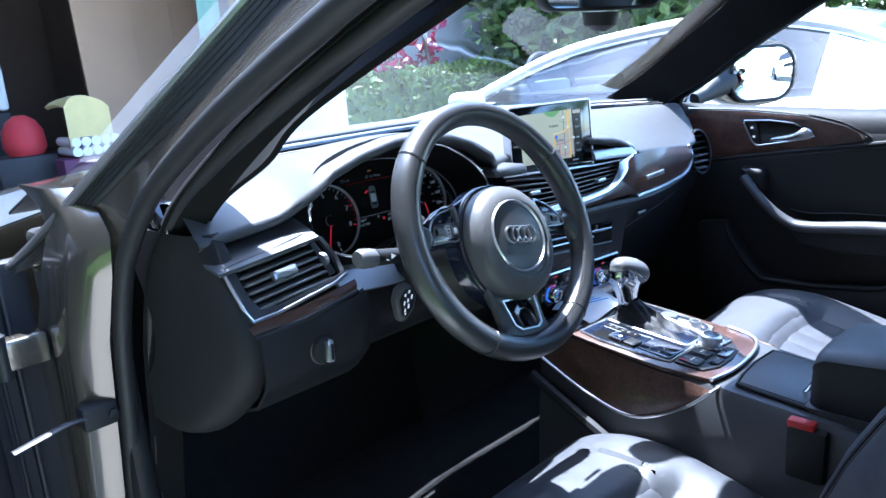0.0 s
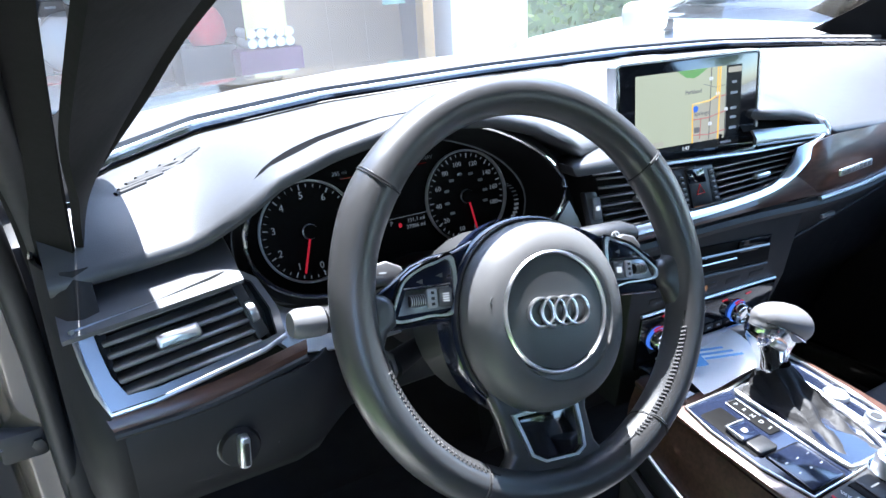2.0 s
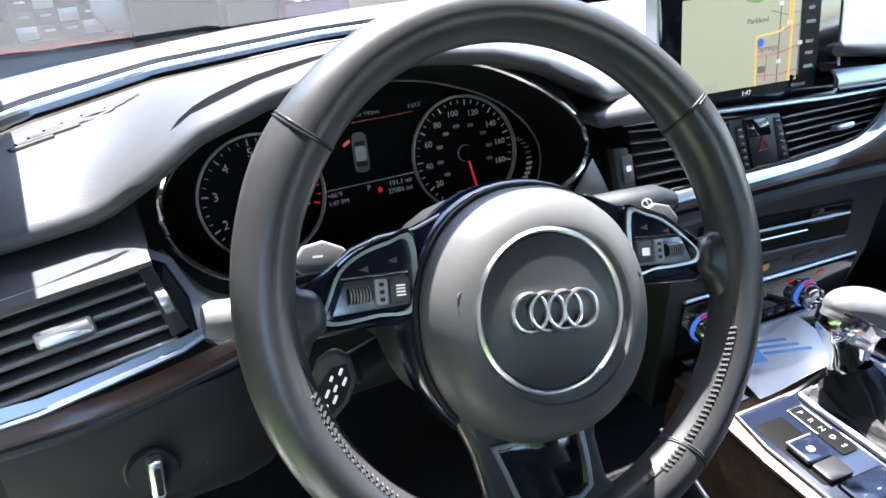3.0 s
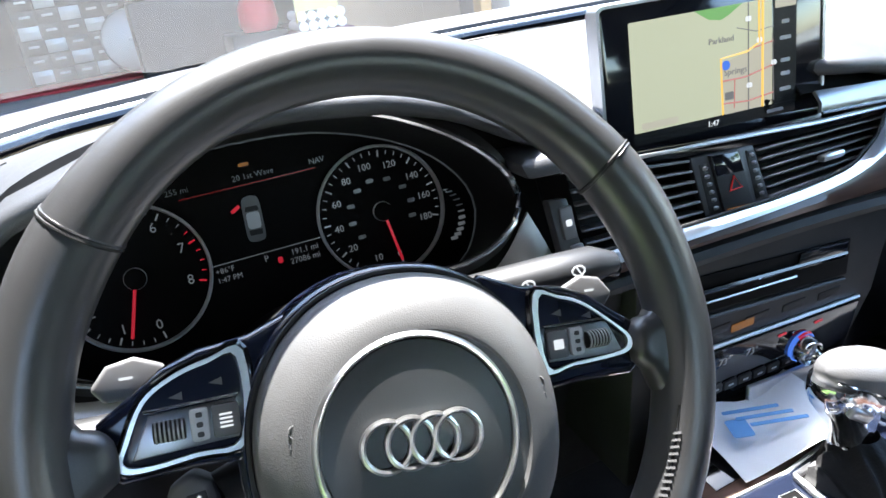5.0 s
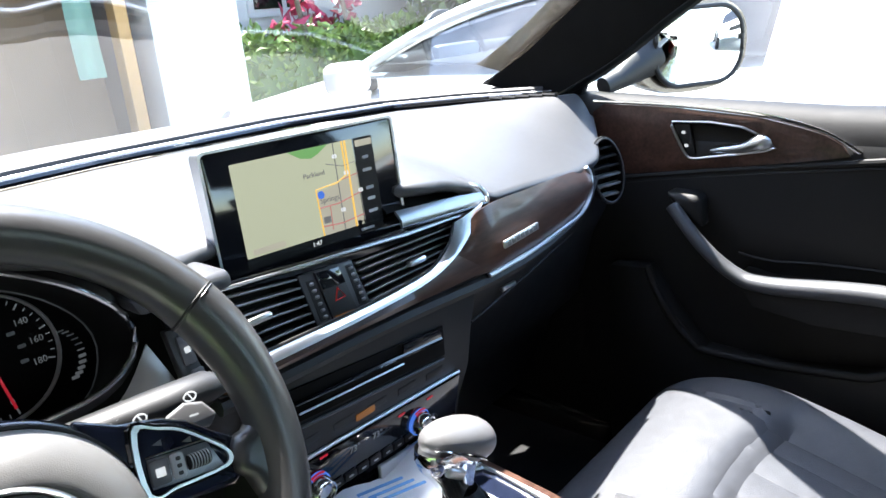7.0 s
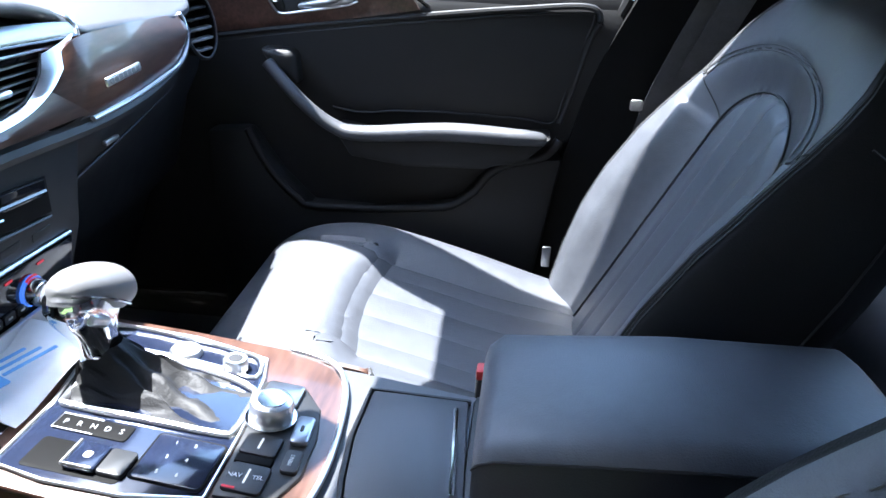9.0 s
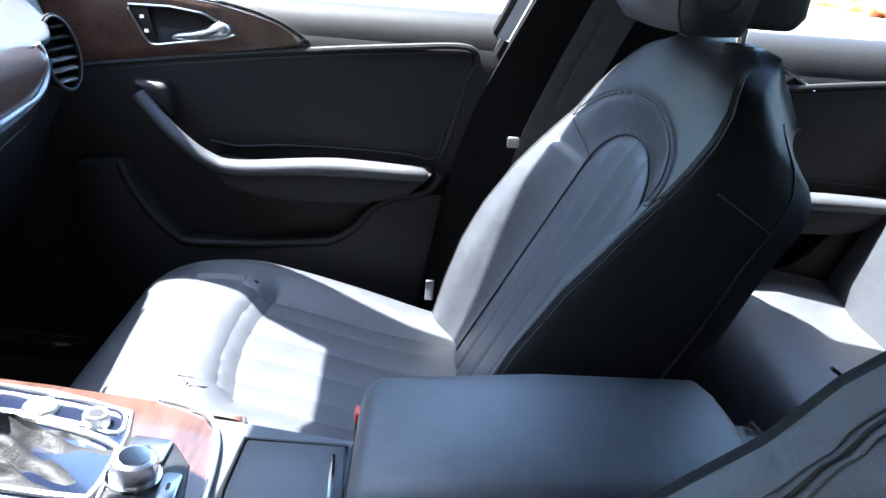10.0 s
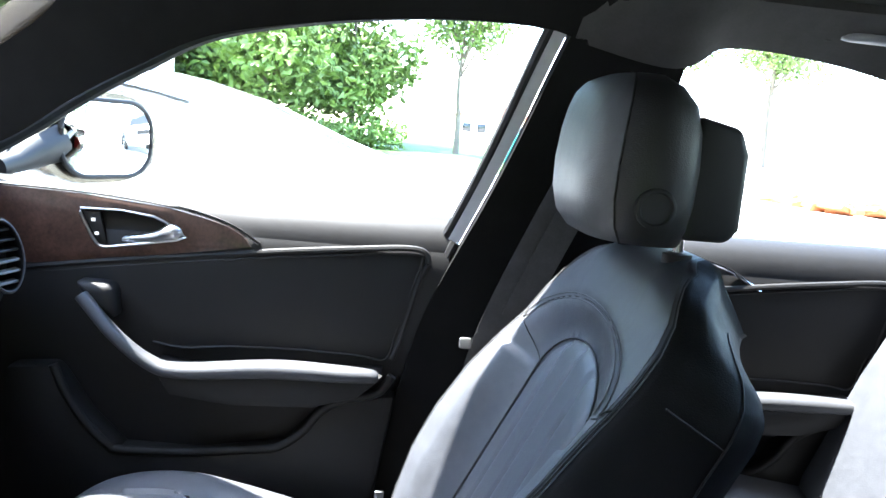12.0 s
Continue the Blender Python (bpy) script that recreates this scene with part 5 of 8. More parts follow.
part("key_trim", tube([top(-0.0915, -0.1585, 0.0112, -1) @ Vector(p) for p in ((-0.0135, -0.011, 0), (-0.0135, 0.0115, 0), (0.0135, 0.0115, 0))], 0.0014, 6), BRIGHT, con)
part("key_mark", plate(rounded(0.007, 0.006, 0.002, 3), top(-0.0915, -0.160, 0.0111, -1), 0.0003), GREYPRINT, con)
part("plain_key", plate(rounded(0.027, 0.0205, 0.003), top(-0.0915, -0.1818, 0.005, -1), 0.005, 0.0012), PLASTIC, con)
tp = part("touch_pad", plate(rounded(0.051, 0.054, 0.004), top(-0.0745, -0.2215, 0.0045, -1), 0.0022, 0.0006), SKYGLOSS, con, "square touch pad with figures")
part("pad_gap", tube([top(-0.0745, -0.2215, 0.0052, -1) @ p for p in rounded(0.0525, 0.0555, 0.004)], 0.0012, 5, True), VOID, tp)
for k, q in enumerate("123456"):
    lettering("pad_figure", q, 0.0050, top(-0.0565 - 0.017 * (k // 2), -0.2115 - 0.0155 * (k % 2), 0.0070, -90), GLOWPRINT, tp)
start = part("start_button", lathe([(0.0150, 0), (0.0150, 0.004), (0.0132, 0.006), (0.001, 0.006)], top(0.067, -0.162, 0.004), 28), SATIN, con, "round silver start button")
vol = part("volume_knob", lathe([(0.0115, 0), (0.0115, 0.010), (0.0100, 0.0125), (0.001, 0.012)], top(0.058, -0.2135, 0.004), 24), SATIN, con, "small silver volume knob")
part("knob_cap", lathe([(0.0065, 0.0123), (0.006, 0.0128), (0.0005, 0.0128)], top(0.058, -0.2135, 0.004), 16), BLACK, vol)
part("control_block", prism([(x, y, zt(y) + 0.002) for x, y in ((-0.102, -0.258), (-0.02, -0.254), (0.046, -0.246), (0.046, -0.286), (0.020, -0.306), (-0.020, -0.314), (-0.066, -0.314), (-0.098, -0.302))], (0, 0, 0.0045), 0.002), PLASTIC, con, "dark control block round the knob")
KNOB = top(-0.006, -0.270, 0.006)
mmi = part("control_knob", lathe([(0.0185, 0), (0.0185, 0.015), (0.0170, 0.020), (0.0135, 0.0215), (0.001, 0.0215)], KNOB, 36), SATIN, con, "large satin control knob")
part("knob_face", lathe([(0.0125, 0.0213), (0.0120, 0.0225), (0.001, 0.0225)], KNOB, 28), CHROME, mmi)
part("knob_ring", lathe([(0.0215, 0.0), (0.0215, 0.004), (0.0185, 0.004)], KNOB, 32, False), CHROME, mmi)
for x, y, w, h, spin, mt in ((-0.0435, -0.2750, 0.025, 0.030, 0, PLASTIC), (0.0270, -0.2690, 0.032, 0.034, 0, BLADE), (-0.0160, -0.3005, 0.036, 0.0150, 4, BLADE)):
    k = part("block_key", plate(rounded(w, h, 0.004), top(x, y, 0.006, spin), 0.005, 0.0014), mt, con, "" if mt is PLASTIC else "bright silver key")
    part("key_bar", plate(rounded(0.013, 0.0018, 0.0005, 1) if mt is PLASTIC else rounded(0.008, 0.003, 0.001, 1), top(x, y, 0.0112, spin), 0.0004), GLOWPRINT if mt is PLASTIC else BLACK, k)
part("key_front", box((0, 0, 0), (0.010, 0.030, 0.006), 0.002), VOID, con).data.transform(top(-0.0600, -0.2750, 0.0065))
nk = part("menu_key", plate(rounded(0.030, 0.031, 0.004), top(-0.0810, -0.2765, 0.0055, -1), 0.004, 0.001), PLASTIC, con)
lettering("key_word", "NAV", 0.0055, top(-0.0810, -0.2680, 0.0097, -90), GREYPRINT, nk)
lettering("key_word", "TEL", 0.0055, top(-0.0800, -0.2855, 0.0097, -90), GREYPRINT, nk)
part("key_bar", plate(rounded(0.016, 0.0016, 0.0005, 1), top(-0.0800, -0.2770, 0.0096, 0), 0.0004), GLOWPRINT, nk)
part("key_lamp", plate(rounded(0.0022, 0.010, 0.0005, 1), top(-0.0940, -0.2680, 0.0096, -1), 0.0004), DIALRED, nk)
mk = part("menu_key", plate(rounded(0.026, 0.0135, 0.003), top(-0.0540, -0.3030, 0.0055, 3), 0.004, 0.001), PLASTIC, con)
lettering("key_word", "MENU", 0.0045, top(-0.0540, -0.3030, 0.0097, 0), GREYPRINT, mk)
# cup holder lid
lid = part("holder_lid", prism([(x, y, zt(y) - 0.003) for x, y in ((-0.088, -0.352), (-0.055, -0.346), (0.0, -0.341), (0.068, -0.343), (0.078, -0.432), (-0.086, -0.442))], (0, 0, 0.007), 0.003), SOFT, con, "soft dark sliding lid")
part("lid_gap", tube([(x, y, zt(y) + 0.000) for x, y in ((-0.090, -0.445), (-0.092, -0.350), (-0.055, -0.343), (0.0, -0.338), (0.071, -0.340), (0.081, -0.434))], 0.003, 6), BLACK, con)
part("lid_strip", tube([(-0.054, -0.4300, zt(-0.43) + 0.0045), (0.059, -0.4220, zt(-0.422) + 0.0045)], 0.0028, 8), CHROME, lid, "bright pull strip")
# armrest
rows = []
for f, dx, dz in ((0, 0.0, 0.0), (0.012, 0.006, 0.012), (0.05, 0.01, 0.022), (0.5, 0.012, 0.026), (0.94, 0.012, 0.02), (0.985, 0.006, 0.010), (1, 0.0, 0.0)):
    y = -0.445 - 0.315 * f
    hw = 0.075 + dx
    rows.append([Vector((-0.003 + hw * cx, y, 0.696 + 0.018 * f + (0.032 + dz) * cz)) for cx, cz in ((-0.94, -1), (-1, -0.85), (-1, 0.30), (-0.985, 0.72), (-0.93, 0.92), (-0.8, 1.0), (-0.4, 1.06), (0, 1.08), (0.4, 1.06), (0.8, 1.0), (0.93, 0.92), (0.985, 0.72), (1, 0.30), (1, -0.85), (0.94, -1))])
arm = part("armrest", grid([r[3:12] for r in rows]), LEATHER, con, "padded dark leather armrest", 60)
part("armrest_side", grid([r[11:] + r[:4] for r in rows], False, False), VINYL, arm, "black vinyl side of the armrest, darkened further for shade", 60)
part("armrest_end", grid([rows[0], [p + (rows[0][7] - p) * 0.98 for p in rows[0]]], True), VINYL, arm)
part("armrest_end", grid([rows[-1], [p + (rows[-1][7] - p) * 0.98 for p in rows[-1]]], True), VINYL, arm)
part("armrest_seam", tube([r[3] for r in rows], 0.0013, 6), BLACK, con)
part("armrest_seam", tube([r[11] for r in rows], 0.0013, 6), BLACK, con)
part("armrest_base", box((0.002, -0.60, 0.62), (0.19, 0.33, 0.10), 0.01), PLASTIC, con)
part("rear_vent", box((0.0, -0.785, 0.66), (0.16, 0.05, 0.12), 0.012), PLASTIC, con)
part("rear_vent_edge", tube(spline([(0.07, -0.800, 0.725), (0.055, -0.812, 0.715), (0.04, -0.814, 0.70)]), 0.003, 6), CHROME, con)

# leaflet in the tray
lf = thing("leaflet", "folded white paper leaflet with blue print in the console tray", "paper")
pr = []
for i in range(9):
    pr.append([Vector((-0.075 + 0.016 * i, -0.015 - 0.011 * j + 0.003 * math.sin(i), 0.724 + 0.006 * math.sin(i * 0.9 + j * 0.5) - 0.001 * j)) for j in range(8)])
part("sheet", thick(grid(pr), 0.0006), PAPER, lf, "", 80)
for k in range(3):
    part("print_bar", plate(rounded(0.05, 0.004, 0.001, 2), pose(-0.02 + 0.004 * k, -0.042 - 0.012 * k, 0.7315, 4, 0, -20), 0.0004), PAPERBLUE, lf)
part("print_patch", plate(rounded(0.018, 0.022, 0.002, 2), pose(-0.045, -0.055, 0.7305, 3, 0, -20), 0.0004), PAPERBLUE, lf)


# ---------- seats ----------
STITCH_X = ((0, 0.190), (0.10, 0.214), (0.20, 0.222), (0.35, 0.217), (0.42, 0.207), (0.47, 0.207), (0.50, 0.200), (0.53, 0.181), (0.555, 0.151), (0.578, 0.112), (0.60, 0.07))
BOLSTER = ((0, 0.035), (0.10, 0.054), (0.16, 0.063), (0.23, 0.064), (0.31, 0.056), (0.38, 0.040), (0.43, 0.027), (0.48, 0.019), (0.53, 0.010), (0.60, 0.0))
TILT = radians(26.1)


def front_seat(recline=0.0, shift=(0, 0, 0)):
    seat = thing("front_seat", "dark blue-black leather bucket seat with pleated middle and headrest", "car seat", "front seats")
    before = set(bpy.data.objects)
    path = spline([(0, -0.125, 0.38), (0, -0.088, 0.45), (0, -0.082, 0.510), (0, -0.105, 0.556), (0, -0.16, 0.578), (0, -0.23, 0.580), (0, -0.30, 0.566), (0, -0.40, 0.540), (0, -0.50, 0.512), (0, -0.60, 0.49)], 15)
    us = [-1 + 2 * i / 150 for i in range(151)]
    crown = sorted((p.y, p.z) for p in path if p.y < -0.11 and p.z > 0.48)

    def cushion_point(u, p):
        a, y = abs(u), p.y
        back = smooth((-y - 0.13) / 0.13)
        sink = 0.022 * smooth((-y - 0.222 - 0.05 * u * u) / 0.035) * (1 - 0.6 * smooth((-y - 0.40) / 0.16))
        k = 0.004 * back
        h = -sink + (k + sink) * smooth((a - 0.50) / 0.30)
        if a > 0.80:
            h -= (k + 0.075) * ((a - 0.80) / 0.20) ** 2.2
        start = smooth((-y - 0.233 - 0.05 * u * u) / 0.02)
        if start > 0 and a < 0.52:
            h += start * 0.0022 * abs(math.sin((u - 0.12) / 0.24 * math.pi)) ** 0.8
        if p.z > 0.48:
            seam = math.exp(-((a - 0.53) / 0.018) ** 2) * (1 if y < -0.225 else 0) + math.exp(-((y + 0.230 + 0.05 * u * u) / 0.006) ** 2) * (1 if a < 0.53 else 0)
            h -= 0.0055 * min(1, seam)
            h -= 0.0045 * math.exp(-((a - 0.60 - 0.16 * smooth((y + 0.17) / 0.06)) / 0.014) ** 2) * smooth((-y - 0.10) / 0.04) * (1 if y > -0.235 else 0)
        w = 0.226 + 0.012 * math.sin(math.pi * min(1, max(0, (-y - 0.08) / 0.5)))
        w -= 0.030 * smooth((y + 0.17) / 0.09) ** 2
        return Vector((u * w, y, p.z + h))

    part("cushion", thick(grid([[cushion_point(u, p) for u in us] for p in path]), -0.03), LEATHER, seat, "leather cushion with pleated middle", 60)
    part("seat_base", box((0, -0.34, 0.42), (0.40, 0.46, 0.14), 0.03), PLASTIC, seat)
    for sx in (-1, 1):
        run = [q for q in (cushion_point(sx * 0.78, p) for p in path) if q.y < -0.26 and q.y > -0.56]
        for d in (-0.003, 0.003):
            part("cushion_seam", tube([q + Vector((sx * d, 0, 0.0006)) for q in run], 0.0009, 5), THREAD if d * sx < 0 else BLACK, seat)
        part("cushion_seam", tube([cushion_point(sx * 0.53, p) + Vector((0, 0, 0.0012)) for p in path if p.y < -0.23 and p.y > -0.56], 0.0012, 5), BLACK, seat)
    part("cushion_seam", tube([cushion_point(u, Vector((0, -0.230 - 0.05 * u * u, table(-0.230 - 0.05 * u * u, crown)))) + Vector((0, 0, 0.0010)) for u in (-0.53 + 1.06 * k / 24 for k in range(25))], 0.0014, 5), BLACK, seat)
    for g in (-0.36, -0.12, 0.12, 0.36):
        for d in (-0.010, 0.010):
            part("pleat_thread", tube([cushion_point(g + d, Vector((0, y, table(y, crown)))) + Vector((0, 0, 0.0004)) for y in (-0.25 - 0.29 * k / 24 for k in range(25))], 0.0006, 4), THREAD, seat)
    # backrest
    n = Vector((0, math.cos(TILT), math.sin(TILT)))
    along = Vector((0, -math.sin(TILT), math.cos(TILT)))
    root = Vector((0, -0.545, 0.495))

    def height(x, v):
        """Rise of the front face over the seat's plane, v metres up from its foot."""
        a = abs(x)
        xs = table(v, STITCH_X)
        d = a - 0.118 if v < 0.375 else (math.hypot(a / 0.118, (v - 0.375) / 0.077) - 1) * 0.085
        lift = 0.016 + (table(v, BOLSTER) - 0.016) * smooth((a - 0.09) / max(0.02, xs - 0.09))
        if d > 0:
            h = -0.004 + (lift + 0.004) * smooth(d / 0.060)
        else:
            h = -0.004 - 0.004 * math.exp(-(d / 0.004) ** 2) + 0.005 * smooth(-d / 0.02)
            for g in (-0.058, 0.0, 0.058):
                h -= 0.0042 * math.exp(-((x - g) / 0.0035) ** 2)
        if v > 0.40:
            e = math.hypot(a / 0.190, (v - 0.418) / 0.080)
            h -= 0.0035 * math.exp(-((e - 1) / 0.035) ** 2) if v > 0.418 else 0
        if a > xs:
            h -= 0.05 * (1 - 0.7 * smooth((v - 0.48) / 0.10)) * ((a - xs) / 0.024) ** 2
        h -= 0.0030 * math.exp(-((a - xs) / 0.004) ** 2)
        h -= 0.040 * max(0, (v - 0.545) / 0.058) ** 2
        return h

    def on_face(x, v, lift=0.0):
        return root + Vector((x, 0, 0)) + along * v + n * (height(x, v) + lift)

    SHELL = ((1.03, 0.045), (1.035, 0.066), (1.01, 0.085), (0.97, 0.100), (0.86, 0.115), (0.6, 0.124), (0.2, 0.128))

    def shell(q, z, v):
        """Side and back of the backrest, z metres behind its plane; the shoulder rolls in towards the top."""
        end = smooth((v - 0.48) / 0.123)
        hw = table(v, STITCH_X) + 0.024
        up = v - 0.045 * end * min(1, z / 0.10)
        return root + along * up + Vector((q * hw, 0, 0)) - n * (z * (1 - 0.25 * end) + 0.03 * max(0, (v - 0.545) / 0.058) ** 2)

    rows, S, C = [], 96, 100
    for j in range(S + 1):
        v = 0.603 * j / S
        hw = table(v, STITCH_X) + 0.024
        row = [on_face(-hw + 2 * hw * i / C, v) for i in range(C + 1)]
        row += [shell(q, z, v) for q, z in SHELL] + [shell(-q, z, v) for q, z in reversed(SHELL)]
        rows.append(row)
    cut = max(1, round(C * 0.055))
    back = part("backrest", grid([r[cut:C + 1 - cut] for r in rows]), LEATHER, seat, "leather backrest with raised bolsters", 60)
    part("side_cover", grid([r[C - cut:] + r[:cut + 1] for r in rows]), SIDECOVER, back, "black vinyl side and back cover, darkened further for shade", 60)
    bm = bmesh.new()
    bm.faces.new([bm.verts.new(p) for p in rows[-1]])
    part("top_cover", bm, SIDECOVER, back)
    for g in (-0.058, 0.0, 0.058):
        top_v = 0.375 + 0.077 * math.sqrt(1 - (g / 0.118) ** 2) - 0.006
        part("pleat_seam", tube([on_face(g, 0.02 + (top_v - 0.02) * k / 30, 0.0008) for k in range(31)], 0.0009, 5), BLACK, back)
    for r, mt in ((1.0, BLACK), (0.958, THREAD), (1.042, THREAD)) if not recline else ():
        part("arch_stitching", tube([on_face(0.190 * r * math.cos(t), 0.418 + 0.080 * r * math.sin(t), 0.0009) for t in (radians(2 + 176 * k / 48) for k in range(49))], 0.0010 if mt is BLACK else 0.0007, 5), mt, back)
    part("panel_edge", tube([on_face(0.119, 0.02 + 0.355 * k / 24, 0.0016) for k in range(25)] + [on_face(0.119 * math.cos(t), 0.375 + 0.078 * math.sin(t), 0.0016) for t in (math.pi * k / 28 for k in range(1, 28))] + [on_face(-0.119, 0.375 - 0.355 * k / 24, 0.0016) for k in range(25)], 0.0016, 5), BLACK, back)
    vs = [0.03 + 0.545 * k / 60 for k in range(61)]
    for sx in (-1, 1):
        for off, mt in ((0.0, BLACK), (-0.0055, THREAD), (0.0055, THREAD)):
            part("bolster_stitching", tube([on_face(sx * (table(v, STITCH_X) + off - (0.035 if recline else 0)), v, 0.0009) for v in vs], 0.0012 if mt is BLACK else 0.0007, 5), mt, back)
        if not recline:
            part("cross_seam", tube([on_face(sx * (0.190 + (table(0.44, STITCH_X) - 0.190) * k / 6), 0.418 + 0.022 * k / 6, 0.0009) for k in range(7)], 0.0010, 5), BLACK, back)
            part("cross_seam", tube([on_face(sx * (0.118 + 0.072 * k / 8), 0.385 + 0.033 * k / 8, 0.0009) for k in range(9)], 0.0009, 5), BLACK, back)
        part("side_seam", tube([shell(sx * 1.036, 0.066, v) for v in vs], 0.0014, 5), BLACK, back)
        part("side_seam", tube([shell(sx * 1.034, q, 0.468 - 0.10 * q) for q in (0.0, 0.015, 0.03, 0.045, 0.066)], 0.0012, 5), BLACK, back)
        part("headrest_post", tube([(sx * 0.065, -0.812, 1.00), (sx * 0.065, -0.812, 1.08)], 0.006, 10), CHROME, seat, "chrome headrest post")
        part("post_collar", lathe([(0.016, -0.004), (0.0155, 0.007), (0.007, 0.009)], pose(sx * 0.065, -0.812, 1.019), 18), BLACK, seat)
        part("recline_lever", box((sx * 0.236, -0.56, 0.46), (0.02, 0.10, 0.09), 0.012), PLASTIC, seat)
    # headrest
    rows = []
    for z, sxw, sy, cy in ((1.034, 0.66, 0.5, -0.766), (1.037, 0.82, 0.78, -0.762), (1.054, 0.92, 0.95, -0.759), (1.081, 0.975, 1, -0.756), (1.116, 1, 1, -0.756), (1.151, 0.99, 0.95, -0.757), (1.178, 0.95, 0.84, -0.756), (1.196, 0.87, 0.66, -0.752), (1.206, 0.74, 0.44, -0.747), (1.210, 0.5, 0.22, -0.742)):
        row = []
        for k in range(48):
            t = 2 * math.pi * k / 48
            c, q = math.cos(t), math.sin(t)
            row.append(Vector((0.002 + 0.140 * sxw * math.copysign(abs(c) ** 0.55, c), cy + 0.060 * sy * math.copysign(abs(q) ** 0.62, q) - (0.014 * (c * c) if q > 0 else 0), z)))
        rows.append(row)
    hd = part("headrest", grid([r[5:20] for r in rows]), LEATHER, seat, "rounded leather headrest", 60)
    part("headrest_side", grid([r[19:] + r[:6] for r in rows]), VINYL, hd, "black side and back of the headrest, darkened further for shade", 60)
    for end in (rows[0], rows[-1]):
        bm = bmesh.new()
        bm.faces.new([bm.verts.new(p) for p in end])
        part("headrest_end", bm, VINYL, hd)
    for e in (5, 19):
        part("headrest_seam", tube([r[e] for r in rows], 0.0013, 5), BLACK, hd)
    part("headrest_shell", prism([(-0.118, y, z) for y, z in ((-0.792, 1.046), (-0.842, 1.046), (-0.852, 1.06), (-0.852, 1.135), (-0.842, 1.160), (-0.796, 1.170))], (0.236, 0, 0), 0.008, 3), PLASTIC, hd, "dark plastic rear shell")
    for sx in (-1, 1):
        B = pose(0.002 + sx * 0.1362, -0.757, 1.077, 0, 90 * sx, 0)
        part("headrest_button", lathe([(0.0200, -0.004), (0.0200, 0.0025), (0.0185, 0.0036), (0.0165, 0.0036), (0.0150, 0.0020), (0.001, 0.0024)], B, 32), VINYL, hd, "round black release button")
    if recline:
        turn = Matrix.Translation(Vector((0, -0.545, 0.495)) + Vector(shift)) @ pose(0, 0, 0, recline) @ Matrix.Translation((0, 0.545, -0.495))
        keep = ("cushion", "seat_base", "recline_lever")
        for o in set(bpy.data.objects) - before:
            if not o.name.startswith(keep):
                o.data.transform(turn)
    return seat


seat = front_seat()
seat.location = (0.378, 0, 0)
driver = front_seat(2, (0, 0.095, 0.02))
driver.location = (-0.372, -0.045, -0.02)

for x0, nm in ((0.128, "passenger"), (-0.128, "driver")):
    bk = thing("seat_belt_buckle", "red and black seat belt buckle beside the console", "buckle", "seat belt buckles")
    part("buckle_body", box((x0, -0.46, 0.625), (0.022, 0.05, 0.075), 0.006), BLACK, bk)
    part("release", box((x0, -0.452, 0.665), (0.018, 0.034, 0.012), 0.003), BELTRED, bk, "red release button")

# rear bench
rb = thing("rear_bench", "dark leather rear bench lit by the sun", "car seat")
rows = []
for i in range(49):
    x = -0.66 + 1.32 * i / 48
    pl = -0.004 * sum(math.exp(-((x - g) / 0.006) ** 2) for g in (-0.5, -0.4, -0.3, 0.3, 0.4, 0.5)) + 0.03 * (abs(x) > 0.57) * (abs(x) - 0.57) / 0.09
    rows.append([Vector((x, y, z + pl)) for y, z in ((-1.0, 0.35), (-0.97, 0.46), (-0.98, 0.55), (-1.02, 0.585), (-1.1, 0.59), (-1.2, 0.575), (-1.35, 0.55))])
part("bench_cushion", thick(grid(rows), 0.02), LEATHER, rb, "", 60)
rows = []
for i in range(49):
    x = -0.66 + 1.32 * i / 48
    pl = -0.005 * sum(math.exp(-((x - g) / 0.006) ** 2) for g in (-0.5, -0.4, -0.3, 0.3, 0.4, 0.5)) + 0.016 * (abs(x) > 0.52) * ((abs(x) - 0.52) / 0.14)
    rows.append([Vector((x, y + pl, z)) for y, z in ((-1.22, 0.54), (-1.23, 0.62), (-1.30, 0.80), (-1.38, 0.97), (-1.43, 1.03), (-1.5, 1.05), (-1.80, 1.04))])
part("bench_back", thick(grid(rows), 0.02), LEATHER, rb, "", 60)
for sx in (-0.38, 0.38):
    part("rear_headrest", box((sx, -1.47, 1.09), (0.24, 0.09, 0.11), 0.035, 4), LEATHER, rb)


# ---------- doors ----------
def resample(poly, centre, n):
    """n points on a closed outline (in y, z), by angle round the centre."""
    out = []
    for k in range(n):
        t = 2 * math.pi * k / n
        d = Vector((math.cos(t), math.sin(t)))
        best = None
        for i in range(len(poly)):
            p, q = Vector(poly[i]) - Vector(centre), Vector(poly[(i + 1) % len(poly)]) - Vector(centre)
            e = q - p
            det = d.x * -e.y + d.y * e.x
            if abs(det) < 1e-9:
                continue
            r = (p.x * -e.y + p.y * e.x) / det
            s = (d.x * p.y - d.y * p.x) / det
            if r > 0 and -1e-6 <= s <= 1 + 1e-6 and (best is None or r > best):
                best = r
        out.append(Vector(centre) + d * (best or 0.01))
    return out


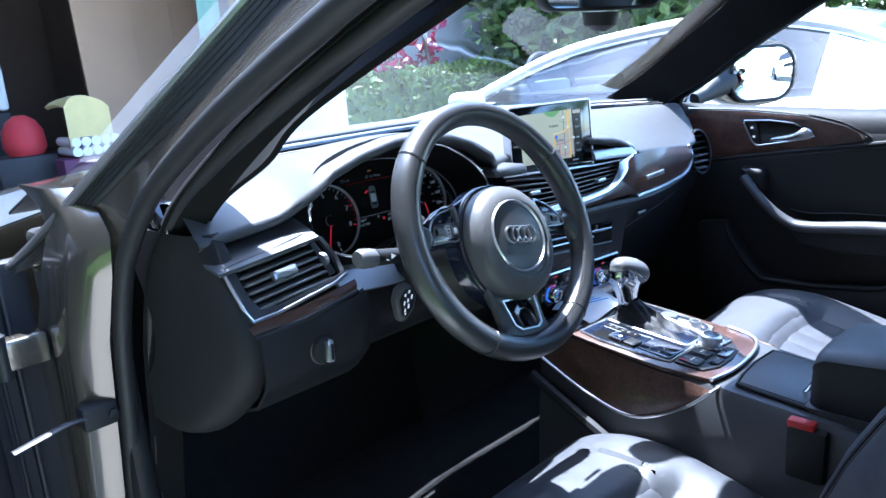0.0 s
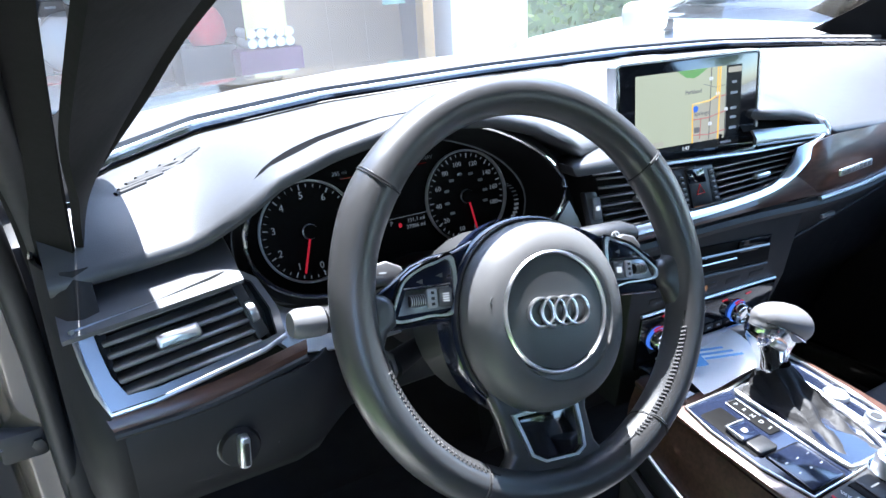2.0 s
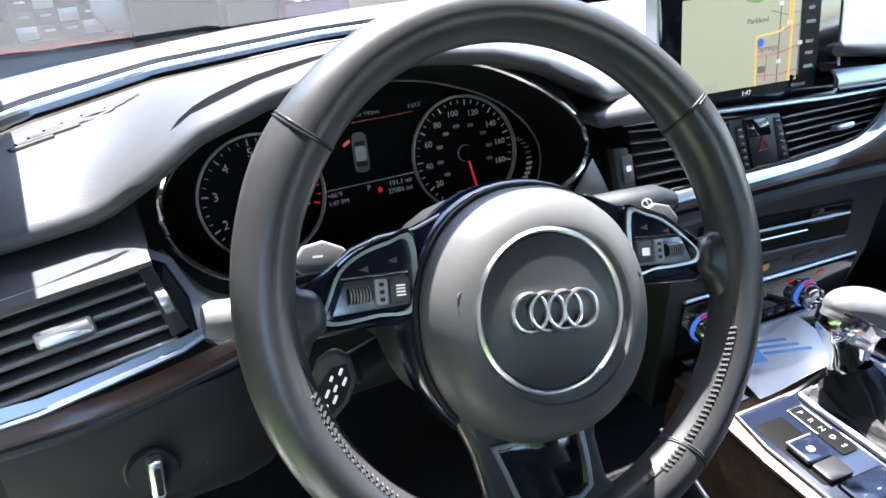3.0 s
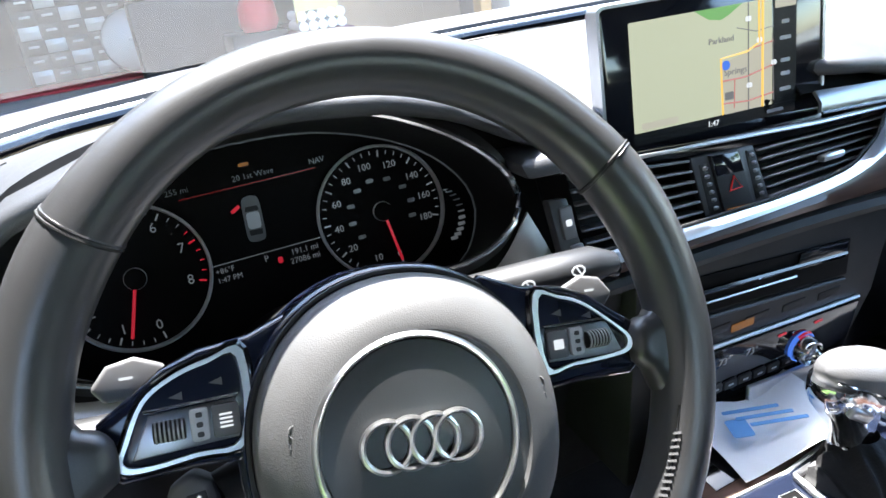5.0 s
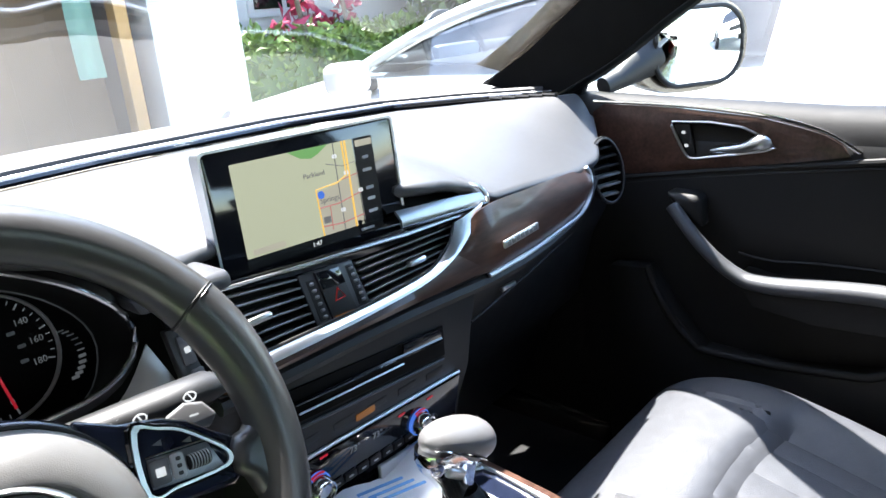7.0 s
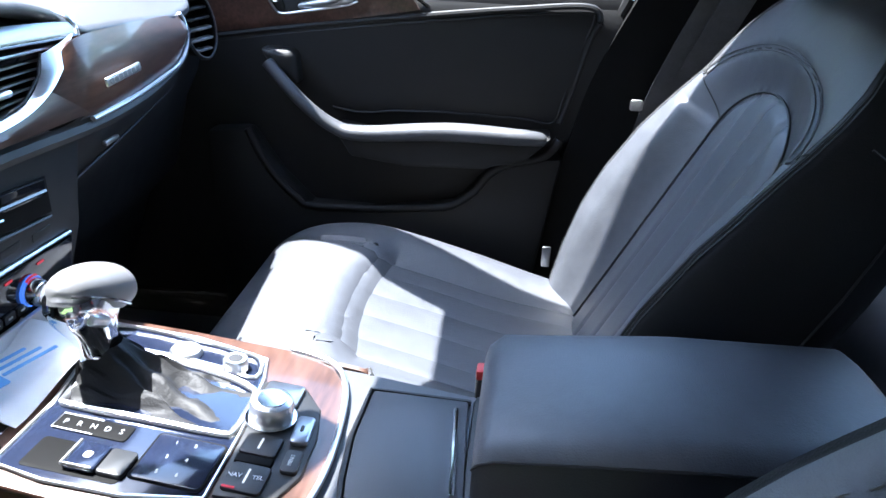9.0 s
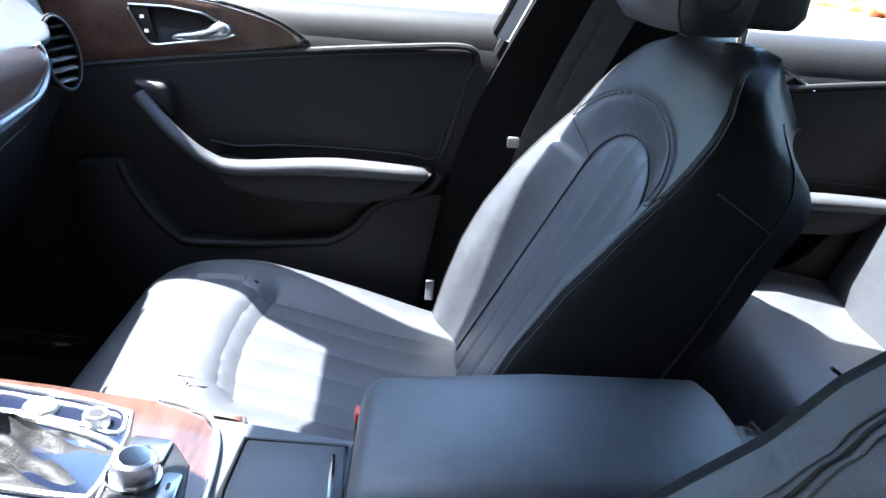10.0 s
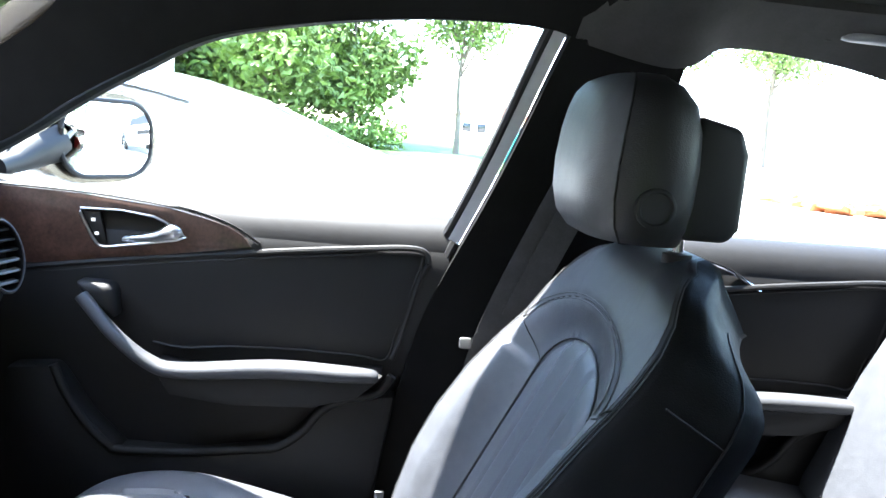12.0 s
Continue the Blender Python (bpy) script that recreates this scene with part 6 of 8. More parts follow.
def door_panel(name, label, y0, y1, sx, front):
    """Inner side of a closed door between y0 (front) and y1 (rear); sx: +1 right, -1 left."""
    d = thing(name, label, "car door")
    rows = []
    for i in range(31):
        y = y0 + (y1 - y0) * i / 30
        zt_ = table(y, ((-1.5, 1.0), (-0.61, 0.993), (-0.26, 0.990), (0.0, 1.001), (0.2, 1.012)))
        rows.append([Vector((sx * x, y, zt_ + z)) for x, z in ((0.778, -0.004), (0.770, 0.003), (0.758, 0.004), (0.744, 0.001), (0.731, -0.006), (0.720, -0.017), (0.712, -0.033), (0.708, -0.050), (0.706, -0.070))])
    part("sill_pad", thick(grid(rows), 0.004), SILL, d, "soft black window sill", 60)
    part("glass_seal", tube([(sx * 0.776, y0 + (y1 - y0) * i / 10, table(y0 + (y1 - y0) * i / 10, ((-1.5, 1.0), (-0.61, 0.993), (-0.26, 0.990), (0.0, 1.001), (0.2, 1.012))) - 0.006) for i in range(11)], 0.007, 8), RUBBER, d)
    rows = []
    for i in range(25):
        y = y0 + (y1 - y0) * i / 24
        rows.append([Vector((sx * x, y, z)) for x, z in ((0.716, 0.950), (0.708, 0.935), (0.703, 0.90), (0.702, 0.83), (0.708, 0.76), (0.722, 0.70), (0.722, 0.55), (0.715, 0.42), (0.72, 0.30))])
    part("door_board", thick(grid(rows), 0.004), DARKTRIM, d, "dark door board", 60)
    rr = y1 + 0.0
    if front:
        outer = [(0.115, 1.000), (-0.03, 0.996), (-0.16, 0.984), (-0.245, 0.964), (-0.299, 0.934), (-0.20, 0.917), (-0.075, 0.898), (0.055, 0.876), (0.115, 0.868)]
        inner = [(-0.024, 0.974), (-0.09, 0.975), (-0.139, 0.969), (-0.170, 0.955), (-0.190, 0.938), (-0.13, 0.927), (-0.065, 0.916), (-0.055, 0.918), (-0.046, 0.930)]
        c = (-0.10, 0.948)
        o, q = resample(outer, c, 72), resample(inner, c, 72)
        frame3 = [[Vector((sx * 0.706, p.x, p.y)) for p in o], [Vector((sx * 0.700, p.x, p.y)) for p in o], [Vector((sx * 0.696, (p.x + r.x) / 2, (p.y + r.y) / 2)) for p, r in zip(o, q)], [Vector((sx * 0.697, r.x, r.y)) for r in q], [Vector((sx * 0.735, r.x, r.y)) for r in q]]
        wd = part("wood_trim", grid(frame3, True), WOOD, d, "walnut veneer trim round the handle", 60)
        bm = bmesh.new()
        bm.faces.new([bm.verts.new((sx * 0.727, r.x, r.y)) for r in q])
        part("handle_bowl", bm, BLACK, wd)
        part("bowl_rim", tube([(sx * 0.6965, r.x, r.y) for r in q], 0.0022, 6, True), SATIN, wd, "satin rim")
        part("door_handle", tube(spline([(sx * 0.716, -0.075, 0.924), (sx * 0.704, -0.10, 0.930), (sx * 0.699, -0.14, 0.937), (sx * 0.700, -0.165, 0.946), (sx * 0.712, -0.182, 0.943)], 6), [0.004, 0.004, 0.0045, 0.005, 0.0055, 0.006, 0.006, 0.0065, 0.007, 0.0075, 0.008, 0.0085, 0.009, 0.0095, 0.010, 0.011, 0.012, 0.013, 0.014, 0.014, 0.013, 0.012, 0.010, 0.008, 0.005], 10, flat=1.0), SATIN, d, "satin aluminium door handle")
        lk = part("lock_panel", prism([(sx * 0.705, y, z) for y, z in ((-0.027, 0.970), (-0.055, 0.970), (-0.067, 0.921), (-0.055, 0.921))], (sx * -0.005, 0, 0), 0.001), BLACK, d)
        for z in (0.957, 0.936):
            part("lock_mark", box((sx * 0.6995, -0.046 - (0.957 - z) * 0.25, z), (0.0006, 0.006, 0.005)), GLOWPRINT, lk)
        part("chrome_line", tube(spline([(sx * 0.703, y, z + 0.003) for y, z in outer[:5]], 8), 0.0030, 6), CHROME, d, "bright line over the walnut")
        part("tweeter_dot", box((sx * 0.690, 0.022, 0.700), (0.006, 0.012, 0.006), 0.002), SATIN, d)
        gpts = [(-0.045, 0.846), (-0.098, 0.792), (-0.150, 0.752), (-0.20, 0.741), (-0.335, 0.752), (-0.456, 0.751), (-0.500, 0.745)]
        dy = 0.0
    else:
        gpts = [(-0.80, 0.82), (-0.86, 0.78), (-0.93, 0.748), (-1.0, 0.742), (-1.12, 0.75), (-1.25, 0.749), (-1.29, 0.742)]
        dy = -0.79
        part("chrome_line", tube(spline([(sx * 0.703, y, z) for y, z in ((-0.95, 0.975), (-1.05, 0.955), (-1.12, 0.918))], 8), 0.003, 6), CHROME, d)
    gp = spline([(sx * (0.662 if k in (0, 6) else 0.650), y, z) for k, (y, z) in enumerate(gpts)], 8)
    rs = [table(i / (len(gp) - 1), ((0, 0.012), (0.1, 0.012), (0.4, 0.015), (0.7, 0.019), (0.95, 0.014), (1, 0.006))) for i in range(len(gp))]
    part("grab_handle", tube(gp, rs, 14, flat=0.8), SOFT, d, "padded grab handle and armrest")
    part("handle_mount", prism([(sx * 0.715, y + dy, z) for y, z in ((-0.026, 0.866), (-0.088, 0.864), (-0.092, 0.806), (-0.048, 0.836))], (sx * -0.050, 0, 0), 0.014, 4), DARKTRIM, d)
    part("armrest_body", prism([(sx * 0.722, y + dy, z) for y, z in ((-0.150, 0.748), (-0.20, 0.738), (-0.335, 0.748), (-0.46, 0.748), (-0.512, 0.752), (-0.47, 0.712), (-0.40, 0.692), (-0.27, 0.688), (-0.18, 0.700))], (sx * -0.078, 0, 0), 0.012), DARKTRIM, d)
    part("pocket_wall", prism([(sx * 0.722, y + dy, z) for y, z in ((0.08, 0.72), (0.004, 0.727), (-0.045, 0.650), (-0.098, 0.596), (-0.22, 0.592), (-0.353, 0.615), (-0.405, 0.672), (-0.45, 0.70), (-0.53, 0.71), (-0.50, 0.50), (-0.46, 0.36), (0.08, 0.36))], (sx * -0.042, 0, 0), 0.010), DARKTRIM, d, "door pocket")
    border = [(0.08, 0.862), (-0.075, 0.886), (-0.29, 0.914), (-0.44, 0.931), (-0.545, 0.939), (-0.556, 0.928), (-0.545, 0.890), (-0.523, 0.808), (-0.509, 0.764), (-0.46, 0.767), (-0.36, 0.770), (-0.254, 0.768), (-0.19, 0.762), (-0.14, 0.768)]
    part("panel_groove", tube(spline([(sx * 0.7005, y + dy, z) for y, z in border], 6), 0.0022, 6), BLACK, d)
    part("panel_bead", tube(spline([(sx * 0.7015, y + dy - (0.010 if 0.76 < z < 0.93 and y < -0.5 else 0.0), z + (0.009 if z > 0.85 and y > -0.55 else 0.0)) for y, z in border[:9]], 6), 0.0050, 8), DARKTRIM, d, "raised bead round the door insert")
    rim_line = [(0.006, 0.727), (-0.012, 0.684), (-0.046, 0.632), (-0.080, 0.600), (-0.098, 0.592), (-0.20, 0.594), (-0.30, 0.604), (-0.345, 0.611), (-0.385, 0.640), (-0.412, 0.676), (-0.448, 0.697), (-0.50, 0.712), (-0.522, 0.742)]
    part("pocket_rim", tube(spline([(sx * 0.683, y + dy, z) for y, z in rim_line], 6), 0.0075, 10), DARKTRIM, d, "rounded rim of the door pocket")
    return d


door_panel("passenger_door", "closed dark passenger door with walnut trim and armrest", 0.17, -0.60, 1, True)
door_panel("rear_door", "closed dark rear door with armrest", -0.80, -1.55, 1, False)
door_panel("rear_door", "closed dark rear door behind the driver", -0.80, -1.55, -1, False)

# ---------- shell of the car ----------
body = thing("car_body", "bronze-grey car body with dark headliner and pillars", "car")


def both(name, make, mat, label="", angle=38):
    for sx in (1, -1):
        part(name, make(sx), mat, body, label, angle)


def strip(a, b, d, n=8):
    p, q = spline(a, n), spline(b, n)
    return thick(grid([p, [(u + v) / 2 for u, v in zip(p, q)], q]), d)


LOWER = [(0.715, 0.20, 1.008), (0.69, 0.07, 1.075), (0.65, -0.04, 1.140), (0.625, -0.136, 1.193), (0.605, -0.262, 1.252), (0.592, -0.49, 1.294), (0.592, -0.68, 1.304), (0.60, -0.76, 1.285)]
UPPER = [(0.735, 0.36, 1.036), (0.70, 0.24, 1.093), (0.665, 0.13, 1.157), (0.61, -0.01, 1.240), (0.565, -0.12, 1.310), (0.53, -0.40, 1.345), (0.52, -0.65, 1.350), (0.52, -0.80, 1.350)]
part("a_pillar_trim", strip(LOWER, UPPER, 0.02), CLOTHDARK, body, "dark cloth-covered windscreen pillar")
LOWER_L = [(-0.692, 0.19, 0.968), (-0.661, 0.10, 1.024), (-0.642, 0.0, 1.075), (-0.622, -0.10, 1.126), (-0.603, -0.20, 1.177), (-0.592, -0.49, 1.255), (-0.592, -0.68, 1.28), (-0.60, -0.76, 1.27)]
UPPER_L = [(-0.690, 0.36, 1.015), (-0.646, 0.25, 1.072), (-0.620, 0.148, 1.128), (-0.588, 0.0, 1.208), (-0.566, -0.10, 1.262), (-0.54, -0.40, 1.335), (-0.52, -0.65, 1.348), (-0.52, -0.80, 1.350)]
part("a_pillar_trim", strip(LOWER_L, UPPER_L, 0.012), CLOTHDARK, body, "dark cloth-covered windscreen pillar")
part("pillar_skin", strip([(x + 0.050, y + 0.022, z + 0.012) for x, y, z in LOWER], [(x + 0.02, y + 0.04, z + 0.03) for x, y, z in UPPER], 0.004), PAINT, body)
part("sail_panel", prism([(0.735, y, z) for y, z in ((0.34, 1.025), (0.24, 1.014), (0.16, 1.008), (0.15, 1.025), (0.2, 1.045))], (0.02, 0, 0), 0.004), PLASTIC, body)
part("pillar_return", strip(LOWER_L[:7], [(-0.668, 0.135, 0.905), (-0.666, 0.083, 0.958), (-0.664, 0.003, 1.023), (-0.664, -0.10, 1.072), (-0.664, -0.20, 1.130), (-0.650, -0.535, 1.258), (-0.650, -0.695, 1.282)], 0.006), CLOTHDARK, body, "dark inner edge of the windscreen pillar")
# headliner and roof
rows = []
for i in range(25):
    y = -0.095 - 1.715 * i / 24
    w = 0.56
    rows.append([Vector((x, y, 1.352 + 0.028 * (1 - (x / w) ** 2) - 0.03 * max(0, (-y - 1.2) / 0.6) ** 2)) for x in (-0.56, -0.5, -0.4, -0.2, 0, 0.2, 0.4, 0.5, 0.56)])
part("headliner", thick(grid(rows), 0.01), HEADLINER, body, "black cloth headliner", 60)
rows = [[p + Vector((p.x * 0.12, 0, 0.045 - 0.03 * (p.x / 0.56) ** 4)) for p in r] for r in rows]
part("roof_skin", thick(grid(rows), 0.004), PAINT, body, "", 60)
both("roof_rail", lambda sx: strip([(sx * 0.60, -0.74, 1.29), (sx * 0.60, -0.88, 1.262), (sx * 0.605, -0.95, 1.300), (sx * 0.605, -1.07, 1.298), (sx * 0.60, -1.22, 1.268), (sx * 0.58, -1.45, 1.19), (sx * 0.56, -1.7, 1.08)], [(sx * 0.52, -0.74, 1.352), (sx * 0.52, -0.86, 1.352), (sx * 0.52, -0.95, 1.352), (sx * 0.52, -1.07, 1.350), (sx * 0.52, -1.22, 1.345), (sx * 0.50, -1.45, 1.325), (sx * 0.48, -1.72, 1.26)], 0.02), HEADLINER, "", 60)
BF = [(0.595, -0.735, 1.30), (0.630, -0.713, 1.231), (0.660, -0.685, 1.144), (0.685, -0.654, 1.058), (0.710, -0.615, 0.962), (0.716, -0.562, 0.835), (0.716, -0.531, 0.708), (0.716, -0.478, 0.524), (0.715, -0.44, 0.36)]
BR = [(0.595, -0.90, 1.28), (0.630, -0.90, 1.231), (0.660, -0.897, 1.144), (0.685, -0.89, 1.058), (0.710, -0.86, 0.962), (0.716, -0.83, 0.835), (0.716, -0.82, 0.708), (0.716, -0.80, 0.524), (0.715, -0.80, 0.36)]
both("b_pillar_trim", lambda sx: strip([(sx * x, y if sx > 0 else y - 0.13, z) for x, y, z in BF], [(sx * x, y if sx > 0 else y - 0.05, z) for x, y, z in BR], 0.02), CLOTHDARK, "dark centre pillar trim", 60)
part("pillar_seal", tube(spline([(x + 0.016, y + 0.026, z) for x, y, z in BF[:5]], 8), 0.008, 8), RUBBER, body)
part("pillar_seal", tube(spline([(x + 0.002, y + 0.008, z) for x, y, z in BF[4:]], 8), 0.009, 8), RUBBER, body)
# sunlight on the door frame put in as a pale grey strip
part("bright_pillar_edge", strip([(x + 0.004, y + 0.001, z) for x, y, z in BF[:5]], [(x + 0.010, y + 0.020, z) for x, y, z in BF[:5]], 0.004), GREYPRINT, body, "door frame edge coloured pale for its sunlight")
part("window_frame", tube(spline([(x + 0.03, y + 0.004, z - 0.002) for x, y, z in LOWER], 8), 0.009, 8), RUBBER, body)
# rear quarter and bulkheads
both("c_pillar", lambda sx: strip([(sx * 0.58, -1.52, 1.20), (sx * 0.66, -1.62, 1.10), (sx * 0.72, -1.7, 1.0)], [(sx * 0.58, -1.9, 1.1), (sx * 0.66, -1.95, 1.02), (sx * 0.72, -1.95, 0.98)], 0.02), CLOTHDARK, "", 60)
part("parcel_shelf", box((0, -1.9, 1.03), (1.3, 0.36, 0.02), 0.004), CLOTHDARK, body)
part("rear_bulkhead", box((0, -1.95, 0.70), (1.5, 0.04, 0.7), 0.005), CARPET, body)
part("car_floor", box((0, -0.55, 0.31), (1.46, 2.8, 0.04), 0.004), CARPET, body, "black carpet floor")
part("firewall", box((0, 0.48, 0.62), (1.46, 0.06, 0.66), 0.01), CARPET, body)
part("footwell_side", box((0.73, 0.33, 0.62), (0.03, 0.36, 0.66), 0.01), DARKTRIM, body)
part("footwell_side", box((-0.715, 0.36, 0.62), (0.03, 0.26, 0.66), 0.01), DARKTRIM, body)
both("sill", lambda sx: box((sx * 0.78, -0.5, 0.33), (0.16, 2.3, 0.10), 0.02), PAINT)
part("side_skin", box((0.86, -0.45, 0.63), (0.14, 2.5, 0.58), 0.05, 4), PAINT, body)
part("side_skin", box((-0.86, -1.35, 0.66), (0.14, 1.1, 0.62), 0.05, 4), PAINT, body)
# driver's door opening: painted frame, seals
OP = [(-0.66, 1.292), (-0.5, 1.262), (-0.336, 1.205), (-0.122, 1.121), (0.038, 1.041), (0.118, 0.975), (0.157, 0.931), (0.205, 0.83), (0.235, 0.70), (0.265, 0.567), (0.255, 0.42), (0.20, 0.36)]
sealp = spline([(-0.722, y, z) for y, z in OP], 8)
part("door_seal", tube(sealp, 0.012, 10), RUBBER, body, "black rubber door seal")
part("door_seal", tube([p + Vector((0.032, -0.012, -0.008)) for p in sealp], 0.010, 10), RUBBER, body)
OPK = [(y, z, 1.0 if y > -0.1 else 0.6 if y > -0.2 else 0.15) for y, z in OP]
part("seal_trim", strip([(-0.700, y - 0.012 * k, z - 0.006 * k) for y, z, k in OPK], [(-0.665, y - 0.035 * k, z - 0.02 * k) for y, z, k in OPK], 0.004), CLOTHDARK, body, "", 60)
EDGE = [(-0.80, 0.37, 0.920), (-0.772, 0.30, 0.967), (-0.748, 0.20, 1.029), (-0.724, 0.10, 1.091), (-0.700, 0.0, 1.153), (-0.676, -0.10, 1.214), (-0.650, -0.20, 1.276), (-0.622, -0.30, 1.325), (-0.575, -0.50, 1.372), (-0.56, -0.75, 1.380)]
FOLD = [(-0.775, 0.34, 0.925), (-0.748, 0.30, 0.952), (-0.735, 0.20, 1.006), (-0.720, 0.10, 1.060), (-0.704, 0.0, 1.114), (-0.686, -0.10, 1.168), (-0.666, -0.20, 1.226), (-0.644, -0.30, 1.275), (-0.612, -0.50, 1.340), (-0.60, -0.75, 1.355)]
OPZ = sorted(OP[:8])
part("gutter_strip", strip(FOLD, EDGE, 0.004), GUTTER, body, "dark ribbed gutter strip", 60)
part("gutter_line", tube(spline(EDGE, 8), 0.0060, 8), BRIGHT, body, "pale edge strip of the windscreen pillar")
for k in range(4):
    part("gutter_rib", tube(spline([(a[0] + (b[0] - a[0]) * (0.2 + 0.18 * k) - 0.002, a[1] - 0.003, a[2] + (b[2] - a[2]) * (0.2 + 0.18 * k)) for a, b in zip(FOLD, EDGE)], 6), 0.0012, 5), PLASTIC, body)
part("door_frame", strip([(-0.730, y, table(y, OPZ) + 0.006) for y in (0.205, 0.19, 0.15, 0.09, 0.0, -0.10, -0.20, -0.30, -0.50, -0.66)], FOLD, 0.004), PAINT, body, "bronze-grey painted door frame", 60)
rows = []
for z, yy in ((1.035, 0.235), (1.01, 0.165), (0.985, 0.14), (0.93, 0.157), (0.83, 0.21), (0.70, 0.24), (0.567, 0.27), (0.42, 0.26), (0.34, 0.2)):
    wide = 1 - 0.45 * min(1, max(0, (z - 0.90) / 0.1))
    rows.append([Vector((-0.735 - dx * wide, yy + dy, z)) for dx, dy in ((0, 0.005), (0.017, 0.012), (0.033, 0.022), (0.043, 0.036), (0.048, 0.06), (0.049, 0.13))])
part("door_jamb", thick(grid(rows), 0.006), PAINT, body, "painted hinge pillar", 60)
# black block put in for the shadow between jamb and wing
part("hinge_recess", box((-0.852, 0.372, 0.635), (0.15, 0.03, 0.60), 0.006), BLACK, body, "black block standing in for the shadowed gap behind the hinges")
for x in (-0.815, -0.836):
    part("recess_flange", box((x, 0.352, 0.635), (0.006, 0.02, 0.58), 0.002), PLASTIC, body)
# bonnet, wings, cowl, nose
rows = []
for i in range(21):
    x = -0.86 + 1.72 * i / 20
    e = (x / 0.86) ** 2
    rows.append([Vector((x, y, z - dz * e - 0.02 * e * e)) for y, z, dz in ((0.72 - 0.25 * e, 0.985, 0.02), (0.95, 0.985, 0.05), (1.2, 0.965, 0.06), (1.45, 0.935, 0.07), (1.65, 0.90, 0.08), (1.8, 0.85, 0.09), (1.9, 0.76, 0.08), (1.94, 0.6, 0.04), (1.93, 0.35, 0.0))])
part("bonnet", thick(grid(rows), 0.004), PAINT, body, "glossy bronze-grey bonnet", 60)
both("wing", lambda sx: thick(grid([[Vector((sx * x, y, z)) for x, z in ((0.85, 0.945 - 0.10 * max(0, y - 0.5)), (0.90, 0.90 - 0.08 * max(0, y - 0.5)), (0.93, 0.78), (0.92, 0.55), (0.90, 0.30))] for y in (0.33, 0.6, 0.9, 1.2, 1.5, 1.8)]), 0.004), PAINT, "", 60)
cowl = [[Vector((x, table(x * 1.06, YG) + 0.01 + 0.09 * k, 1.024 - 0.03 * k)) for k in (0, 0.4, 0.8, 1.2)] for x in [-0.76 + 1.52 * i / 30 for i in range(31)]]
part("cowl", thick(grid(cowl), 0.004), PLASTIC, body, "black plastic cowl under the windscreen", 60)
for sx, x0 in ((1, -0.62), (1, 0.05)):
    part("wiper", tube([(x0, table(x0 * 1.06, YG) + 0.08, 1.002), (x0 + 0.3, table((x0 + 0.3) * 1.06, YG) + 0.06, 1.012), (x0 + 0.55, table((x0 + 0.55) * 1.06, YG) + 0.05, 1.014)], 0.006, 6), BLACK, body)
# windscreen and side glass
base_g = [Vector((x, table(x, YG) - 0.004, 1.029)) for x in [-0.715 + 1.43 * i / 24 for i in range(25)]]
top_g = [Vector((x * 0.75, -0.120 + 0.05 * (1 - (x / 0.74) ** 2), 1.345 + 0.012 * (1 - (x / 0.74) ** 2))) for x in [-0.74 + 1.48 * i / 24 for i in range(25)]]
ws = part("windscreen", grid([[p + (q - p) * k / 8 + Vector((0, 0.028 * math.sin(math.pi * k / 8), 0.035 * math.sin(math.pi * k / 8))) * (1 - (p.x / 0.74) ** 4) for p, q in zip(base_g, top_g)] for k in range(9)]), GLASS, body, "clear windscreen", 80)
ws.visible_shadow = False
part("glass_border", strip([(x, y + 0.006, z - 0.004) for x, y, z in UPPER_L], [(x + 0.018, y + 0.010, z - 0.002) for x, y, z in UPPER_L], 0.002), FRIT, body, "black border of the windscreen", 60)
win = spline([(x + 0.012, y, z) for x, y, z in LOWER], 6)
gl = part("side_window", grid([[Vector((0.772, p.y, 0.98)) for p in win], win]), SIDEGLASS, body, "clear passenger window", 80)
gl.visible_shadow = False
rw = [Vector(p) for p in ((0.62, -0.885, 1.235), (0.615, -0.943, 1.288), (0.615, -1.07, 1.286), (0.62, -1.215, 1.257), (0.64, -1.52, 1.16), (0.70, -1.66, 1.02))]
gl = part("side_window", grid([[Vector((0.765, p.y, 0.985)) for p in rw], rw]), SIDEGLASS, body, "", 80)
gl.visible_shadow = False
bg = part("rear_window", grid([[Vector((x, -1.80, 1.30 - 0.05 * (x / 0.5) ** 2)) for x in (-0.5, -0.25, 0, 0.25, 0.5)], [Vector((x * 1.2, -2.25, 1.02)) for x in (-0.5, -0.25, 0, 0.25, 0.5)]]), SIDEGLASS, body, "", 80)
bg.visible_shadow = False
both("rear_quarter", lambda sx: thick(grid([[Vector((sx * x, y, z)) for x, z in ((0.60, zt_ + 0.02), (0.72, zt_), (0.80, 0.96), (0.90, 0.86), (0.92, 0.66), (0.90, 0.34))] for y, zt_ in ((-1.62, 1.06), (-1.95, 1.02), (-2.3, 0.995), (-2.6, 0.97), (-2.76, 0.93))]), 0.004), PAINT, "", 60)
both("c_pillar_skin", lambda sx: strip([(sx * 0.60, -1.30, 1.34), (sx * 0.62, -1.60, 1.25), (sx * 0.66, -1.9, 1.10), (sx * 0.70, -2.1, 1.02)], [(sx * 0.54, -1.55, 1.375), (sx * 0.54, -1.80, 1.33), (sx * 0.58, -2.05, 1.17), (sx * 0.62, -2.25, 1.02)], 0.006), PAINT, "", 60)
part("rear_bumper", box((0, -2.76, 0.52), (1.74, 0.14, 0.44), 0.06, 4), PAINT, body)
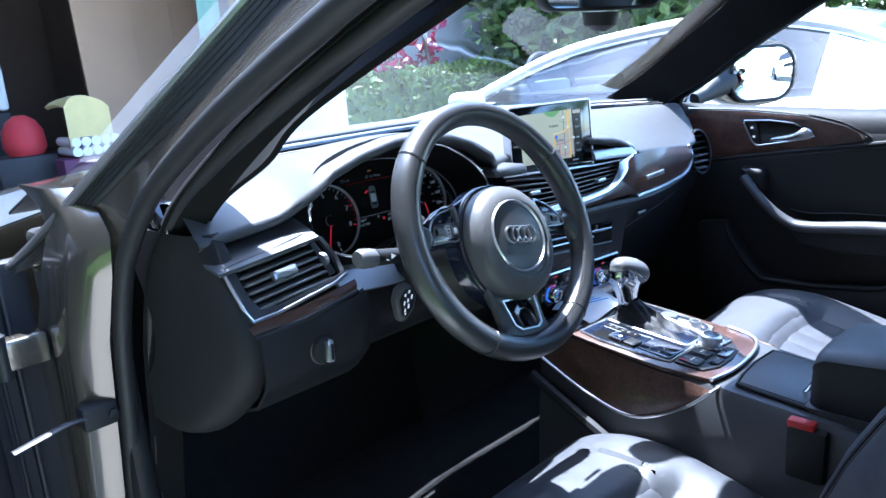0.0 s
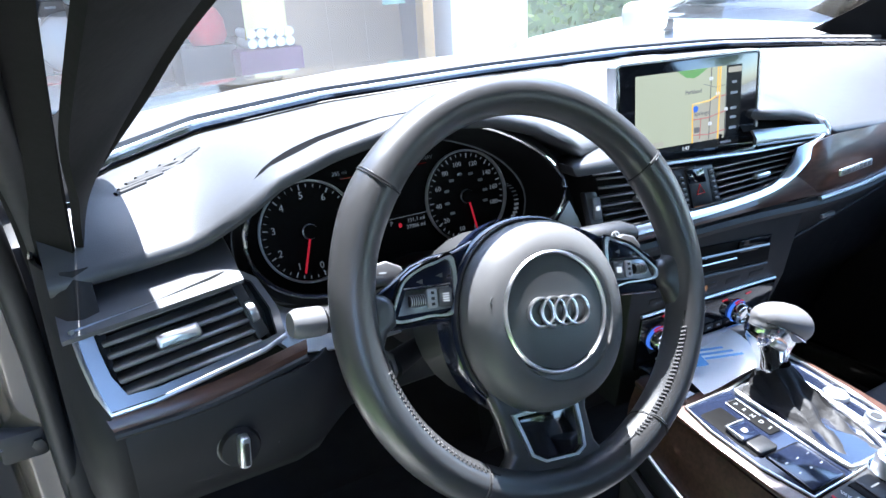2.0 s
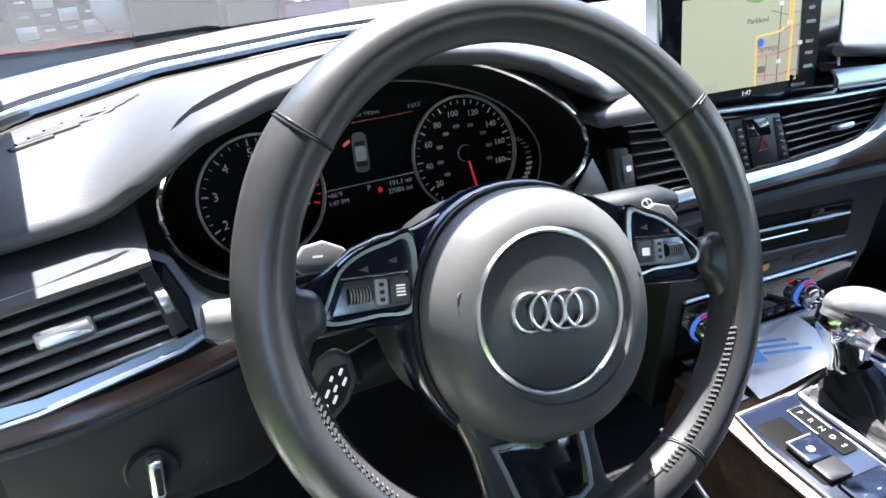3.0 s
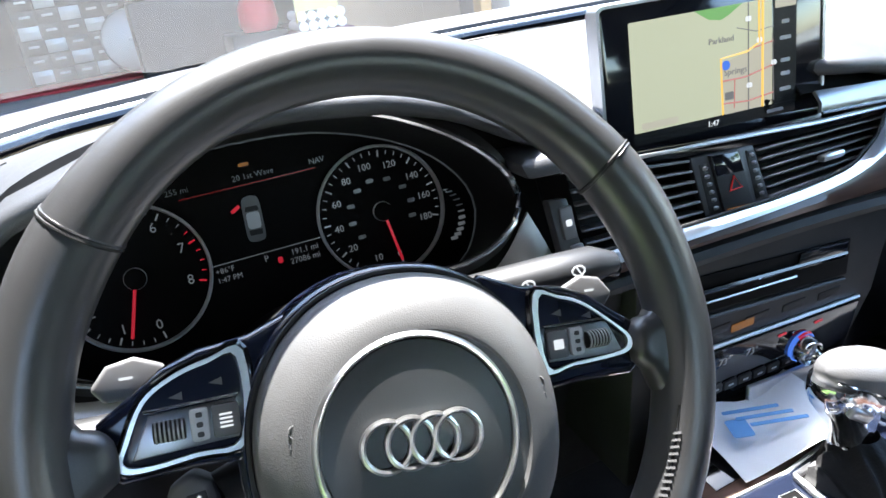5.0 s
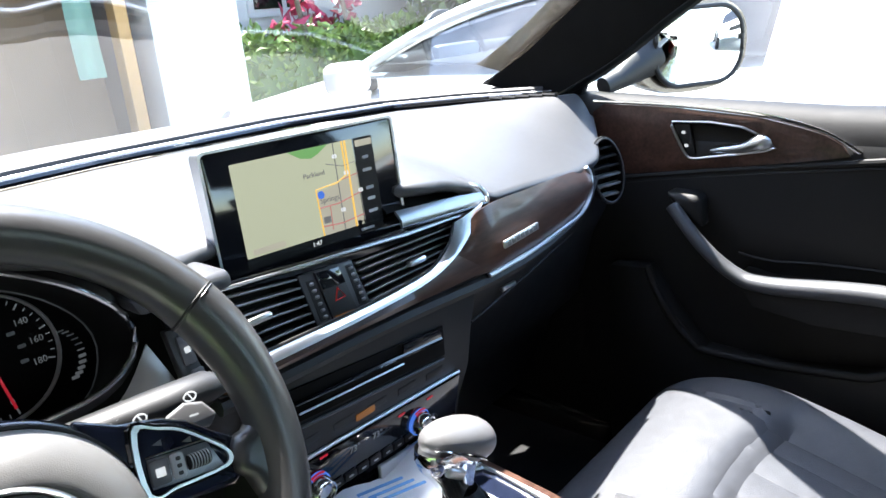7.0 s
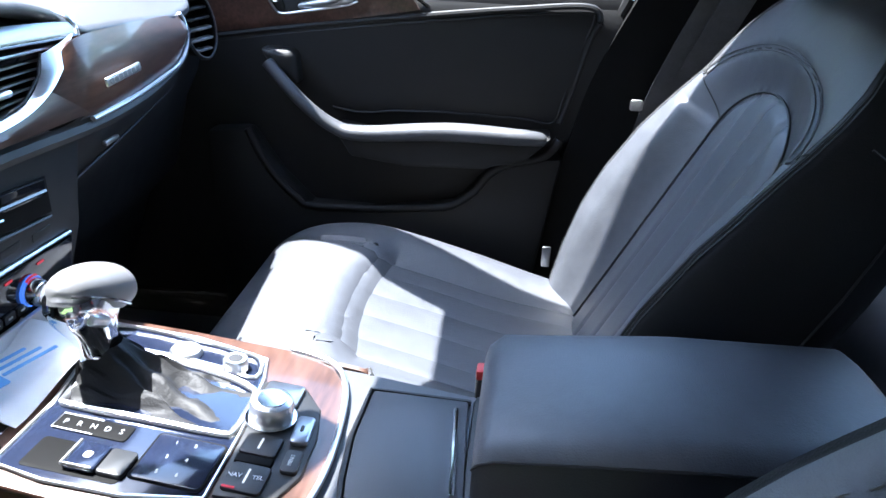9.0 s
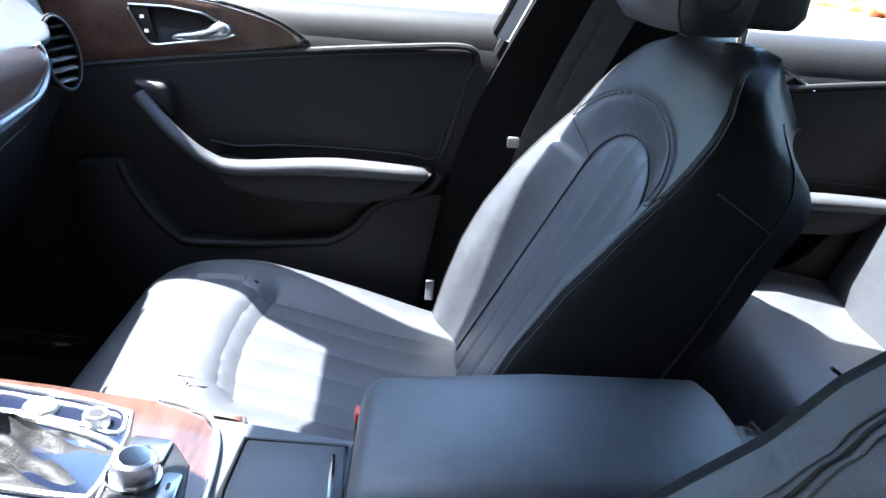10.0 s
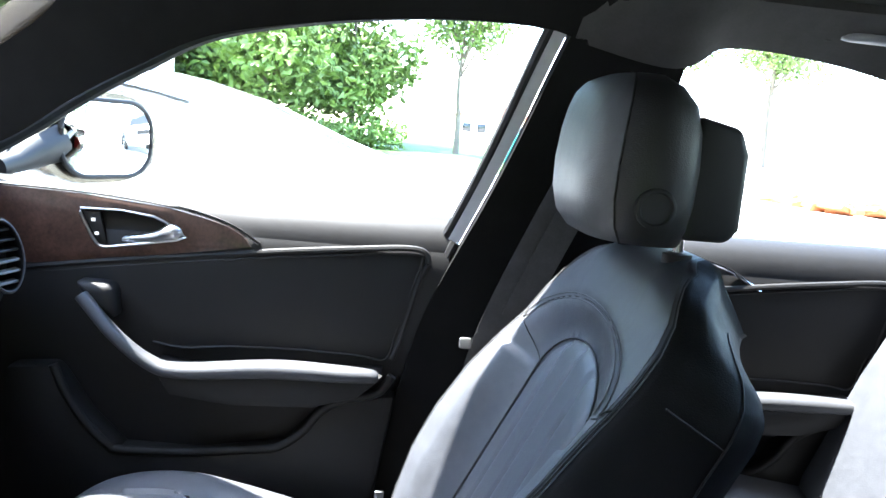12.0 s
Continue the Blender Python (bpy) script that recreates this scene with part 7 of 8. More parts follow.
for sx in (-1, 1):
    part("tail_lamp", box((sx * 0.72, -2.79, 0.82), (0.36, 0.06, 0.12), 0.025, 3), BELTRED, body, "red tail lamp")
part("boot_lid", thick(grid([[Vector((x, y, z)) for x in (-0.86, -0.5, 0, 0.5, 0.86)] for y, z in ((-2.2, 1.0), (-2.6, 0.97), (-2.78, 0.9), (-2.8, 0.4))]), 0.005), PAINT, body, "", 60)
for sx in (-1, 1):
    for y in (1.15, -1.75):
        w = part("wheel", lathe([(0.10, -0.11), (0.30, -0.11), (0.335, -0.08), (0.335, 0.08), (0.30, 0.11), (0.10, 0.11)], pose(sx * 0.80, y, 0.335, 0, 90, 0), 32), RUBBER, body)
        part("wheel_disc", lathe([(0.22, 0.0), (0.21, 0.115 * sx), (0.02, 0.10 * sx)], pose(sx * 0.80, y, 0.335, 0, 90, 0), 24), SILVER, w)

# open driver's door, hinged at the front
dd = thing("driver_door", "open driver's door with dark edge and check strap", "car door")
DH = pose(-0.86, 0.36, 0, 0, 0, -68)
part("door_skin", box((0, 0, 0), (0.05, 1.05, 0.66), 0.02, 3), PAINT, dd).matrix_world = DH @ pose(-0.05, -0.53, 0.66)
part("door_lining", box((0, 0, 0), (0.09, 1.02, 0.60), 0.025, 3), VINYL, dd, "dark door lining").matrix_world = DH @ pose(0.02, -0.53, 0.66)
edge_d = part("door_edge", box((0, 0, 0), (0.11, 0.03, 0.62), 0.01, 2), RUBBER, dd, "black door edge")
edge_d.matrix_world = DH @ pose(-0.01, -0.015, 0.66)
for x in (-0.045, 0.0, 0.03):
    part("door_seal", tube([DH @ Vector((x, 0.002, 0.36)), DH @ Vector((x, 0.004, 0.66)), DH @ Vector((x, 0.002, 0.95))], 0.006, 8), RUBBER, dd)
for z in (0.825, 0.50):
    hinge = part("hinge", box((-0.812, 0.305, z), (0.054, 0.030, 0.042), 0.005), PAINT, dd, "painted hinge")
    part("hinge_pin", lathe([(0.009, -0.03), (0.009, 0.03), (0.004, 0.034)], pose(-0.842, 0.296, z), 16), PLASTIC, hinge)
part("check_strap", tube([(-0.752, 0.240, 0.729), (-0.80, 0.234, 0.733), (-0.868, 0.228, 0.7235)], [0.005, 0.007, 0.007], 8, False, 0.35), PANELGREY, dd, "steel check strap")
part("strap_mount", box((-0.757, 0.246, 0.727), (0.048, 0.030, 0.036), 0.007), BLACK, dd)
part("mount_bolt", lathe([(0.007, 0), (0.007, 0.004), (0.001, 0.005)], pose(-0.742, 0.231, 0.727, 90, 0, 0), 6), PLASTIC, dd)

# passenger's outside mirror
mr = thing("door_mirror", "bronze-grey door mirror reflecting the drive", "mirror")
M = pose(0.955, 0.055, 1.072, 0, 0, -27)
rows = []
for y, sc in ((-0.015, 1.0), (0.0, 1.03), (0.04, 1.0), (0.075, 0.86), (0.10, 0.6), (0.112, 0.25)):
    rows.append([M @ Vector((0.130 * sc * math.copysign(abs(math.cos(t)) ** 0.75, math.cos(t)), y, 0.084 * sc * math.copysign(abs(math.sin(t)) ** 0.75, math.sin(t)))) for t in (2 * math.pi * k / 32 for k in range(32))])
part("housing", grid(rows, True, True), PAINT, mr, "bronze-grey housing", 60)
MG = M @ pose(0, -0.018, 0, 90, 0, 0) @ pose(0, 0, 0, 1, -4, 0)
part("mirror_glass", grid([[MG @ (p * s + Vector((0, 0, 0.017 + 0.0042 * (1 - s * s)))) for p in rounded(0.180, 0.130, 0.052, 8)] for s in (1.0, 0.8, 0.6, 0.4, 0.2, 0.02)], True, True), MIRROR, mr, "slightly domed mirror glass", 80)
part("glass_rim", tube([MG @ (p + Vector((0, 0, 0.015))) for p in rounded(0.188, 0.138, 0.054, 8)], 0.005, 8, True), BLACK, mr)
part("mirror_foot", tube([(0.765, 0.13, 1.02), (0.80, 0.12, 1.028), (0.84, 0.11, 1.045), (0.88, 0.10, 1.06)], [0.016, 0.019, 0.030, 0.040], 16), PLASTIC, mr)
# inside mirror
im = thing("rear_view_mirror", "black inside rear-view mirror on the windscreen", "mirror")
IM = look((0.0, -0.085, 1.252), (-0.35, -0.95, 1.16)) @ pose(0, 0, 0, 0, 0, 0)
rr_ = rounded(0.235, 0.066, 0.026, 6)
part("mirror_body", prism([IM @ (p + Vector((0, 0, 0.0))) for p in rr_], IM.to_3x3() @ Vector((0, 0, 0.028)), 0.008, 3), BLACK, im)
part("mirror_glass", plate(rounded(0.222, 0.054, 0.022, 6), IM @ pose(0, 0, -0.002), 0.002), MIRROR, im, "mirror glass")
part("mirror_neck", tube([IM @ Vector((0, 0, 0.02)), (0.005, -0.03, 1.272), (0.005, 0.0, 1.30)], [0.012, 0.012, 0.02], 12), BLACK, im)
part("mirror_foot", lathe([(0.03, 0), (0.026, 0.02), (0.01, 0.03)], IM @ pose(0, -0.035, 0.012, 90, 0, 0), 20), BLACK, im)
# belt on the passenger side
sb = thing("seat_belt", "black seat belt hanging down the centre pillar", "seat belt")
bl = spline([(0.625, -0.80, 1.17), (0.645, -0.765, 1.08), (0.665, -0.735, 1.0), (0.68, -0.69, 0.88), (0.685, -0.66, 0.78), (0.69, -0.63, 0.60), (0.69, -0.60, 0.42)], 6)
part("webbing", thick(grid([[p + Vector((-0.012, 0.022, 0.006)) for p in bl], [p + Vector((-0.014, -0.022, -0.006)) for p in bl]]), 0.0015), BELTWEB, sb, "", 60)
part("webbing", thick(grid([[p + Vector((-0.022, 0.018 - 0.02, 0.0)) for p in bl[:20]], [p + Vector((-0.024, -0.024 - 0.02, -0.01)) for p in bl[:20]]]), 0.0015), BELTWEB, sb, "", 60)
part("belt_guide", box((0.63, -0.80, 1.175), (0.03, 0.07, 0.035), 0.01), BLACK, sb)
part("belt_tongue", box((0.658, -0.632, 0.812), (0.008, 0.020, 0.018), 0.004), SATIN, sb, "pale belt stop")
part("buckle_tip", box((0.602, -0.515, 0.568), (0.006, 0.014, 0.036), 0.002), BLADE, sb)
gh = thing("grab_handle", "folded dark grab handle in the headliner", "handle")
part("handle_recess", box((0.565, -1.19, 1.318), (0.02, 0.24, 0.036), 0.008), BLACK, gh)
part("handle_bar", tube(spline([(0.57, -1.09, 1.318), (0.548, -1.11, 1.31), (0.545, -1.19, 1.308), (0.548, -1.27, 1.306), (0.57, -1.29, 1.308)]), 0.009, 10), SILVER, gh)


# ---------- outside: ground, garage, house ----------
CONCRETE = material("pale_concrete", (0.42, 0.41, 0.38), 0.85, vary=0.12, scale=3, bump=0.3, bump_scale=60)
GFLOOR = material("grey_garage_floor", (0.25, 0.25, 0.255), 0.7, vary=0.15, scale=2)
GRASS = material("lawn_green", (0.06, 0.12, 0.025), 0.9, vary=0.3, scale=4, bump=0.5, bump_scale=80)
STUCCO = material("white_stucco", (0.62, 0.62, 0.6), 0.9, vary=0.05, scale=6, bump=0.3, bump_scale=120)
TANWALL = material("tan_garage_wall", (0.26, 0.21, 0.18), 0.9, vary=0.1, scale=2)
CARDBOARD = material("brown_cardboard", (0.34, 0.23, 0.14), 0.85, vary=0.1, scale=2)
LEAF = material("green_leaf", (0.14, 0.21, 0.045), 0.5, vary=0.5, scale=3)
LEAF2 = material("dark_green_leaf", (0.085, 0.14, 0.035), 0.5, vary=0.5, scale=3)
REDLEAF = material("magenta_leaf", (0.30, 0.02, 0.07), 0.45, vary=0.4, scale=5)
BARK = material("grey_bark", (0.16, 0.13, 0.10), 0.9, vary=0.3, scale=20, bump=0.5, bump_scale=60)
REARGLASS = material("pale_tinted_rear_glass", (0.30, 0.38, 0.39), 0.06, vary=0.05, scale=3, coat=0.5)
WHITECAR = material("white_car_paint", (0.75, 0.76, 0.77), 0.25, vary=0.02, scale=100, coat=1.0)
WHITE = material("white_enamel", (0.7, 0.71, 0.72), 0.4, vary=0.05, scale=4)
YELLOW = material("yellow_cloth", (0.62, 0.52, 0.22), 0.85, vary=0.1, scale=8)
RED = material("red_cloth", (0.45, 0.03, 0.04), 0.7, vary=0.2, scale=6)
PURPLE = material("purple_crate", (0.10, 0.03, 0.07), 0.7, vary=0.2, scale=6)
TEAL = material("teal_plastic", (0.05, 0.40, 0.36), 0.5, vary=0.1, scale=4)
# pale green taken down in colour to stand in for garage shade
GREENCLOTH = material("pale_green_cloth", (0.16, 0.27, 0.21), 0.85, vary=0.1, scale=6)
TIMBER = material("raw_timber", (0.42, 0.25, 0.10), 0.8, vary=0.2, scale=6, stretch=(1, 1, 0.1))
STEEL = material("grey_steel", (0.35, 0.36, 0.38), 0.4, 0.7, vary=0.1, scale=5)
ORANGE = material("orange_clay", (0.55, 0.16, 0.05), 0.8, vary=0.3, scale=8)
ROOFTILE = material("red_roof_tile", (0.35, 0.14, 0.09), 0.8, vary=0.2, scale=6)
CREAM = material("cream_wall", (0.66, 0.56, 0.33), 0.9, vary=0.06, scale=3)
BLUEDARK = material("blue_tub", (0.10, 0.18, 0.38), 0.6, vary=0.15, scale=6)


def gz(x, y):
    h = 0.38 * min(1, max(0, (y - 2.2) / 2.2)) * max(0, min(1, (5.5 - x) / 3))
    h += 0.020 * max(0, min(40, x - 5))
    return h


def sheet(x_list, y_list, z_off, mat, name, label, cat):
    return tagged(part(name, grid([[Vector((x, y, gz(x, y) + z_off)) for x in x_list] for y in y_list]), mat, None, "", 70), label, cat, kind="structure")


far = [-900, -200, -60, -30, -16, -8, -5, -3, -1, 1, 2, 2.5, 3, 3.5, 4, 4.5, 5, 5.5, 6, 8, 11, 15, 20, 26, 33, 45, 80, 200, 900]
sheet(far, far, 0.0, CONCRETE, "ground", "pale sunlit concrete drive and street", "ground")
sheet([15.5, 18, 22, 26, 30, 36, 46], [-6, -3, 0, 4, 9, 14, 22], 0.03, GRASS, "lawn", "green lawn beside the street", "lawn")


def slab(name, c, s, mat, label, cat, bevel=0.005):
    return tagged(part(name, box(c, s, bevel), mat), label, cat, kind="structure")


slab("garage_floor", (-0.6, 7.2, 0.36), (7.0, 5.4, 0.06), GFLOOR, "grey painted garage floor", "floor")
slab("wall_back", (-0.6, 9.95, 1.6), (7.2, 0.15, 2.8), TANWALL, "dim tan back wall of the garage", "wall")
slab("wall_left", (-4.1, 7.2, 1.6), (0.15, 5.5, 2.8), TANWALL, "tan side wall of the garage", "wall")
slab("wall_right", (2.55, 7.3, 1.6), (0.15, 5.2, 2.8), TANWALL, "tan side wall of the garage", "wall")
slab("garage_ceiling", (-0.6, 7.2, 3.02), (7.4, 5.7, 0.12), WHITE, "white garage ceiling", "ceiling")
slab("garage_header", (-0.6, 4.45, 2.95), (7.4, 0.25, 0.9), STUCCO, "white wall over the garage door", "wall")
slab("garage_jamb", (2.58, 4.5, 1.4), (0.62, 0.28, 2.6), STUCCO, "white stucco garage pillar", "wall")
slab("garage_jamb", (-4.1, 4.5, 1.4), (0.62, 0.28, 2.6), STUCCO, "white stucco garage pillar", "wall")
slab("door_post", (2.13, 4.52, 1.4), (0.09, 0.12, 2.4), TIMBER, "raw timber door post", "post")
slab("house_wall", (6.0, 6.1, 1.6), (6.6, 0.2, 3.4), STUCCO, "white stucco house wall", "wall")
slab("house_wall", (2.95, 5.3, 1.6), (0.2, 1.7, 3.4), STUCCO, "white stucco house wall", "wall")
for wx in (4.7, 7.2):
    w = tagged(part("house_window", box((wx, 5.99, 1.9), (0.9, 0.06, 1.3), 0.01), WHITE), "white framed house window", "window", kind="structure")
    for i in range(2):
        for j in range(3):
            part("pane", box((wx - 0.21 + 0.42 * i, 5.955, 1.5 + 0.4 * j), (0.36, 0.01, 0.34), 0.004), PIANO, w)

# unseen wall, added only to block sky light from the driver's side
slab("wall_side", (-3.1, -1.2, 3.2), (0.2, 11.0, 6.6), material("brown_side_wall", (0.12, 0.10, 0.08), 0.9, vary=0.15, scale=3), "unseen brown wall added to cut light from the left", "wall")
sheet([-3.0, -2.6, -2.05, -1.6], [-6.7, -3, 0, 2, 3.6], 0.03, GRASS, "verge", "strip of grass between drive and wall", "grass")
slab("garage_overhang", (-1.0, 4.1, 3.45), (7.6, 1.0, 0.16), STUCCO, "white eave over the garage door", "eave")
# garage contents
bd = thing("cardboard_sheets", "tall brown cardboard sheets leaning in the garage", "cardboard")
for k in range(3):
    part("sheet", box((1.42 + 0.36 * k, 5.35 + 0.05 * k, 1.35), (0.46, 0.03, 1.95), 0.004, 1, pose(0, 0, 0, -4, 0, 1.5 * k)), CARDBOARD, bd)
part("batten", box((1.75, 5.25, 2.15), (1.1, 0.03, 0.06), 0.004), TIMBER, bd)
ys = thing("yellow_bedding", "folded yellow bedding on a purple crate in the garage", "bedding")
rows = [[Vector((0.86 + 0.32 * u, 4.95 + 0.4 * v, 1.09 + 0.02 * math.sin(5 * u + 3 * v) - 0.06 * (2 * u - 1) ** 4 - (0.30 if v == 0 else 0))) for u in [i / 8 for i in range(9)]] for v in (0, 0.001, 0.2, 0.5, 0.8, 1)]
part("cloth", thick(grid(rows), 0.03), YELLOW, ys, "", 70)
for i in range(5):
    for j in range(2):
        part("roll", lathe([(0.001, -0.16), (0.036, -0.16), (0.036, 0.16), (0.001, 0.16)], pose(0.90 + 0.072 * i, 5.10, 0.70 + 0.07 * j, 90, 0, 0), 14), WHITE, ys)
part("crate", box((1.04, 5.18, 0.52), (0.50, 0.46, 0.27), 0.02), PURPLE, ys)
rg = thing("red_bag", "red cloth bag on a dark box in the garage", "bag")
part("bag", grid([[Vector((0.66 + r * math.cos(t), 5.3 + r * math.sin(t), z)) for t in (2 * math.pi * k / 14 for k in range(14))] for z, r in ((0.70, 0.12), (0.76, 0.15), (0.88, 0.14), (0.95, 0.10), (0.99, 0.04))], True, True), RED, rg)
part("box", box((0.62, 5.35, 0.55), (0.42, 0.42, 0.30), 0.02), BLACK, rg)
fz = thing("white_cabinet", "large white cabinet on a dark stand in the garage", "cabinet")
part("cabinet_body", box((0.28, 6.1, 1.55), (0.95, 0.6, 1.05), 0.03, 3), WHITE, fz)
part("cabinet_stand", box((0.28, 6.1, 0.70), (0.95, 0.55, 0.62), 0.01), BLACK, fz)
part("cabinet_handle", box((0.05, 5.78, 1.25), (0.20, 0.03, 0.025), 0.008), CHROME, fz)
tc_ = thing("tool_chest", "black tool chest with many small silver drawers", "tool chest")
part("chest_body", box((-0.62, 7.3, 0.80), (0.95, 0.45, 0.80), 0.01), BLACK, tc_)
for i in range(5):
    for j in range(6):
        dr = part("drawer", box((-0.98 + 0.18 * i, 7.065, 0.48 + 0.125 * j), (0.165, 0.02, 0.11), 0.004), PLASTIC if (i + j) % 3 else STEEL, tc_)
        part("drawer_pull", box((-0.98 + 0.18 * i, 7.05, 0.49 + 0.125 * j), (0.09, 0.014, 0.02), 0.003), STEEL, dr)
dl = thing("round_lid", "grey round bin lid leaning on the tool chest", "lid")
part("lid", lathe([(0.001, 0.03), (0.22, 0.02), (0.27, 0.0), (0.285, -0.03), (0.27, -0.03), (0.001, -0.01)], pose(-0.16, 6.95, 0.68, 82, 0, 0), 32), STEEL, dl)
part("lid_handle", box((-0.16, 6.90, 0.69), (0.10, 0.03, 0.03), 0.008), STEEL, dl)
tb = thing("storage_tub", "white and blue storage cabinet beside the tool chest", "cabinet")
part("tub_body", box((0.28, 7.25, 0.62), (0.46, 0.45, 0.46), 0.02), BLUEDARK, tb)
part("tub_top", box((0.28, 7.25, 1.05), (0.46, 0.45, 0.42), 0.02), WHITE, tb)
part("tub_lid", box((0.28, 7.25, 1.28), (0.49, 0.48, 0.05), 0.015), BLUEDARK, tb)
bn = thing("workbench", "dark workbench crowded with tools and bottles", "workbench")
part("bench_top", box((-1.0, 7.6, 1.24), (2.6, 0.7, 0.05), 0.006), TIMBER, bn)
for lx in (-2.2, 0.2):
    part("bench_leg", box((lx, 7.8, 0.8), (0.08, 0.08, 0.84), 0.006), TIMBER, bn)
rnd = random.Random(4)
for k in range(26):
    x = -2.2 + 2.5 * rnd.random()
    kind = rnd.choice(("bottle", "can", "tool_box"))
    o = thing(kind, "small " + {"bottle": "dark bottle", "can": "metal can", "tool_box": "coloured box"}[kind] + " on the workbench", kind.replace("_", " "), "bench clutter")
    y, h, r = 7.32 + 0.3 * rnd.random(), 0.12 + 0.16 * rnd.random(), 0.03 + 0.03 * rnd.random()
    mt = rnd.choice((BLACK, STEEL, RED, YELLOW, BLUEDARK, WHITE, PLASTIC))
    if kind == "tool_box":
        part("box_body", box((x, y, 1.265 + h / 2), (r * 4, r * 3, h), 0.008), mt, o)
        part("box_lid", box((x, y, 1.275 + h), (r * 4.1, r * 3.1, 0.02), 0.005), BLACK, o)
    else:
        part("container", lathe([(r, 0), (r, h * 0.7), (r * (0.4 if kind == "bottle" else 1), h * 0.85), (r * (0.4 if kind == "bottle" else 0.9), h)], pose(x, y, 1.265), 12), mt, o)
        part("cap", lathe([(r * 0.42, h), (r * 0.42, h + 0.02)], pose(x, y, 1.265), 10), WHITE if mt is not WHITE else RED, o)
for k in range(14):
    x, z = -3.2 + 4.6 * rnd.random(), 1.6 + 0.9 * rnd.random()
    o = thing("hanging_tool", "tool hanging on the garage wall", "tool", "wall tools")
    part("tool_shaft", box((x, 9.84, z), (0.03, 0.03, 0.35), 0.006), rnd.choice((TIMBER, BLACK, STEEL)), o)
    part("tool_head", box((x, 9.83, z + 0.18), (0.14 + 0.1 * rnd.random(), 0.05, 0.08), 0.01), rnd.choice((STEEL, RED, BLACK)), o)
tagged(part("floor_mat", box((-1.0, 6.75, 0.40), (2.9, 0.6, 0.02), 0.005), RED), "dark red mat on the garage floor", "mat")
gc = thing("green_cloth", "green cloth beside the garage post, darkened for garage shade", "cloth")
part("cloth", thick(grid([[Vector((1.82 + 0.18 * u + 0.01 * math.sin(6 * v), 4.585 + 0.010 * math.sin(9 * u + 2 * v), 2.57 - 1.65 * v)) for u in [i / 8 for i in range(9)]] for v in [j / 8 for j in range(9)]]), 0.006), GREENCLOTH, gc, "", 70)
lad = thing("folded_chairs", "dark folded chairs and tools against the garage wall", "chair")
for k in range(3):
    part("frame", tube([(0.0 + 0.16 * k, 8.9, 0.42), (0.1 + 0.16 * k, 9.4, 1.5), (0.3 + 0.16 * k, 9.5, 1.55)], 0.02, 8), BLACK, lad)


# plants
def leaves(n, place, size, mat, name, parent, seed=1, label=""):
    """Many small bent leaves; place(r) gives a point."""
    r = random.Random(seed)
    vs, fs = [], []
    for i in range(n):
        p = Vector(place(r))
        d = Vector((r.gauss(0, 1), r.gauss(0, 1), r.gauss(0.2, 0.8))).normalized()
        s = d.cross(Vector((r.gauss(0, 1), r.gauss(0, 1), r.gauss(0, 1)))).normalized()
        L, W = size * (0.6 + 0.8 * r.random()), size * 0.32
        u = d.cross(s) * L * 0.15
        k = len(vs)
        vs += [p, p + d * L * 0.5 + s * W - u, p + d * L, p + d * L * 0.5 - s * W - u]
        fs += [(k, k + 1, k + 2), (k, k + 2, k + 3)]
    me = bpy.data.meshes.new(name)
    me.from_pydata([tuple(v) for v in vs], [], fs)
    me.materials.append(mat)
    ob = new(name, me)
    ob.parent = parent
    return tagged(ob, label=label)


def clumps(centres, rad):
    def f(r):
        c = r.choice(centres)
        while True:
            v = Vector((r.uniform(-1, 1), r.uniform(-1, 1), r.uniform(-1, 1)))
            if 0.25 < v.length < 1:
                return Vector(c) + Vector((v.x, v.y, v.z * 0.8)) * rad
    return f


def tree(x, y, h, spread, label, seed, n=3800, leaf=0.22, mat=None, low=0.35, category="tree"):
    r = random.Random(seed)
    z0 = gz(x, y)
    t = thing("tree", label, category)
    tips = []
    part("trunk", tube(spline([(x, y, z0 - 0.1), (x + 0.1, y, z0 + h * 0.2), (x + 0.05, y + 0.1, z0 + h * 0.45), (x, y, z0 + h * 0.8)], 5), [0.022 * h * (1 - 0.8 * k / 15) for k in range(16)], 10), BARK, t)
    limbs = []
    for k in range(9):
        a, f = 2 * math.pi * r.random(), low + (0.85 - low) * r.random()
        q = Vector((x + spread * math.cos(a) * (0.5 + 0.5 * r.random()), y + spread * math.sin(a) * (0.5 + 0.5 * r.random()), z0 + h * min(1, f + 0.2)))
        s = Vector((x, y, z0 + h * f * 0.8))
        limbs.append(tube([s, (s + q) / 2 + Vector((0, 0, 0.1 * h * 0.4)), q], [0.008 * h, 0.005 * h, 0.002 * h], 6))
        tips += [q, (s + q) / 2 + Vector((r.uniform(-0.3, 0.3), r.uniform(-0.3, 0.3), 0.25))]
    part("limbs", joined(*limbs), BARK, t)
    tips += [Vector((x + r.uniform(-1, 1) * spread * 0.6, y + r.uniform(-1, 1) * spread * 0.6, z0 + h * r.uniform(low + 0.1, 1.0))) for _ in range(10)]
    leaves(n, clumps(tips, spread * 0.42), leaf, mat or LEAF, "crown", t, seed)
    return t


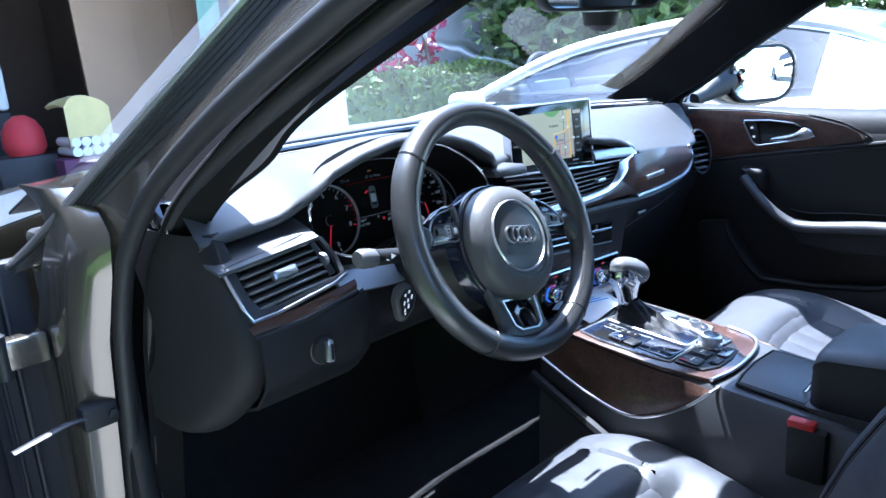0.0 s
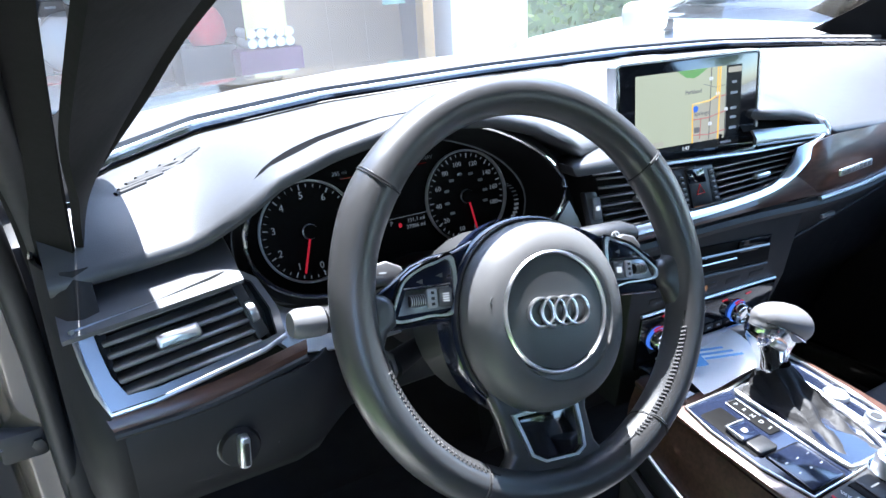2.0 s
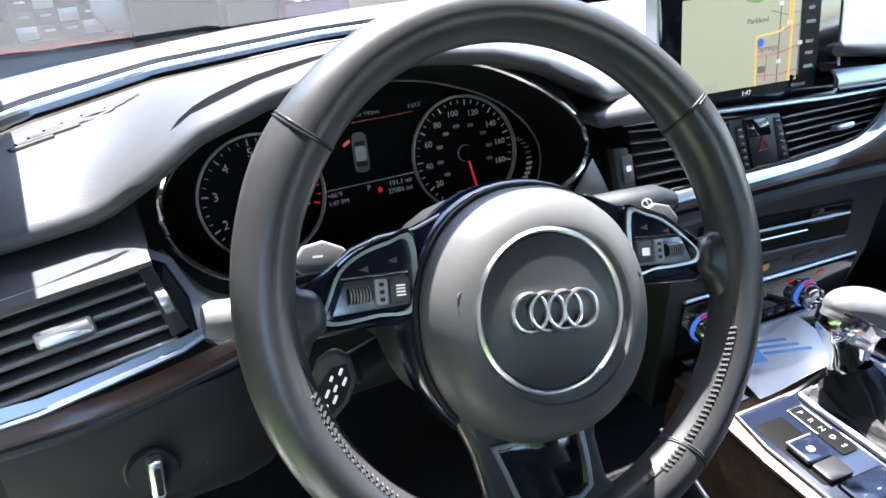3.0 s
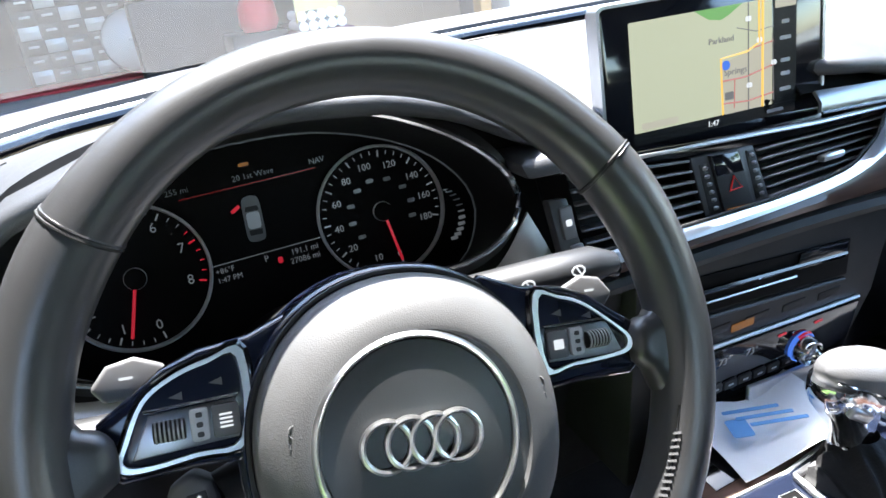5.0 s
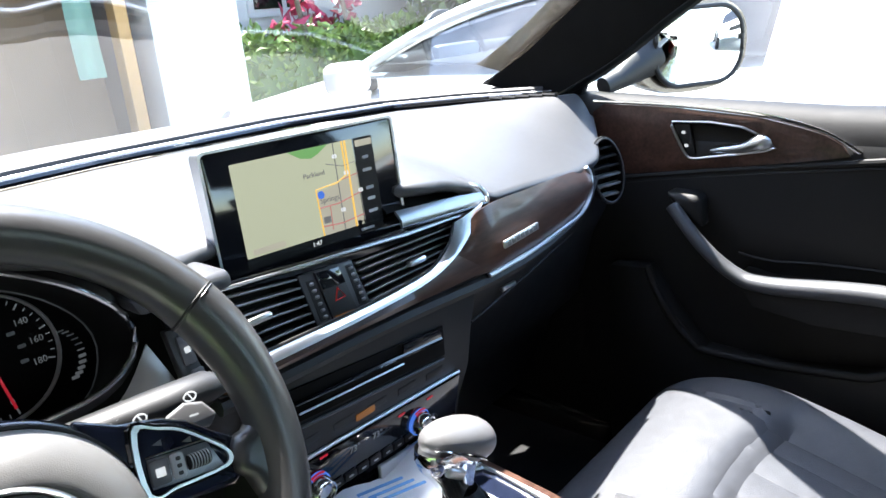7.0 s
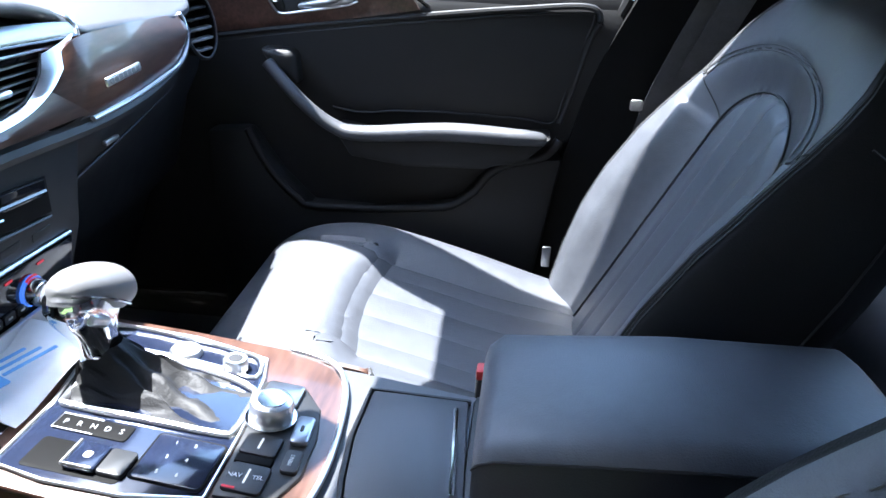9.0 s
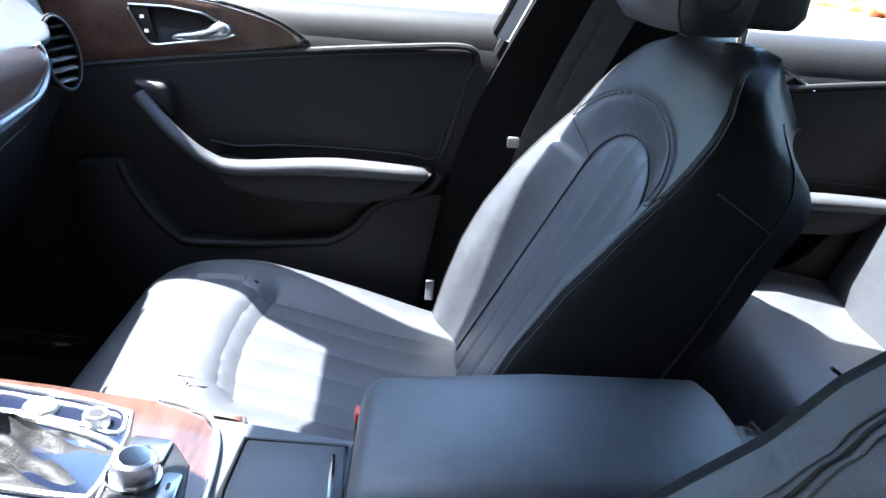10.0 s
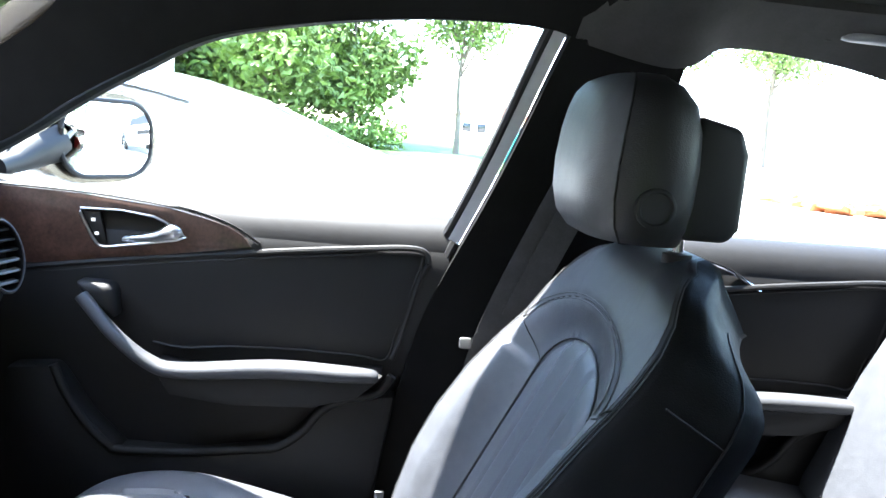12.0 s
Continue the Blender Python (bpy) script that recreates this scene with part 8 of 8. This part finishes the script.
hg = thing("hedge", "trimmed green hedge before the white house wall", "hedge")
leaves(5200, lambda r: (2.75 + 3.6 * r.random(), 4.75 + 0.75 * r.random(), 0.25 + 0.85 * r.random() ** 0.7 + 0.05 * math.sin(9 * r.random())), 0.10, LEAF, "hedge_leaves", hg, 3)
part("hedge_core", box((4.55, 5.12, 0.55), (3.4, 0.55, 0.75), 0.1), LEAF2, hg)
for x, y, s in ((4.1, 5.0, 1), (4.75, 5.1, 2)):
    cp = thing("red_cordyline", "magenta-leaved cordyline plant before the house", "plant", "red plants")
    part("stem", tube([(x, y, 0.2), (x + 0.05, y, 1.0), (x, y + 0.05, 1.5)], 0.025, 8), BARK, cp)
    leaves(90, clumps([(x, y, 1.55), (x + 0.15, y + 0.1, 1.3), (x - 0.2, y, 1.15), (x + 0.05, y, 1.85)], 0.16), 0.14, REDLEAF, "crown", cp, s)
for x, y, s in ((4.6, 4.4, 1), (5.8, 4.3, 2)):
    ag = thing("spiky_plant", "spiky pale green plant at the foot of the hedge", "plant")
    leaves(60, lambda r: (x + r.gauss(0, 0.06), y + r.gauss(0, 0.06), 0.42 + 0.1 * r.random()), 0.26, LEAF, "blades", ag, s)
tsb = thing("tall_shrubs", "tall dark green shrubs along the house", "shrub")
for k in range(7):
    part("stem", tube([(5.9 + 0.28 * k, 2.6 + 0.35 * k, 0.1), (6.0 + 0.26 * k, 2.65 + 0.36 * k, 0.9), (5.95 + 0.3 * k, 2.7 + 0.35 * k, 1.9)], 0.03, 6), BARK, tsb)
leaves(5200, lambda r: (5.6 + 1.5 * r.random() + 0.5 * (r.random() - 0.5), 2.2 + 3.0 * r.random(), 0.25 + 2.5 * r.random() ** 0.8), 0.17, LEAF2, "leaf_mass", tsb, 71)
leaves(3600, lambda r: (6.3 + 3.4 * r.random(), 5.0 + 0.8 * r.random(), 0.25 + 2.4 * r.random() ** 0.8), 0.17, LEAF, "leaf_mass", tsb, 72)
for px_ in ((6.20, 1.62), (8.8, 3.3)):
    slab("porch_post", (*px_, 1.5), (0.16, 0.16, 2.9), STUCCO, "white porch post among the shrubs", "post")
tree(6.3, 5.2, 5.5, 1.9, "leaning tree with thin crown before the house", 11, 2200, 0.16, LEAF, 0.45)
tree(8.5, 4.0, 6.0, 2.2, "leafy tree beside the drive", 12, 2600, 0.18, LEAF2, 0.3)

for k, (x, y, h, s) in enumerate(((25, 8.0, 9, 4.2), (27, 4.6, 8.5, 4.0), (33, 12, 10, 5), (30, 1.6, 7.5, 3.2), (36, 6, 11, 5), (24, 14.5, 8, 3.4), (24, 14, 8, 3.6), (29, 6.4, 7, 3.4), (31, 9.5, 8, 4.2))):
    tree(x, y, h, s, "broad dense green street tree", 20 + k, 8000, 0.34, LEAF if k % 2 else LEAF2, 0.12)
for x, y, h, w, k in ((40, -14, 10, 4.0, 37), (46, -24, 11, 4.5, 38), (44, -33, 11, 4.5, 39)):
    tree(x, y, h, w, "tall green street tree with a high crown", k, 4500, 0.34, LEAF, 0.5)
tree(27.5, -2.6, 6.2, 1.9, "young tree with slim trunk and bright crown", 41, 2200, 0.24, LEAF, 0.55)
for k, (x, y) in enumerate(((23.5, 4.6), (25.5, 2.6), (27, 0.8), (22, 6.2))):
    sh = thing("shrub", "low green shrub beside the lawn", "shrub", "shrubs")
    leaves(700, clumps([(x, y, gz(x, y) + 0.5), (x + 0.8, y + 0.6, gz(x, y) + 0.4), (x - 0.5, y - 0.8, gz(x, y) + 0.45)], 0.75), 0.24, LEAF, "leaves", sh, 60 + k)
hs = thing("house", "cream house with red tiled roof beyond the lawn", "house")
HX, HY, HZ = 88.0, -11.5, gz(88, 0)
part("house_walls", box((HX + 4, HY, HZ + 1.5), (8, 9, 3.0), 0.03), CREAM, hs)
part("house_roof", prism([(HX - 0.8, HY + y, HZ + z) for y, z in ((-5.3, 3.0), (0, 4.6), (5.3, 3.0))], (9.6, 0, 0), 0.02), ROOFTILE, hs)
for y in (-3.0, 1.5, 3.3):
    wv = part("window", box((HX - 0.02, HY + y, HZ + 1.6), (0.08, 1.2, 1.2), 0.01), WHITE, hs)
    part("pane", box((HX - 0.07, HY + y, HZ + 1.6), (0.02, 1.0, 1.0), 0.005), PIANO, wv)
for k, y in enumerate((-4.5, -4.0)):
    bn_ = thing("wheeled_bin", "teal wheeled bin at the kerb", "bin", "bins")
    zb = gz(24, y)
    part("bin_body", grid([[Vector((24 + sx * w, y + sy * w, zb + z)) for sx, sy in ((-1, -1), (1, -1), (1, 1), (-1, 1))] for z, w in ((0.06, 0.19), (0.95, 0.26))], True, True), TEAL, bn_)
    part("bin_lid", box((24, y, zb + 1.0), (0.56, 0.54, 0.07), 0.02), TEAL, bn_)
    part("bin_wheel", lathe([(0.09, -0.25), (0.09, 0.25)], pose(24.2, y, zb + 0.09, 90, 0, 0), 14), BLACK, bn_)
rb_ = thing("rubble_bed", "orange clay rubble along the drive", "rubble", kind="stuff")
rr = random.Random(9)
part("pieces", joined(*[box((14 + 3.5 * rr.random(), -9.5 - 3.2 * rr.random(), 0.22 + 0.1 * rr.random()), (0.25 + 0.5 * rr.random(), 0.2 + 0.4 * rr.random(), 0.08 + 0.12 * rr.random()), 0.02, 1, pose(0, 0, 0, rr.uniform(-20, 20), rr.uniform(-20, 20), rr.uniform(0, 180))) for _ in range(46)]), ORANGE, rb_)

# ---------- white car alongside ----------
# blue tint stands in for sky reflected in clear side windows
SKYGLASS = glass_material("blue_tinted_side_glass", (0.42, 0.50, 0.58), 1.0, 1.8)
nc = thing("white_car", "white parked sedan with clear windows alongside", "car")
NX, NZ = 2.42, -0.06


def nrow(y, w, zs):
    (zb, zm, zt2) = zs
    return [Vector((NX + sx, y, z + NZ)) for sx, z in ((-w, zb), (-w - 0.03, zm - 0.15), (-w, zm), (-w + 0.07, zt2 - 0.02), (-w * 0.6, zt2 + 0.012), (0, zt2 + 0.02), (w * 0.6, zt2 + 0.012), (w - 0.07, zt2 - 0.02), (w, zm), (w + 0.03, zm - 0.15), (w, zb))]


part("body", grid([nrow(*r) for r in ((3.05, 0.62, (0.3, 0.55, 0.66)), (2.98, 0.74, (0.26, 0.62, 0.76)), (2.7, 0.83, (0.25, 0.72, 0.86)), (2.2, 0.87, (0.25, 0.80, 0.95)), (1.75, 0.88, (0.25, 0.86, 1.02)), (1.0, 0.88, (0.25, 0.88, 1.02)), (0.2, 0.88, (0.25, 0.90, 1.03)), (-0.4, 0.88, (0.25, 0.90, 1.05)), (-0.9, 0.86, (0.26, 0.88, 1.04)), (-1.25, 0.80, (0.3, 0.82, 1.0)), (-1.34, 0.70, (0.36, 0.7, 0.9)))], False, True), WHITECAR, nc, "glossy white body", 60)


def nroof(y, w, z):
    return [Vector((NX + w * c, y, z + NZ - 0.045 * c ** 4)) for c in (-1, -0.85, -0.5, 0, 0.5, 0.85, 1)]


part("roof", thick(grid([nroof(*r) for r in ((0.98, 0.56, 1.30), (0.8, 0.57, 1.335), (0.5, 0.58, 1.345), (0.25, 0.575, 1.325), (0.05, 0.56, 1.275))]), 0.01), WHITECAR, nc, "", 60)
for sx in (-1, 1):
    arch = [(NX + sx * 0.80, 1.72, 1.01 + NZ), (NX + sx * 0.68, 1.28, 1.20 + NZ), (NX + sx * 0.57, 0.95, 1.275 + NZ), (NX + sx * 0.58, 0.5, 1.305 + NZ), (NX + sx * 0.57, 0.10, 1.245 + NZ), (NX + sx * 0.70, -0.25, 1.11 + NZ), (NX + sx * 0.80, -0.45, 1.04 + NZ)]
    part("window_arch", tube(spline(arch, 8), 0.026, 8), WHITECAR, nc, "white window arch")
    part("window_line", tube([p + Vector((sx * 0.015, 0, -0.026)) for p in spline(arch, 8)], 0.008, 6), CHROME, nc)
    ar = [p for p in spline(arch, 12) if p.y > 0.085]
    g = part("side_window", grid([[Vector((NX + sx * 0.83, p.y, 0.99 + NZ)) for p in ar], [p + Vector((0, 0, -0.01)) for p in ar]]), SKYGLASS, nc, "", 80)
    g.visible_shadow = False
    part("centre_pillar", strip([(NX + sx * 0.585, 0.62, 1.30 + NZ), (NX + sx * 0.80, 0.70, 1.0 + NZ)], [(NX + sx * 0.585, 0.52, 1.30 + NZ), (NX + sx * 0.80, 0.57, 1.0 + NZ)], 0.02), BLACK, nc)
    part("rear_quarter", prism([(NX + sx * 0.70, 0.10, 1.225 + NZ), (NX + sx * 0.815, 0.13, 0.955 + NZ), (NX + sx * 0.815, -0.5, 0.955 + NZ), (NX + sx * 0.73, -0.28, 1.10 + NZ)], (sx * 0.01, 0, 0), 0.0), WHITECAR, nc)
    part("door_mirror", box((NX + sx * 0.97, 1.55, 1.02 + NZ), (0.18, 0.11, 0.12), 0.04, 4), WHITECAR, nc)
    part("mirror_foot", box((NX + sx * 0.87, 1.56, 0.985 + NZ), (0.10, 0.05, 0.05), 0.015), BLACK, nc)
    part("headlamp", box((NX + sx * 0.66, 2.88, 0.70 + NZ), (0.22, 0.16, 0.11), 0.04, 3), SIDEGLASS, nc)
    for y in (2.25, -0.55):
        w = part("wheel", lathe([(0.1, -0.1), (0.29, -0.1), (0.31, -0.07), (0.31, 0.07), (0.29, 0.1), (0.1, 0.1)], pose(NX + sx * 0.80, y, 0.31, 0, 90, 0), 28), RUBBER, nc)
        part("rim", lathe([(0.21, 0.0), (0.20, 0.105 * sx), (0.02, 0.09 * sx)], pose(NX + sx * 0.80, y, 0.31, 0, 90, 0), 20), SILVER, w)
    part("car_seat", box((NX + sx * 0.36, 0.42, 0.86), (0.46, 0.14, 0.60), 0.06, 3, pose(0, 0, 0, 14)), LEATHER, nc)
    part("car_headrest", box((NX + sx * 0.36, 0.34, 1.20), (0.22, 0.09, 0.16), 0.04, 3), LEATHER, nc)
g = part("windscreen", grid([[Vector((NX + 0.80 * c, 1.74 + 0.16 * (1 - c * c), 1.02 + NZ)) for c in (1, 0.5, 0, -0.5, -1)], [Vector((NX + 0.56 * c, 0.98 + 0.03 * (1 - c * c), 1.30 + NZ - 0.03 * c ** 2)) for c in (1, 0.5, 0, -0.5, -1)]]), SIDEGLASS, nc, "", 80)
g.visible_shadow = False
g = part("rear_window", grid([[Vector((NX + 0.70 * c, -0.42, 1.06 + NZ)) for c in (-1, -0.5, 0, 0.5, 1)], [Vector((NX + 0.56 * c, 0.06, 1.275 + NZ - 0.03 * c * c)) for c in (-1, -0.5, 0, 0.5, 1)]]), REARGLASS, nc, "pale sloping rear window", 80)
# black sheet over the closed body top stands in for cabin shade
part("cabin_trim", prism([(NX + sx * 0.76, y, 0.984) for sx, y in ((-1, 0.14), (1, 0.14), (1, 1.60), (-1, 1.60))], (0, 0, 0.004)), BLACK, nc, "black sheet standing in for the shaded cabin below the windows")
part("car_dashboard", box((NX, 1.62, 0.97), (1.40, 0.26, 0.10), 0.04, 3), PANELGREY, nc)
sw2 = part("car_steering_wheel", tube([pose(2.0, 1.46, 1.0, 65, 0, 0) @ Vector((0.18 * math.cos(t), 0.18 * math.sin(t), 0)) for t in (2 * math.pi * k / 32 for k in range(32))], 0.015, 8, True), PLASTIC, nc)
part("wheel_hub", box((2.0, 1.47, 0.995), (0.28, 0.05, 0.09), 0.02), SILVER, sw2)
part("front_bumper", box((NX, 3.0, 0.45), (1.5, 0.16, 0.24), 0.06, 3), WHITECAR, nc)

# ---------- white car behind, seen in the door mirror ----------
sv = thing("white_suv", "white parked off-roader with dark windows behind on the street", "car")
SV = pose(4.0, -10.6, 0, 0, 0, 8)


def at_suv(bm):
    bmesh.ops.transform(bm, matrix=SV, verts=bm.verts)
    return bm


part("body", at_suv(prism([(-0.92, y, z) for y, z in ((2.3, 0.45), (2.35, 0.80), (2.2, 1.0), (1.15, 1.12), (0.45, 1.72), (-1.7, 1.78), (-2.25, 1.15), (-2.3, 0.45))], (1.84, 0, 0), 0.06, 3)), WHITECAR, sv, "glossy white body")
for sx in (-1, 1):
    for y0, y1 in ((0.95, 0.05), (-0.02, -0.95), (-1.02, -1.75)):
        part("side_window", at_suv(prism([(sx * 0.925, y, z) for y, z in ((y0, 1.16), (y0 - (0.42 if y0 > 0.5 else 0.0), 1.62), (y1, 1.62), (y1, 1.16))], (sx * 0.006, 0, 0), 0.0)), PIANO, sv, "dark side window")
    for y in (1.45, -1.45):
        part("wheel_arch", at_suv(lathe([(0.44, -0.02), (0.44, 0.02), (0.30, 0.02)], pose(sx * 0.93, y, 0.42, 0, 90, 0), 24)), BLACK, sv)
        w = part("wheel", at_suv(lathe([(0.1, -0.1), (0.34, -0.1), (0.37, -0.06), (0.37, 0.06), (0.34, 0.1), (0.1, 0.1)], pose(sx * 0.88, y, 0.37, 0, 90, 0), 28)), RUBBER, sv)
        part("rim", at_suv(lathe([(0.24, 0.0), (0.23, 0.105 * sx), (0.02, 0.09 * sx)], pose(sx * 0.88, y, 0.37, 0, 90, 0), 20)), SILVER, w)
    part("headlamp", at_suv(box((sx * 0.68, 2.30, 0.86), (0.34, 0.12, 0.16), 0.04, 3)), CHROME, sv)
part("windscreen", at_suv(prism([(-0.80, 1.10, 1.15), (0.80, 1.10, 1.15), (0.70, 0.50, 1.68), (-0.70, 0.50, 1.68)], (0, 0.02, 0.02), 0.0)), PIANO, sv)
part("grille", at_suv(box((0, 2.33, 0.78), (0.80, 0.08, 0.22), 0.03)), BLACK, sv)
tree(9.0, -22.0, 8, 3.6, "broad green tree behind on the street", 51, 4000, 0.34, LEAF, 0.2)
tree(-1.5, -24.0, 8, 3.6, "broad green tree behind on the street", 52, 4000, 0.34, LEAF2, 0.2)
